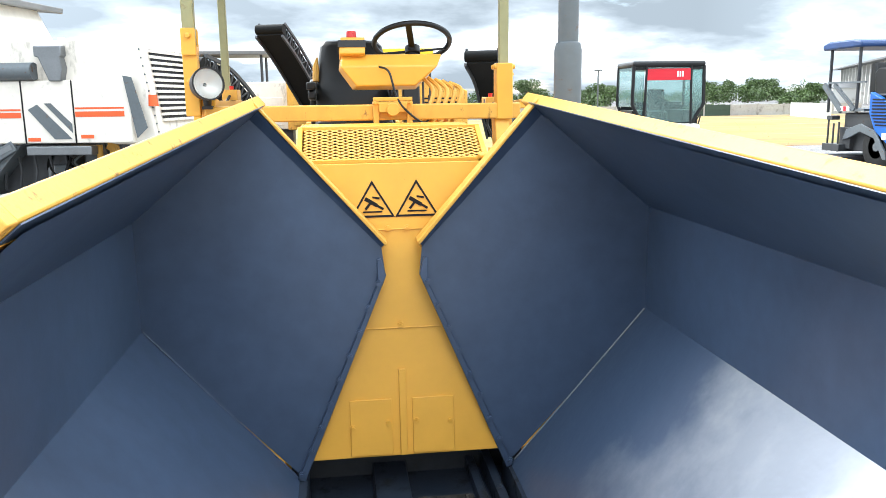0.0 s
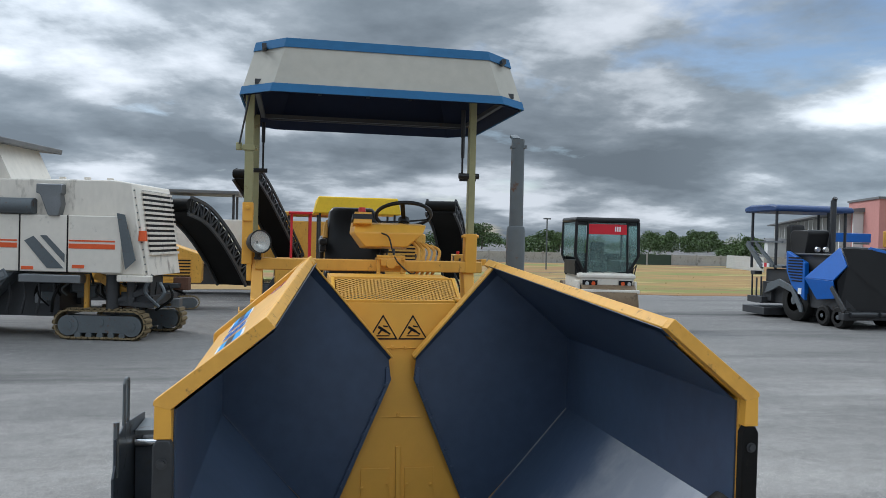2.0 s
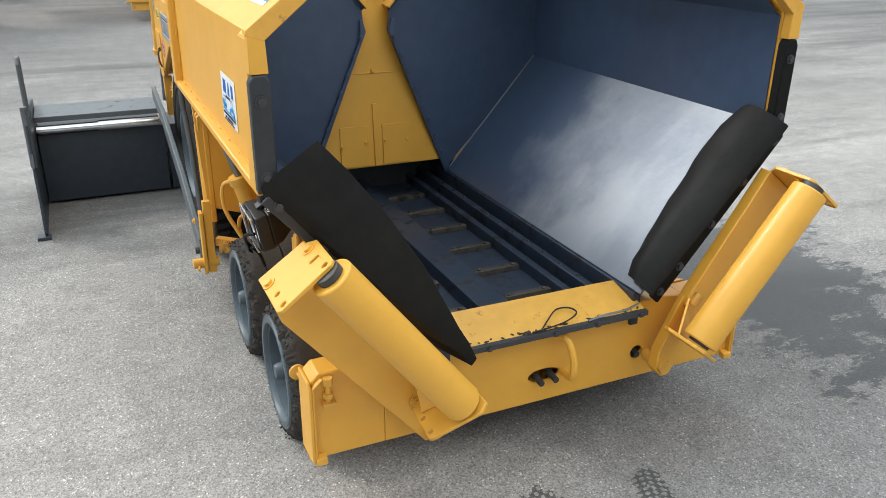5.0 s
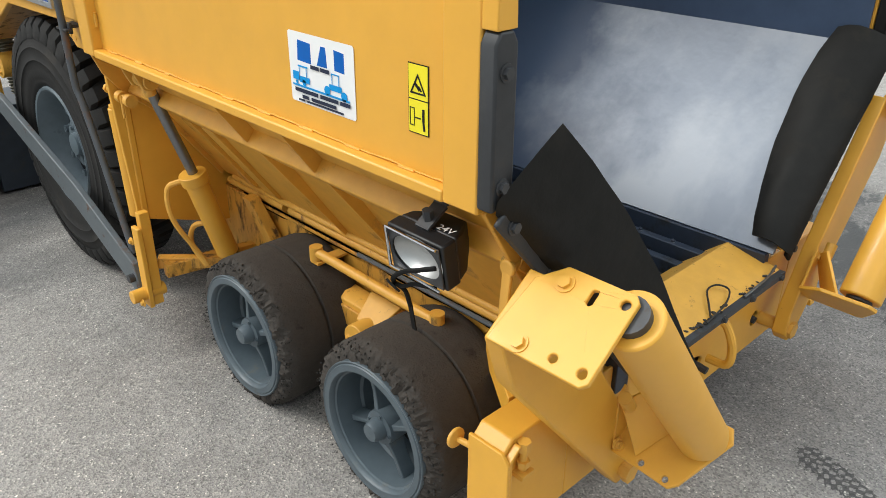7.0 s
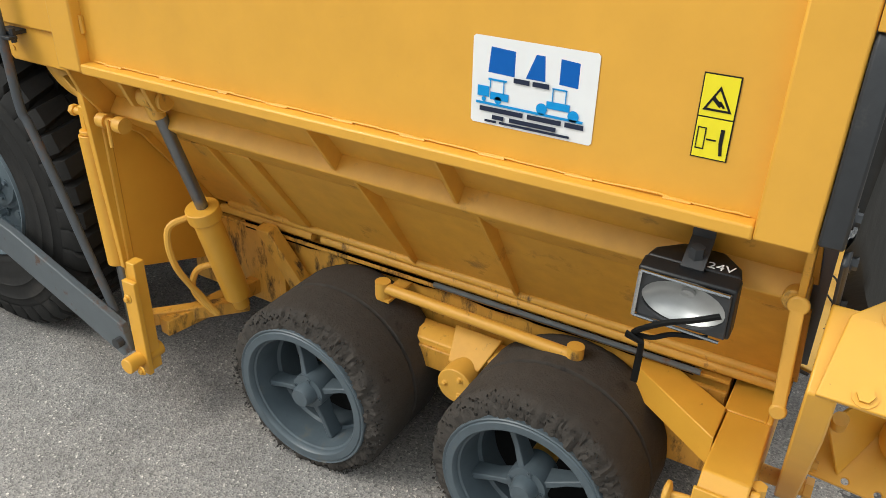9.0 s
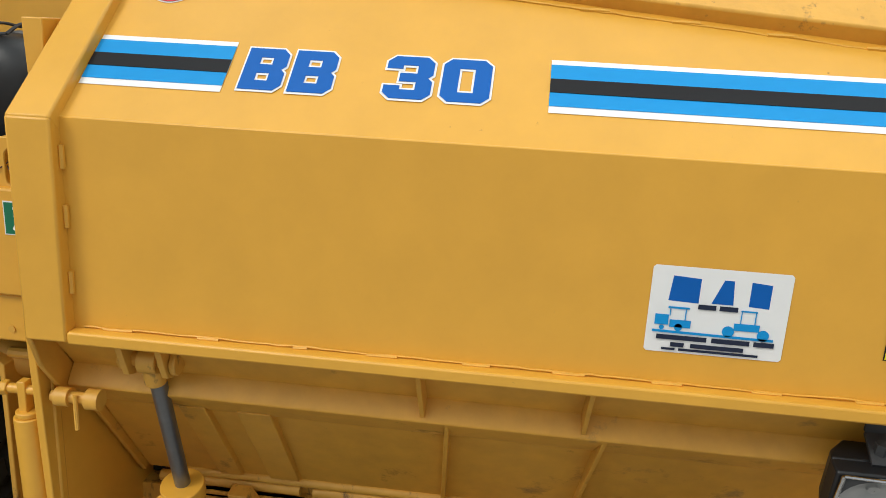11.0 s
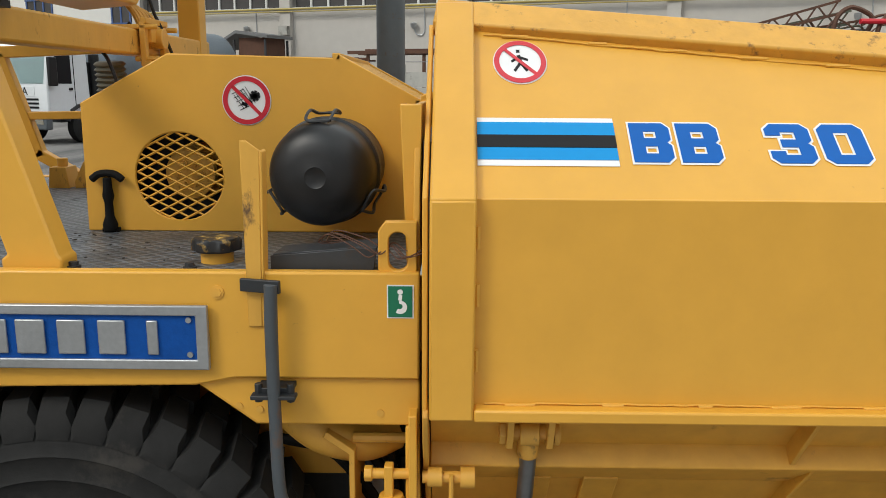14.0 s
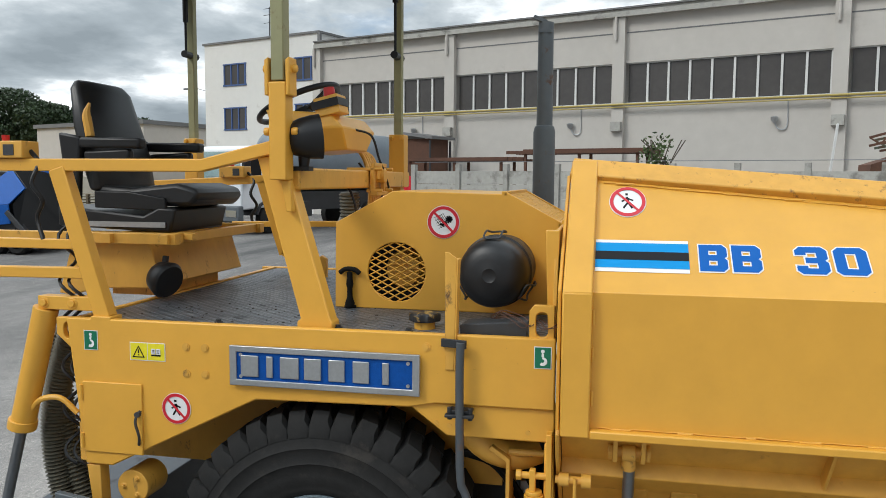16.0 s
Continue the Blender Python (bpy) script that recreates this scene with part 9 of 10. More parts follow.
# ---- further mills behind: seen by their conveyors and cabs ----
def rear_mill(label, col, roofcol, tall):
    m = local("milling_machine", label, "milling machine")
    bm = new_bm()
    prism(bm, [(-3.2, 1.2), (3.2, 1.2), (3.2, 2.5), (2.2, 2.9), (-3.2, 2.9)], "y", -1.1, 1.1)
    body = part("hood", bm, col, m, bevel=0.04)
    for k in range(4):
        bm = new_bm()
        box(bm, -3.0 + k * 1.5, -1.7 + k * 1.5, -1.13, -1.10, 1.35, 2.35)
        part("side_door", bm, col, body, bevel=0.02)
    bm = new_bm()
    for k in range(6):
        box(bm, 1.6, 2.8, -1.14, -1.13, 1.5 + k * 0.14, 1.56 + k * 0.14)
    part("louvre", bm, S_BLACK, body)
    bm = new_bm()
    box(bm, -2.2, 0.8, -1.2, 1.2, tall, tall + 0.14)
    part("roof", bm, roofcol, m, bevel=0.03)
    bm = new_bm()
    for x in (-2.0, 0.6):
        for y in (-1.0, 1.0):
            rod(bm, (x, y, 2.85), (x, y, tall), 0.05, n=8)
    part("roof_post", bm, DARKSTEEL, m)
    bm = new_bm()
    box(bm, -1.9, -0.9, -0.9, 0.9, 2.9, tall - 0.25)
    part("stand_cover", bm, DIRTYWHITE if col is DIRTYWHITE else col, m, bevel=0.03)
    bm = new_bm()
    box(bm, -2.0, 1.6, -0.9, 0.9, 0.4, 1.25)
    for x in (-2.4, 2.3):
        for y in (-0.8, 0.8):
            rod(bm, (x, y, 0.5), (x, y, 1.3), 0.13, n=12)
    part("drum_housing", bm, DARKSTEEL, m)
    for x in (-2.4, 2.3):
        crawler(m, x, -0.8, 1.7, 0.58, 0.34)
    return m


m2 = rear_mill("white tracked milling machine with a raised black conveyor", DIRTYWHITE, ROOF, 3.85)
arched_conveyor(m2, [(2.9, -1.9, 1.0), (2.54, -2.8, 1.80), (2.1, -3.9, 2.70), (1.66, -5.0, 3.55), (1.3, -5.9, 4.12)], 0.85, 0.42)
put(m2, -3.5, 29.6, 0, 0)
m3 = rear_mill("old yellow tracked milling machine", YELLOW_OLD, YELLOW_OLD, 3.3)
put(m3, -6.0, 23.2, 0, 4)
m3.scale = (0.8, 0.8, 0.68)
m4 = rear_mill("old yellow milling machine with a folded black conveyor", YELLOW_OLD, YELLOW_OLD, 3.1)
arched_conveyor(m4, [(3.5, -5.6, 1.0), (3.2, -6.4, 1.7), (2.8, -7.5, 2.6), (2.35, -8.6, 3.1)], 0.85, 0.42)
put(m4, 1.2, 28.6, 0, 0)


# ---- yellow paver with a yellow sheet roof ----
def yellow_paver():
    m = local("asphalt_paver", "yellow paver under a yellow sheet roof", "paver")
    bm = new_bm()
    prism(bm, [(-1.1, 2.86), (-1.0, 3.28), (1.0, 3.28), (1.1, 2.86)], "y", -0.9, 1.0)
    part("roof", bm, YELLOWCLOTH, m, "yellow sheet roof", bevel=0.03)
    bm = new_bm()
    for x in (-0.95, 0.95):
        for y in (-0.7, 0.85):
            rod(bm, (x, y, 1.2), (x, y, 2.9), 0.03, n=8)
    part("roof_post", bm, DARKSTEEL, m)
    bm = new_bm()
    box(bm, -1.2, 1.2, -1.2, 2.2, 0.55, 1.5)
    part("body", bm, YELLOW_OLD, m, bevel=0.03)
    bm = new_bm()
    prism(bm, [(-0.75, 1.5), (-0.7, 2.55), (-0.5, 2.75), (0.1, 2.75), (0.15, 1.5)], "y", -0.3, 0.3)
    box(bm, 0.35, 0.75, -0.3, 0.2, 1.5, 2.5)
    part("seat", bm, SEATVINYL, m, "dark operator seats", bevel=0.05)
    bm = new_bm()
    box(bm, -1.25, 1.25, -1.6, -1.3, 0.12, 0.5)
    box(bm, -1.35, 1.35, -1.65, -1.6, 0.3, 0.42)
    box(bm, -1.2, 1.2, -1.62, -1.25, 0.55, 0.62)
    part("screed", bm, YELLOW_OLD, m, bevel=0.01)
    for x in (-1.0, 1.0):
        crawler(m, 0.3, x, 2.6, 0.6, 0.3)
    return m


yp = yellow_paver()
put(yp, 0.95, 18.2, 0.08, 0)
rc = local("roller", "small machine under a red framed roof", "roller")
bm = new_bm()
box(bm, -1.0, 1.0, -0.8, 0.8, 2.95, 3.03)
part("roof", bm, S_RED, rc, "red roof", bevel=0.02)
bm = new_bm()
for x in (-0.9, -0.3, 0.9):
    for y in (-0.7, 0.7):
        rod(bm, (x, y, 1.0), (x, y, 2.97), 0.04, n=8)
part("roof_post", bm, S_RED, rc)
bm = new_bm()
box(bm, -1.4, 1.4, -0.8, 0.8, 0.6, 1.5)
part("body", bm, YELLOW_OLD, rc, bevel=0.05)
bm = new_bm()
for x in (-1.1, 1.1):
    rod(bm, (x, -0.75, 0.5), (x, 0.75, 0.5), 0.5, n=28)
part("drum", bm, DARKSTEEL, rc)
put(rc, 0.2, 24.0, 0.1, 0)


# ---- white roller with a glazed cab ----
def cab_roller():
    m = local("tandem_roller", "white road roller with a dark glazed cab", "roller")
    bm = new_bm()
    box(bm, -0.85, 0.85, -0.95, 1.0, 1.06, 1.52)
    box(bm, -0.9, 0.9, -0.98, -0.4, 1.36, 1.5)
    body = part("body", bm, WHITE, m, "white body", bevel=0.05)
    bm = new_bm()
    box(bm, -0.78, -0.32, -1.0, -0.94, 1.14, 1.32)
    box(bm, 0.36, 0.78, -1.0, -0.94, 1.14, 1.32)
    part("lamp_recess", bm, S_BLACK, body)
    for x in (-0.65, -0.45, 0.48, 0.68):
        bm = new_bm()
        rod(bm, (x, -1.015, 1.23), (x, -0.99, 1.23), 0.06, n=16)
        part("headlight", bm, CHROME if abs(x) > 0.5 else ORANGE, body)
    bm = new_bm()
    box(bm, -1.02, 1.02, -0.9, 0.95, 2.92, 3.07)
    part("cab_roof", bm, BLACK, m, "black cab roof", bevel=0.06)
    bm = new_bm()
    for s in (-1, 1):
        tube(bm, [(s * 0.98, -0.85, 2.95), (s * 1.0, -0.85, 2.0), (s * 0.68, -0.8, 1.5)], 0.05, 8)
        rod(bm, (s * 0.62, -0.86, 2.95), (s * 0.66, -0.86, 1.5), 0.035, n=8)
        tube(bm, [(s * 0.98, 0.85, 2.95), (s * 1.0, 0.85, 2.0), (s * 0.75, 0.85, 1.5)], 0.05, 8)
    part("cab_frame", bm, BLACK, m, "black cab frame")
    bm = new_bm()
    box(bm, -0.64, 0.64, -0.86, -0.85, 1.56, 2.92)
    for s in (-1, 1):
        plate(bm, [(s * 0.97, -0.84, 2.92), (s * 0.99, -0.84, 2.0), (s * 0.70, -0.8, 1.52), (s * 0.66, -0.8, 2.92)], 0.01)
        box(bm, *sorted((s * 0.985, s * 0.995)), -0.82, 0.82, 1.95, 2.92)
    pane = part("window", bm, GLASS, m, "tinted cab glass")
    pane.visible_shadow = False
    bm = new_bm()
    box(bm, -0.62, 0.62, -0.88, -0.87, 2.60, 2.88)
    part("sun_strip", bm, S_RED, m, "red sun strip")
    bm = new_bm()
    for k in range(3):
        box(bm, 0.22 + k * 0.07, 0.26 + k * 0.07, -0.889, -0.882, 2.68, 2.82)
    part("mark", bm, STICKER, m)
    bm = new_bm()
    prism(bm, [(-0.1, 1.5), (0.35, 1.5), (0.42, 2.35), (0.3, 2.4), (0.22, 1.85), (-0.1, 1.8)], "x", -0.25, 0.25)
    part("seat", bm, SEATVINYL, m, "dark cab seat", bevel=0.04)
    bm = new_bm()
    box(bm, -0.9, 0.9, 0.80, 0.86, 1.4, 2.05)
    box(bm, -0.94, -0.5, -0.6, 0.8, 1.45, 1.85)
    box(bm, 0.5, 0.94, -0.6, 0.8, 1.45, 1.85)
    box(bm, -0.95, 0.95, -0.84, 0.86, 2.86, 2.915)
    part("cab_trim", bm, BLACK, m, "black cab lining")
    bm = new_bm()
    rod(bm, (0, -0.45, 1.5), (0, -0.3, 1.98), 0.05, n=8)
    lathe(bm, [(-0.01, 0.19), (0.015, 0.2), (0.02, 0.185)], (0, -0.28, 2.02), (0, 0.4, 1), 24, closed=False)
    part("steering_wheel", bm, BLACK, m)
    bm = new_bm()
    rod(bm, (-0.84, -0.9, 0.6), (0.84, -0.9, 0.6), 0.6, n=48)
    rod(bm, (-0.84, 1.6, 0.6), (0.84, 1.6, 0.6), 0.6, n=48)
    part("drum", bm, DRUMSTEEL, m, "brown earth-stained drum", bevel=0.02)
    bm = new_bm()
    for s in (-1, 1):
        prism(bm, [(-1.0, 0.55), (-0.75, 0.55), (-0.5, 1.3), (-1.0, 1.3)], "x", *sorted((s * 0.86, s * 0.93)))
    beam(bm, (-0.92, -1.3, 1.03), (0.92, -1.3, 1.03), 0.06, 0.1)
    part("yoke", bm, WHITE, m, "white drum yoke", bevel=0.02)
    bm = new_bm()
    for s in (-1, 1):
        tube(bm, [(s * 0.92, -0.7, 1.45), (s * 0.98, -0.75, 1.75), (s * 0.85, -0.78, 1.62)], 0.02, 6)
    part("wiper", bm, BLACK, m)
    return m


cr_ = cab_roller()
put(cr_, 8.05, 18.9, 0, -6)
cr_.scale = (0.9, 0.9, 1.0)


# ---- blue paver ----
def blue_paver():
    m = local("asphalt_paver", "blue wheeled paver with folded black hopper and a blue roof", "paver")
    # x runs forwards, y across from the side with the louvres
    bm = new_bm()
    prism(bm, [(-2.6, 3.32), (-2.6, 3.44), (-2.3, 3.52), (-1.2, 3.52), (-0.85, 3.47), (-0.8, 3.34), (-0.85, 3.30), (-2.55, 3.28)], "y", -0.08, 2.62)
    part("roof", bm, BLUEROOF, m, "blue sheet roof", bevel=0.05)
    for x, y in ((-2.3, 0.05), (-1.0, 0.05), (-1.0, 1.85), (-1.0, 2.45), (-2.3, 2.45)):
        bm = new_bm()
        rod(bm, (x, y, 1.5), (x, y, 3.34), 0.045, n=10)
        part("roof_post", bm, DARKSTEEL, m)
    bm = new_bm()
    rod(bm, (0.35, 1.0, 1.9), (0.35, 1.0, 3.6), 0.085, n=16)
    rod(bm, (0.35, 1.0, 3.58), (0.42, 1.0, 3.68), 0.07, n=14)
    part("exhaust", bm, DARKSTEEL, m, "dark exhaust pipe")
    bm = new_bm()
    box(bm, -1.6, 2.1, 0.12, 2.0, 0.45, 1.5)
    box(bm, -0.4, 1.75, 0.2, 1.9, 1.5, 2.0)
    box(bm, -0.5, 1.8, 0.1, 2.0, 1.96, 2.03)
    part("chassis", bm, DARKSTEEL, m, "dark chassis and deck", bevel=0.03)
    bm = new_bm()
    prism(bm, [(-0.34, 2.08), (0.55, 1.75), (0.58, 0.65), (-0.05, 1.05), (-0.32, 1.5)], "y", -0.04, 0.11)
    side_ = part("side_panel", bm, BLUEPAINT, m, "blue side panel with slots", bevel=0.02)
    for k in range(9):
        z = 1.18 + k * 0.085
        bm = new_bm()
        box(bm, -0.2 + 0.06 * max(0, 3 - k), 0.46, -0.056, -0.04, z, z + 0.04)
        part("slot", bm, S_BLACK, side_)
    bm = new_bm()
    box(bm, 0.28, 0.44, -0.05, -0.04, 0.82, 1.0)
    part("label", bm, STICKER, side_)
    # console with lamps, deck rails and the rear frame
    bm = new_bm()
    prism(bm, [(-0.55, 2.0), (-0.62, 2.6), (-0.50, 2.72), (0.25, 2.72), (0.3, 2.62), (0.15, 2.0)], "y", 0.25, 0.95)
    prism(bm, [(-0.95, 2.0), (-0.95, 2.85), (-0.75, 2.88), (-0.6, 2.1)], "y", 0.35, 0.85)
    part("console", bm, BLACK, m, "black console and seat", bevel=0.04)
    for y in (0.35, 0.62):
        bm = new_bm()
        lathe(bm, [(0.0, 0.001), (0.0, 0.07), (0.06, 0.09), (0.12, 0.05)], (0.62, y, 2.14), (-1, 0, 0), 16)
        part("lamp", bm, CHROME, m, "round work lamp")
    bm = new_bm()
    beam(bm, (-2.5, 0.0, 2.3), (-1.6, 0.0, 1.55), 0.08, 0.16)
    beam(bm, (-2.0, 0.0, 2.3), (-1.0, 0.0, 1.6), 0.07, 0.1)
    beam(bm, (-2.3, 0.0, 2.35), (-0.6, 0.0, 2.35), 0.05, 0.05)
    beam(bm, (0.5, 1.6, 2.35), (0.5, 2.1, 2.35), 0.05, 0.05)
    box(bm, -1.9, -0.6, 0.0, 1.9, 1.55, 1.62)
    part("rear_frame", bm, GREYPAINT, m, "grey rear frame")
    for k in range(5):
        bm = new_bm()
        box(bm, -1.9 + k * 0.14, -1.77 + k * 0.14, -0.03, -0.01, 1.55, 1.68)
        part("stripe", bm, S_RED if k % 2 else STICKER, m)
    # hopper: folded wings, blue outside and black inside
    bm = new_bm()
    plate(bm, [(0.60, -0.08, 1.32), (1.9, -0.12, 1.30), (2.35, -0.05, 1.72), (1.82, 0.12, 2.22)], 0.04)
    plate(bm, [(0.60, -0.08, 1.31), (1.1, -0.02, 0.72), (1.85, -0.02, 0.80), (1.9, -0.12, 1.29)], 0.04)
    plate(bm, [(1.55, 1.02, 2.0), (1.8, 1.1, 2.25), (2.45, 1.75, 2.02), (2.45, 1.75, 1.94), (1.85, 1.12, 2.15)], 0.05)
    wing = part("hopper_wing", bm, BLUEPAINT, m, "blue hopper wing sheets", bevel=0.012)
    bm = new_bm()
    plate(bm, [(1.9, 0.0, 1.3), (2.35, -0.02, 1.72), (1.84, 0.16, 2.2), (1.86, 1.1, 2.18), (2.44, 1.74, 1.95), (2.44, 1.70, 0.45), (1.95, 0.05, 0.45)], 0.03)
    box(bm, 1.7, 2.4, 0.05, 1.7, 0.42, 0.5)
    part("hopper_lining", bm, BLACK, wing, "black worn hopper lining", bevel=0.01)
    bm = new_bm()
    box(bm, 1.86, 1.90, 0.25, 0.62, 1.58, 1.76)
    part("label", bm, S_YELLOW, wing)
    bm = new_bm()
    beam(bm, (1.82, -0.1, 1.12), (2.42, -0.12, 0.5), 0.05, 0.14)
    box(bm, 2.2, 2.42, -0.15, 1.85, 0.26, 0.46)
    rod(bm, (2.48, 0.0, 0.42), (2.48, 0.8, 0.42), 0.07, n=14)
    rod(bm, (2.48, 0.9, 0.42), (2.48, 1.7, 0.42), 0.07, n=14)
    part("push_frame", bm, DARKSTEEL, m, "dark push frame with rollers", bevel=0.01)
    for x, r, y in ((0.0, 0.62, 0.02), (1.32, 0.29, 0.0), (1.98, 0.30, 0.0), (0.0, 0.62, 1.75), (1.32, 0.29, 1.8), (1.98, 0.30, 1.8)):
        bm = new_bm()
        lathe(bm, [(0.0, r * 0.5), (0.0, r * 0.85), (0.04, r), (0.28, r), (0.32, r * 0.85), (0.32, r * 0.4)], (x, y, r), (0, 1, 0), 36)
        w_ = part("wheel", bm, TYRE, m, "black rubber wheel")
        bm = new_bm()
        lathe(bm, [(-0.01, 0.03), (-0.01, r * 0.2), (0.03, r * 0.25), (0.05, r * 0.45), (0.0, r * 0.52)], (x, y, r), (0, 1, 0), 24)
        part("rim", bm, GREYPAINT, w_)
    bm = new_bm()
    prism(bm, [(-1.35, 0.75), (-1.2, 1.05), (-0.6, 1.22), (0.0, 1.05), (0.5, 0.5), (0.55, 0.3), (0.42, 0.3), (0.0, 0.85), (-0.6, 1.0), (-1.1, 0.8)], "y", -0.08, -0.02)
    part("tow_arm", bm, GREYPAINT, m, "grey curved tow arm", bevel=0.01)
    bm = new_bm()
    box(bm, -2.2, -1.0, -0.3, 2.3, 0.08, 0.3)
    box(bm, -2.1, -1.3, -0.2, 2.2, 0.42, 0.62)
    for x, z in ((-2.0, 1.35), (-1.75, 1.2), (-1.5, 1.25)):
        rod(bm, (x, -0.1, 0.4), (x, -0.1, z), 0.03, n=8)
    box(bm, -1.95, -1.7, -0.2, 0.05, 1.3, 1.42)
    box(bm, -1.6, -1.1, 0.0, 1.9, 0.5, 1.1)
    part("screed", bm, DARKSTEEL, m, "dark screed with control posts", bevel=0.01)
    return m


bp_ = blue_paver()
put(bp_, 15.23, 20.22, 0, -90)
bp_.scale = (1.08, 1.08, 1.08)
bm = new_bm()
box(bm, 0.0, 3.2, -0.1, 0.1, 0.0, 0.35)
bar = whole("steel_beam", bm, BLUEPAINT, "blue painted steel beam on trestles", "beam", bevel=0.02)
put(bar, 18.6, 24.5, 2.62, 8)


# ---- long hall and pink building far right ----
hall2 = local("far_hall", "long pale industrial hall with tall columns", "building")
bm = new_bm()
box(bm, 0, 95, -20, 0.0, 0, 7.6)
part("wall", bm, PLASTER, hall2)
bm = new_bm()
prism(bm, [(3.0, 7.6), (3.0, 7.9), (0, 8.2), (-20, 8.2), (-20, 7.6)], "x", -0.5, 95.5)
part("roof", bm, ROOF, hall2)
for k in range(20):
    bm = new_bm()
    box(bm, k * 5.0, k * 5.0 + 0.7, 0.0, 1.2, 0, 7.6)
    part("column", bm, OFFICE, hall2)
    if k < 19:
        bm = new_bm()
        box(bm, k * 5.0 + 1.2, k * 5.0 + 4.6, 0.0, 0.05, 3.0, 6.4)
        part("window", bm, DARKGLASS, hall2)
put(hall2, 79.5, 97.5, 0, 62.8)
pinkb = local("pink_building", "pink rendered building with a flat roof", "building")
bm = new_bm()
box(bm, 0, 14, 0, 12, 0, 9.2)
part("wall", bm, PINK, pinkb)
bm = new_bm()
box(bm, -0.2, 14.2, -0.2, 12.2, 9.2, 9.5)
part("roof", bm, ROOF, pinkb)
for k in range(3):
    bm = new_bm()
    box(bm, 1.5 + k * 4, 3.2 + k * 4, -0.06, 0.0, 5.2, 6.8)
    part("window", bm, DARKGLASS, pinkb)
put(pinkb, 77.6, 92.0, 0, -20)
lowb = local("low_building", "low white farm building", "building")
bm = new_bm()
box(bm, 0, 10, 0, 5, 0, 3.2)
part("wall", bm, OFFICE, lowb)
bm = new_bm()
prism(bm, [(-0.3, 3.2), (2.5, 4.2), (5.3, 3.2)], "x", -0.3, 10.3)
part("roof", bm, ROOF, lowb)
put(lowb, 104, 158, 0, -25)
pole = thing("street_lamp", (20.0, 60, 0), "tall grey street lamp", "lamp")
bm = new_bm()
tube(bm, [(20.0, 60, 0), (20.0, 60, 4.2)], 0.06, 8)
box(bm, 19.7, 20.3, 59.9, 60.1, 4.15, 4.26)
part("pole", bm, GREYPAINT, pole)
# ---- the hall beside the yard ----
WALL_RZ, HX, HY = 70.3, 36.21, 1.99
hall = local("industrial_hall", "long pale industrial hall with a band of brown windows", "building")
BAYS = (-39.2, -29.4, -19.6, -10.0, -0.36, 9.13, 18.5)
bm = new_bm()
prism(bm, [(-14, 0), (0.0, 0), (0.0, 5.9), (-0.35, 5.9), (-0.35, 7.82), (0.0, 7.82), (0.0, 10.0), (-14, 10.0)], "x", -45, 18.5)
part("wall", bm, PLASTER, hall, "pale rendered wall")
bm = new_bm()
box(bm, -45, 18.6, -14, 0.35, 10.0, 10.32)
box(bm, -45, 18.6, 0.30, 0.42, 9.96, 10.2)
part("roof", bm, CONCRETE, hall, "concrete roof edge with gutter")
bm = new_bm()
box(bm, -45, 18.6, -14.1, 0.46, 10.32, 10.40)
part("flashing", bm, ROOF, hall)
bm = new_bm()
box(bm, -45, 18.5, 0.0, 0.012, 9.22, 9.28)
part("joint", bm, ROOF, hall)
for a in BAYS:
    bm = new_bm()
    box(bm, a - 0.3, a + 0.3, 0.0, 0.28, 0, 9.95)
    col = part("column", bm, PLASTER, hall, "pale concrete column")
    bm = new_bm()
    tube(bm, [(a + 0.12, 0.36, 9.98), (a + 0.12, 0.36, 8.9)], 0.07, 10)
    part("downpipe", bm, PLASTER, col)
    bm = new_bm()
    box(bm, a - 0.25, a + 0.25, 0.28, 0.55, 4.55, 5.0)
    part("junction_box", bm, CONCRETE, col)
for a, b in zip(BAYS, BAYS[1:]):
    n = 9
    w = (b - a - 0.7) / n
    for k in range(n):
        x = a + 0.35 + k * w
        bm = new_bm()
        box(bm, x + 0.05, x + w - 0.05, -0.2, -0.17, 5.95, 7.77)
        win_ = part("window_pane", bm, DARKGLASS, hall)
        bm = new_bm()
        box(bm, x - 0.05, x + 0.05, -0.22, -0.08, 5.9, 7.82)
        part("mullion", bm, FRAMEWHITE, win_)
    bm = new_bm()
    box(bm, a + 0.3, b - 0.3, -0.22, -0.08, 7.77, 7.82)
    box(bm, a + 0.3, b - 0.3, -0.2, 0.08, 5.86, 5.93)
    part("window_frame", bm, FRAMEWHITE, hall)
    bm = new_bm()
    m_ = (a + b) / 2 - 2.8
    tube(bm, curve_pts([(m_, 0.03, 5.8), (m_, 0.03, 4.6), (m_ + 0.35, 0.1, 4.5), (m_ + 0.5, 0.1, 4.8)], 4), 0.03, 6)
    lathe(bm, [(0, 0.05), (0.1, 0.14), (0.25, 0.16), (0.3, 0.05)], (m_ + 0.5, 0.18, 4.75), (0, 0, 1), 14)
    part("wall_lamp", bm, SILVER, hall)
bm = new_bm()
tube(bm, [(-45, 0.34, 5.83), (18.5, 0.34, 5.83)], 0.05, 8)
tube(bm, [(-45, 0.34, 5.70), (18.5, 0.34, 5.70)], 0.03, 8)
YELLOWPIPE = material("ochre_pipe_paint", (0.42, 0.33, 0.10), 0.6, vary=0.12)
part("gas_pipe", bm, YELLOWPIPE, hall, "ochre gas pipe along the wall")
put(hall, HX, HY, 0, WALL_RZ)

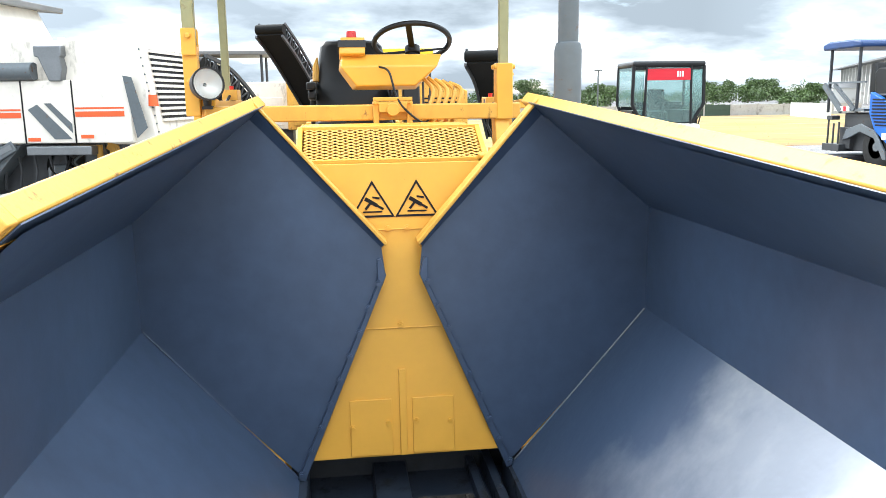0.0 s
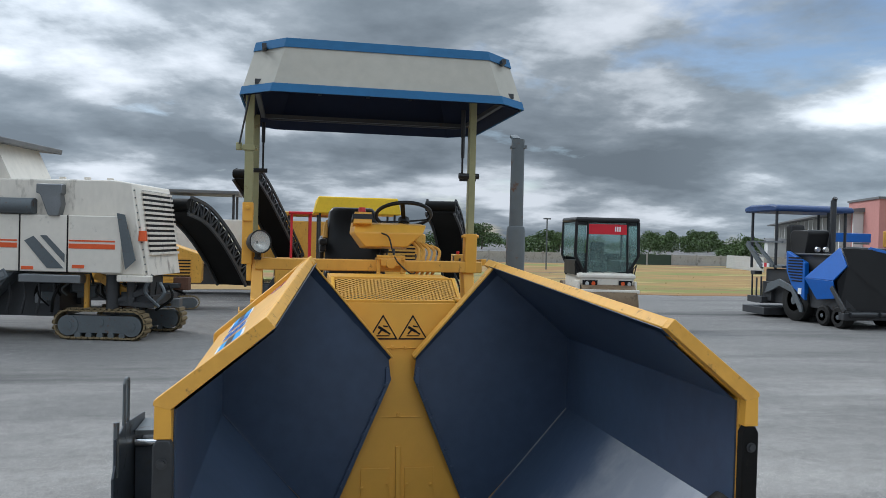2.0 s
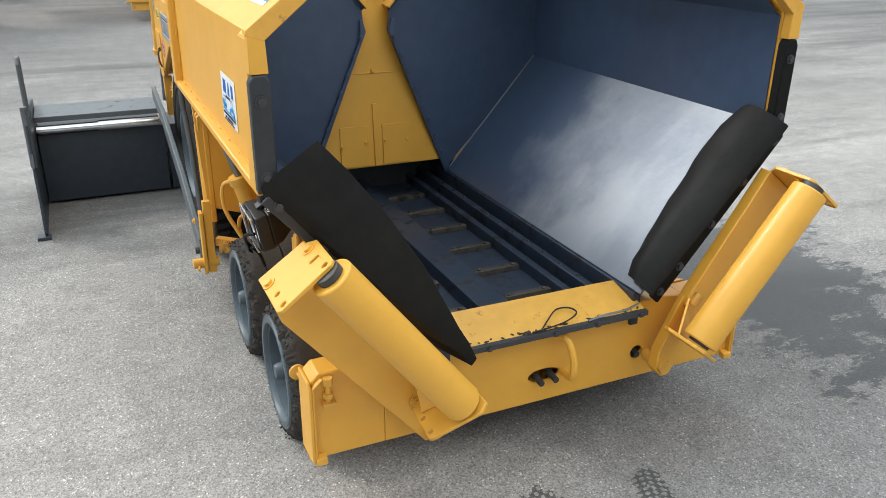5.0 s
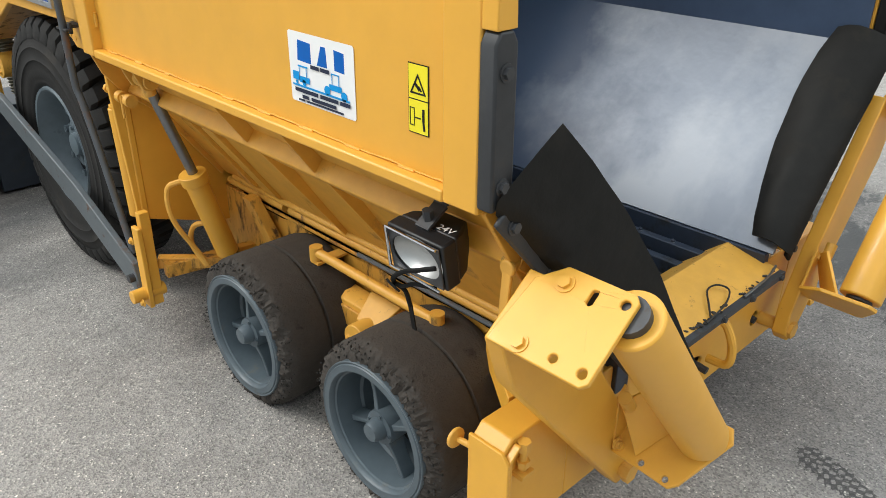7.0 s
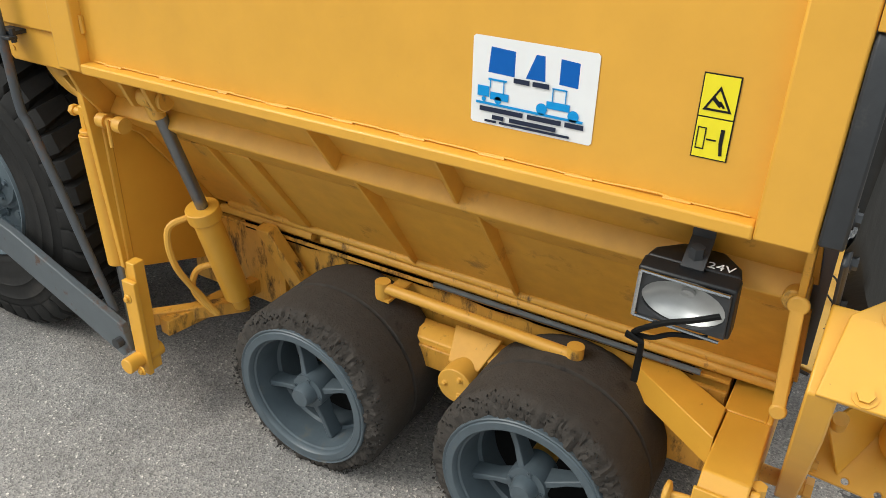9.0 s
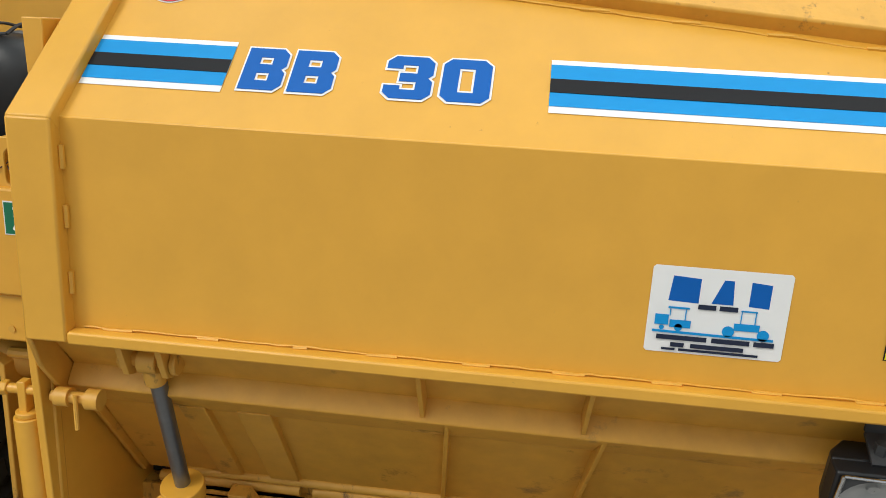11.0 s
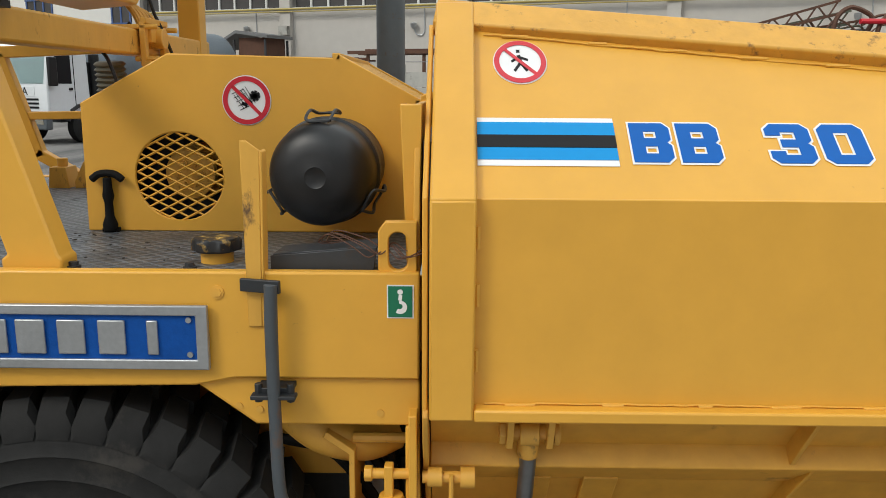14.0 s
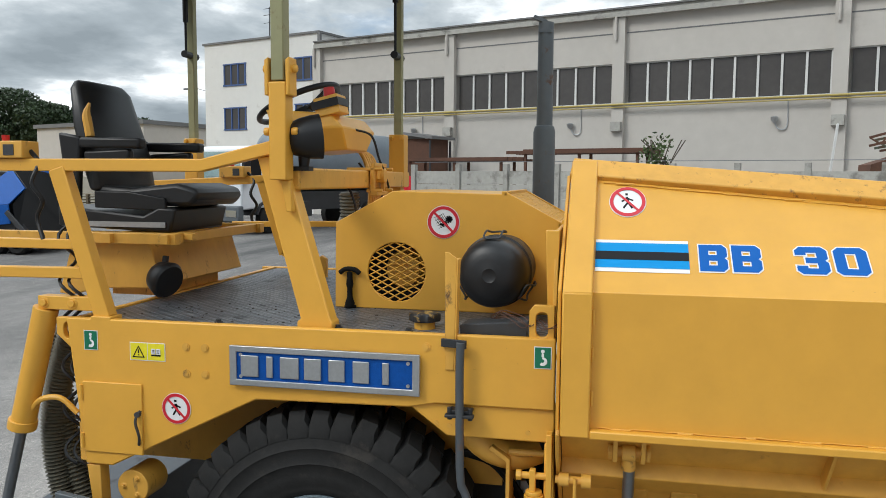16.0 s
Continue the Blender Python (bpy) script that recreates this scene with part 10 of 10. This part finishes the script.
office = local("office_block", "white three-storey office block with blue-framed windows", "building")
bm = new_bm()
box(bm, 18.5, 28.4, -9, 0.05, 0, 10.95)
part("wall", bm, OFFICE, office, "white rendered wall")
bm = new_bm()
box(bm, 18.4, 28.5, -9.1, 0.15, 10.95, 11.08)
box(bm, 18.3, 18.5, 0.0, 0.16, 0, 11.0)
part("roof_edge", bm, ROOF, office)
for x in (26.6, 20.4):
    for z0, z1 in ((8.23, 9.58), (5.36, 6.76), (2.4, 3.8)):
        bm = new_bm()
        box(bm, x - 2.0, x, 0.0, 0.055, z0, z1)
        wn = part("window", bm, DARKGLASS, office)
        bm = new_bm()
        for k in range(4):
            box(bm, x - 2.0 + k * 0.633, x - 1.9 + k * 0.633, 0.05, 0.10, z0, z1)
        box(bm, x - 2.05, x + 0.05, 0.05, 0.11, z0 - 0.06, z0 + 0.04)
        box(bm, x - 2.05, x + 0.05, 0.05, 0.11, z1 - 0.04, z1 + 0.04)
        part("window_frame", bm, FRAMEBLUE, wn)
bm = new_bm()
tube(bm, [(23.5, -1, 11.0), (23.5, -1, 13.2)], 0.03, 6)
for z in (12.2, 12.7, 13.1):
    beam(bm, (23.0, -1, z), (24.0, -1, z), 0.03, 0.03)
part("aerial", bm, DARKSTEEL, office)
bm = new_bm()
tube(bm, [(28.4, 0.0, 8.0), (29.2, 0.4, 8.25), (29.6, 0.5, 8.2)], 0.03, 6)
box(bm, 29.4, 29.9, 0.4, 0.6, 8.1, 8.2)
part("street_light", bm, STEEL, office)
put(office, HX, HY, 0, WALL_RZ)

# ---- concrete panel wall before the hall ----
pwall = local("panel_wall", "concrete plank wall between concrete posts", "wall", kind="structure")
SP = 2.03
for k in range(-14, 5):
    s = -0.10 + k * SP
    bm = new_bm()
    box(bm, s - 0.09, s + 0.09, -0.09, 0.12, 0, 2.75)
    part("post", bm, CONCRETE, pwall)
    if k < 4:
        for j in range(5):
            bm = new_bm()
            box(bm, s + 0.09, s + SP - 0.09, -0.03, 0.04, j * 0.5 + 0.01, j * 0.5 + 0.495)
            part("plank", bm, CONCRETE, pwall)
put(pwall, 24.0, 1.99, 0, WALL_RZ)
bm = new_bm()
tube(bm, [(-24, 0.0, 2.82), (8, 0.0, 2.84)], 0.012, 5)
wire = whole("fence_wire", bm, STEEL, "thin wire along the top of the wall", "wire")
put(wire, 24.0, 1.99, 0, WALL_RZ)

# shed, racks and scrap behind the wall
shed = local("open_shed", "open shed with a dark sheet roof and rusty sides", "shed")
bm = new_bm()
prism(bm, [(-3.2, 4.35), (-3.2, 4.5), (0.2, 4.75), (3.0, 4.0), (3.0, 3.9), (0.2, 4.6)], "y", -2.0, 2.0)
part("roof", bm, ROOF, shed, "dark sheet roof")
bm = new_bm()
box(bm, -2.6, 0.3, -1.6, 1.4, 1.2, 4.4)
part("side_sheet", bm, RUST, shed, "rusty brown sheets")
bm = new_bm()
for x in (-2.8, 0.6, 2.6):
    for y in (-1.7, 1.7):
        box(bm, x - 0.08, x + 0.08, y - 0.08, y + 0.08, 0, 4.3 if x < 1 else 3.95)
part("post", bm, DARKSTEEL, shed)
put(shed, 37.2, 12.0, 0, WALL_RZ - 6)
shed.scale = (0.55, 0.5, 0.97)
redp = local("red_panel", "dark red steel container panel", "panel")
bm = new_bm()
for k in range(6):
    box(bm, k * 0.22, k * 0.22 + 0.16, 0, 0.08, 0, 2.3)
box(bm, 0, 1.3, 0.02, 0.05, 0, 2.3)
part("sheet", bm, S_RED, redp)
put(redp, 26.9, 9.7, 0, WALL_RZ)


def rack(x0, x1, z, s0):
    r = local("storage_rack", "rusty steel rack with beams stored on top", "rack", "racks behind the wall")
    bm = new_bm()
    for x in (x0, (x0 + x1) / 2, x1):
        for y in (-0.6, 0.6):
            box(bm, x - 0.05, x + 0.05, y - 0.05, y + 0.05, 0, z)
    part("upright", bm, RUST, r)
    bm = new_bm()
    rn = random.Random(s0)
    for k in range(9):
        y = -0.75 + k * 0.18
        a, b = x0 - rn.uniform(0.1, 0.8), x1 + rn.uniform(0.1, 0.9)
        box(bm, a, b, y, y + 0.1, z, z + rn.uniform(0.08, 0.2))
    part("stored_beam", bm, RUST, r)
    return r


put(rack(-2.2, 2.3, 3.2, 1), 27.4, 2.9, 0, WALL_RZ)
put(rack(-2.0, 2.4, 2.95, 2), 29.5, 8.0, 0, WALL_RZ)
harrow = thing("scrap_harrow", (22.0, -8.4, 0), "rusty red and green harrow frames on a heap", "scrap")
rnd = random.Random(77)
for q, mat in enumerate((RUST, GREENRUST, RUST)):
    # a long lattice boom lying aslant
    y0, y1 = -5.4 - 0.25 * q, -9.4 - 0.5 * q
    z0, z1 = 3.48 - 0.06 * q, 4.62 - 0.26 * q
    x0 = 21.6 + 0.35 * q
    bm = new_bm()
    for d in (0.0, 0.24):
        beam(bm, (x0, y0, z0 - d), (x0 + 0.3, y1, z1 - d * 1.6), 0.07, 0.07)
    for k in range(12):
        f0, f1 = k / 12, (k + 0.8) / 12
        a_ = (x0 + 0.3 * f0, y0 + (y1 - y0) * f0, z0 + (z1 - z0) * f0 - (0.24 + 0.14 * f0) * (k % 2))
        b_ = (x0 + 0.3 * f1, y0 + (y1 - y0) * f1, z0 + (z1 - z0) * f1 - (0.24 + 0.14 * f1) * ((k + 1) % 2))
        beam(bm, a_, b_, 0.04, 0.04)
    part("harrow_boom", bm, mat, harrow)
for k in range(26):
    y = rnd.uniform(-12.5, -5.8)
    z = 3.0 + rnd.uniform(0.0, 0.45) + 0.12 * (-5.8 - y)
    x = rnd.uniform(21.6, 22.6)
    bm = new_bm()
    l_ = rnd.uniform(0.6, 1.6)
    tube(bm, curve_pts([(x, y, z), (x + 0.1, y - l_ * 0.4, z + rnd.uniform(0.0, 0.4)), (x, y - l_, z + rnd.uniform(-0.3, 0.2)), (x, y - l_ - 0.15, z - rnd.uniform(0.2, 0.6))]), rnd.uniform(0.025, 0.05), 5)
    part("harrow_tine", bm, (RUST, RUST, GREENRUST, DARKSTEEL)[k % 4], harrow)
for y, z in ((-9.25, 3.55), (-10.55, 3.4)):
    bm = new_bm()
    tube(bm, curve_pts([(21.7, y + 0.1, z), (21.7, y, z + 0.55), (21.7, y - 0.35, z + 0.85), (21.8, y - 0.9, z + 0.72), (21.8, y - 1.1, z + 0.5), (21.8, y - 0.95, z + 0.1)]), 0.07, 6)
    part("bent_frame", bm, RUST, harrow, "rusty bent frame")
bm = new_bm()
tube(bm, [(21.6, -9.9, 4.0), (21.7, -13.0, 4.0)], 0.08, 8)
part("red_tube", bm, S_RED, harrow, "red painted tube")
bm = new_bm()
prism(bm, [(-5.3, 0.0), (-13.5, 0.0), (-13.2, 3.4), (-10.0, 3.45), (-7.0, 3.2), (-5.5, 2.7)], "x", 21.7, 22.9)
part("heap_base", bm, RUST, harrow)
bm = new_bm()
beam(bm, (23.2, -4.75, 2.3), (23.3, -4.95, 4.0), 0.16, 0.05)
whole("white_plank", bm, FRAMEWHITE, "white plank leaning on the wall", "plank")
weed = thing("shrub", (24.9, 0.2, 0), "green self-sown shrub behind the wall", "shrub")
rnd = random.Random(9)
bm = new_bm()
for k in range(7):
    tube(bm, [(24.9, 0.2, 0), (24.9 + rnd.uniform(-0.3, 0.3), 0.2 + rnd.uniform(-0.6, 0.6), 2.4), (24.9 + rnd.uniform(-0.5, 0.5), 0.2 + rnd.uniform(-0.9, 0.9), 3.6)], 0.02, 5)
part("stem", bm, BARK, weed)
bm = new_bm()
leaf_cloud(bm, rnd, 24.9, 0.25, 2.95, 0.5, 0.75, 0.95, 420, 0.085)
part("foliage", bm, LEAF_FAR, weed)


# ---- white tanker truck ----
def tanker():
    m = local("tanker_truck", "white cab tanker truck with a grey tank", "truck")
    bm = new_bm()
    prism(bm, [(1.35, 0.85), (1.35, 1.75), (1.12, 2.95), (0.9, 3.05), (-0.25, 3.05), (-0.32, 0.95)], "y", -1.15, 1.15)
    cab = part("cab", bm, TRUCKWHITE, m, "white truck cab", bevel=0.06)
    bm = new_bm()
    plate(bm, [(1.352, -0.98, 1.82), (1.352, 0.98, 1.82), (1.145, 0.95, 2.85), (1.145, -0.95, 2.85)], 0.02)
    part("windshield", bm, GLASS, cab, "tinted windshield")
    for s in (-1, 1):
        bm = new_bm()
        plate(bm, [(x, s * 1.155, z) for x, z in ((1.16, 1.82), (0.42, 1.82), (0.42, 2.72), (1.0, 2.72))], 0.01)
        part("side_window", bm, S_BLACK, cab, "dark side window")
        bm = new_bm()
        box(bm, 1.1, 1.4, *sorted((s * 1.22, s * 1.34)), 1.75, 2.6)
        part("mirror", bm, BLACK, cab, "black mirror", bevel=0.03)
    bm = new_bm()
    box(bm, 1.3, 1.55, -1.2, 1.2, 0.45, 1.0)
    bmp = part("bumper", bm, GREYPAINT, m, "grey bumper", bevel=0.05)
    for s in (-1, 1):
        bm = new_bm()
        box(bm, 1.545, 1.57, *sorted((s * 0.6, s * 1.1)), 0.62, 0.85)
        part("headlight", bm, CHROME, bmp)
    bm = new_bm()
    for k in range(3):
        box(bm, 1.345, 1.37, -0.75, 0.75, 1.08 + k * 0.12, 1.14 + k * 0.12)
    part("grille", bm, S_BLACK, cab)
    bm = new_bm()
    box(bm, 1.345, 1.362, -0.9, 0.62, 1.44, 1.72)
    part("name_bar", bm, TRUCKWHITE, cab, "white lettering panel")
    bm = new_bm()
    tx = bpy.data.curves.new("front_word", "FONT")
    tx.body, tx.size, tx.align_x, tx.align_y, tx.extrude = "ESSENZA", 0.34, "CENTER", "CENTER", 0.003
    tob = bpy.data.objects.new("front_word", tx)
    me_ = bpy.data.meshes.new_from_object(tob)
    bm.from_mesh(me_)
    bpy.data.objects.remove(tob)
    bmesh.ops.transform(bm, matrix=Matrix.Translation((1.368, -0.32, 1.58)) @ Matrix(((0, 0, 1, 0), (1, 0, 0, 0), (0, 1, 0, 0), (0, 0, 0, 1))), verts=bm.verts)
    part("front_word", bm, S_BLACK, cab, "dark front lettering")
    bm = new_bm()
    box(bm, -8.7, 1.2, -0.5, 0.5, 0.75, 1.46)
    for s in (-1, 1):
        box(bm, -2.2, -0.85, *sorted((s * 0.7, s * 1.15)), 0.55, 1.1)
    part("chassis", bm, DARKSTEEL, m)
    # black gear between cab and tank, vertical exhaust
    bm = new_bm()
    box(bm, -0.95, -0.40, -0.95, 0.95, 1.1, 2.5)
    rod(bm, (-0.70, 1.0, 1.2), (-0.70, 1.0, 2.75), 0.16, n=16)
    part("engine_gear", bm, BLACK, m, "black gear behind the cab", bevel=0.03)
    for s in (-1, 1):
        bm = new_bm()
        box(bm, 0.30, 0.325, *sorted((s * 1.145, s * 1.158)), 1.05, 2.85)
        part("door_gap", bm, S_BLACK, cab)
        bm = new_bm()
        box(bm, 0.40, 0.55, *sorted((s * 1.15, s * 1.17)), 1.62, 1.70)
        part("door_handle", bm, BLACK, cab, "black door handle")
    bm = new_bm()
    lathe(bm, [(0.0, 0.3), (0.06, 0.9), (0.2, 1.14), (0.3, 1.2), (6.9, 1.2), (7.0, 1.14), (7.15, 0.9), (7.2, 0.3)], (-8.5, 0, 2.65), (1, 0, 0), 40)
    TANK = material("grey_tank_paint", (0.22, 0.26, 0.30), 0.4, 0.3, vary=0.12)
    part("tank", bm, TANK, m, "blue-grey round tank", smooth=50)
    bm = new_bm()
    box(bm, -8.6, -7.7, 0.95, 1.2, 1.2, 1.5)
    part("rear_locker", bm, S_RED, m, "red locker", bevel=0.02)
    for x in (0.0, -5.9, -7.15):
        for s in (-1, 1):
            bm = new_bm()
            lathe(bm, [(0.0, 0.22), (0.0, 0.42), (0.05, 0.5), (0.28, 0.5), (0.32, 0.4)], (x, s * 1.2, 0.5), (0, -s, 0), 32)
            w_ = part("wheel", bm, TYRE, m, "black truck wheel")
            bm = new_bm()
            lathe(bm, [(-0.02, 0.03), (-0.02, 0.12), (0.06, 0.2), (0.06, 0.3)], (x, s * 1.2, 0.5), (0, -s, 0), 24)
            part("rim", bm, DIRTYWHITE, w_)
    for s in (-1, 1):
        bm = new_bm()
        prism(bm, [(-0.70, 0.7), (-0.55, 1.05), (-0.25, 1.2), (0.25, 1.2), (0.55, 1.05), (0.70, 0.7), (0.65, 0.68), (0.50, 0.98), (0.20, 1.12), (-0.23, 1.12), (-0.50, 0.98), (-0.65, 0.68)], "y", *sorted((s * 0.95, s * 1.22)))
        part("mudguard", bm, DARKSTEEL, m)
    return m


tk = tanker()
put(tk, 25.9, 16.3, 0, 160)
tk.scale = (1.12, 1.12, 1.12)

# dark plant and pallets at the far left of the yard
plant = local("compactor", "dark tarpaulined machine with a yellow control box", "machine")
bm = new_bm()
prism(bm, [(-1.6, 0.3), (1.7, 0.2), (1.6, 1.5), (1.2, 2.35), (-1.6, 2.45)], "y", -1.0, 1.0)
part("body", bm, BLACK, plant, "black covered body", bevel=0.08)
bm = new_bm()
for k in range(4):
    tube(bm, curve_pts([(1.0 + 0.1 * k, -1.05, 2.3 - 0.2 * k), (1.5, -1.2, 1.9 - 0.2 * k), (1.2, -1.15, 1.3), (1.7, -1.1, 0.8 - 0.1 * k)]), 0.04, 6)
part("hose", bm, RUBBER, plant)
bm = new_bm()
box(bm, -0.2, 0.9, -0.6, 0.6, 2.45, 3.15)
cb = part("control_box", bm, YELLOW_OLD, plant, "yellow control box", bevel=0.03)
bm = new_bm()
rod(bm, (0.4, 0, 3.15), (0.4, 0, 3.4), 0.09, n=12)
part("beacon", bm, ORANGE, cb, "orange beacon")
bm = new_bm()
rod(bm, (-1.0, -0.9, 0.35), (-1.0, 0.9, 0.35), 0.35, n=24)
rod(bm, (1.0, -0.9, 0.35), (1.0, 0.9, 0.35), 0.35, n=24)
part("drum", bm, DARKSTEEL, plant)
put(plant, 25.0, 27.6, 0, -50)
for i in range(2):
    pal = local("pallet_stack", "stack of grey wooden pallets", "pallets", "pallet stacks")
    for j in range(9):
        bm = new_bm()
        for k in range(6):
            box(bm, -0.6 + k * 0.21, -0.45 + k * 0.21, -0.5, 0.5, j * 0.15 + 0.11, j * 0.15 + 0.135)
        for y in (-0.45, 0, 0.45):
            box(bm, -0.6, 0.6, y - 0.05, y + 0.05, j * 0.15 + 0.0, j * 0.15 + 0.11)
        part("pallet", bm, WOOD, pal)
    put(pal, 30.5 + i * 1.6, 29.0 - i * 1.0, 0, 30)
gb = local("grey_building", "low grey flat-roofed building beyond the yard", "building")
bm = new_bm()
box(bm, -4, 9, -3, 3, 0, 6.0)
part("wall", bm, PLASTER, gb)
bm = new_bm()
box(bm, -4.2, 9.2, -3.2, 3.2, 6.0, 6.3)
part("roof", bm, ROOF, gb)
put(gb, 52, 37.5, 0, WALL_RZ)
# thin strip of yard wall that closes the far side
cw = local("far_wall", "pale wall closing the yard", "wall", kind="structure")
bm = new_bm()
box(bm, -30, 3, -0.2, 0.2, 0, 2.2)
part("wall", bm, PLASTER, cw)
put(cw, 46, 45, 0, 120)
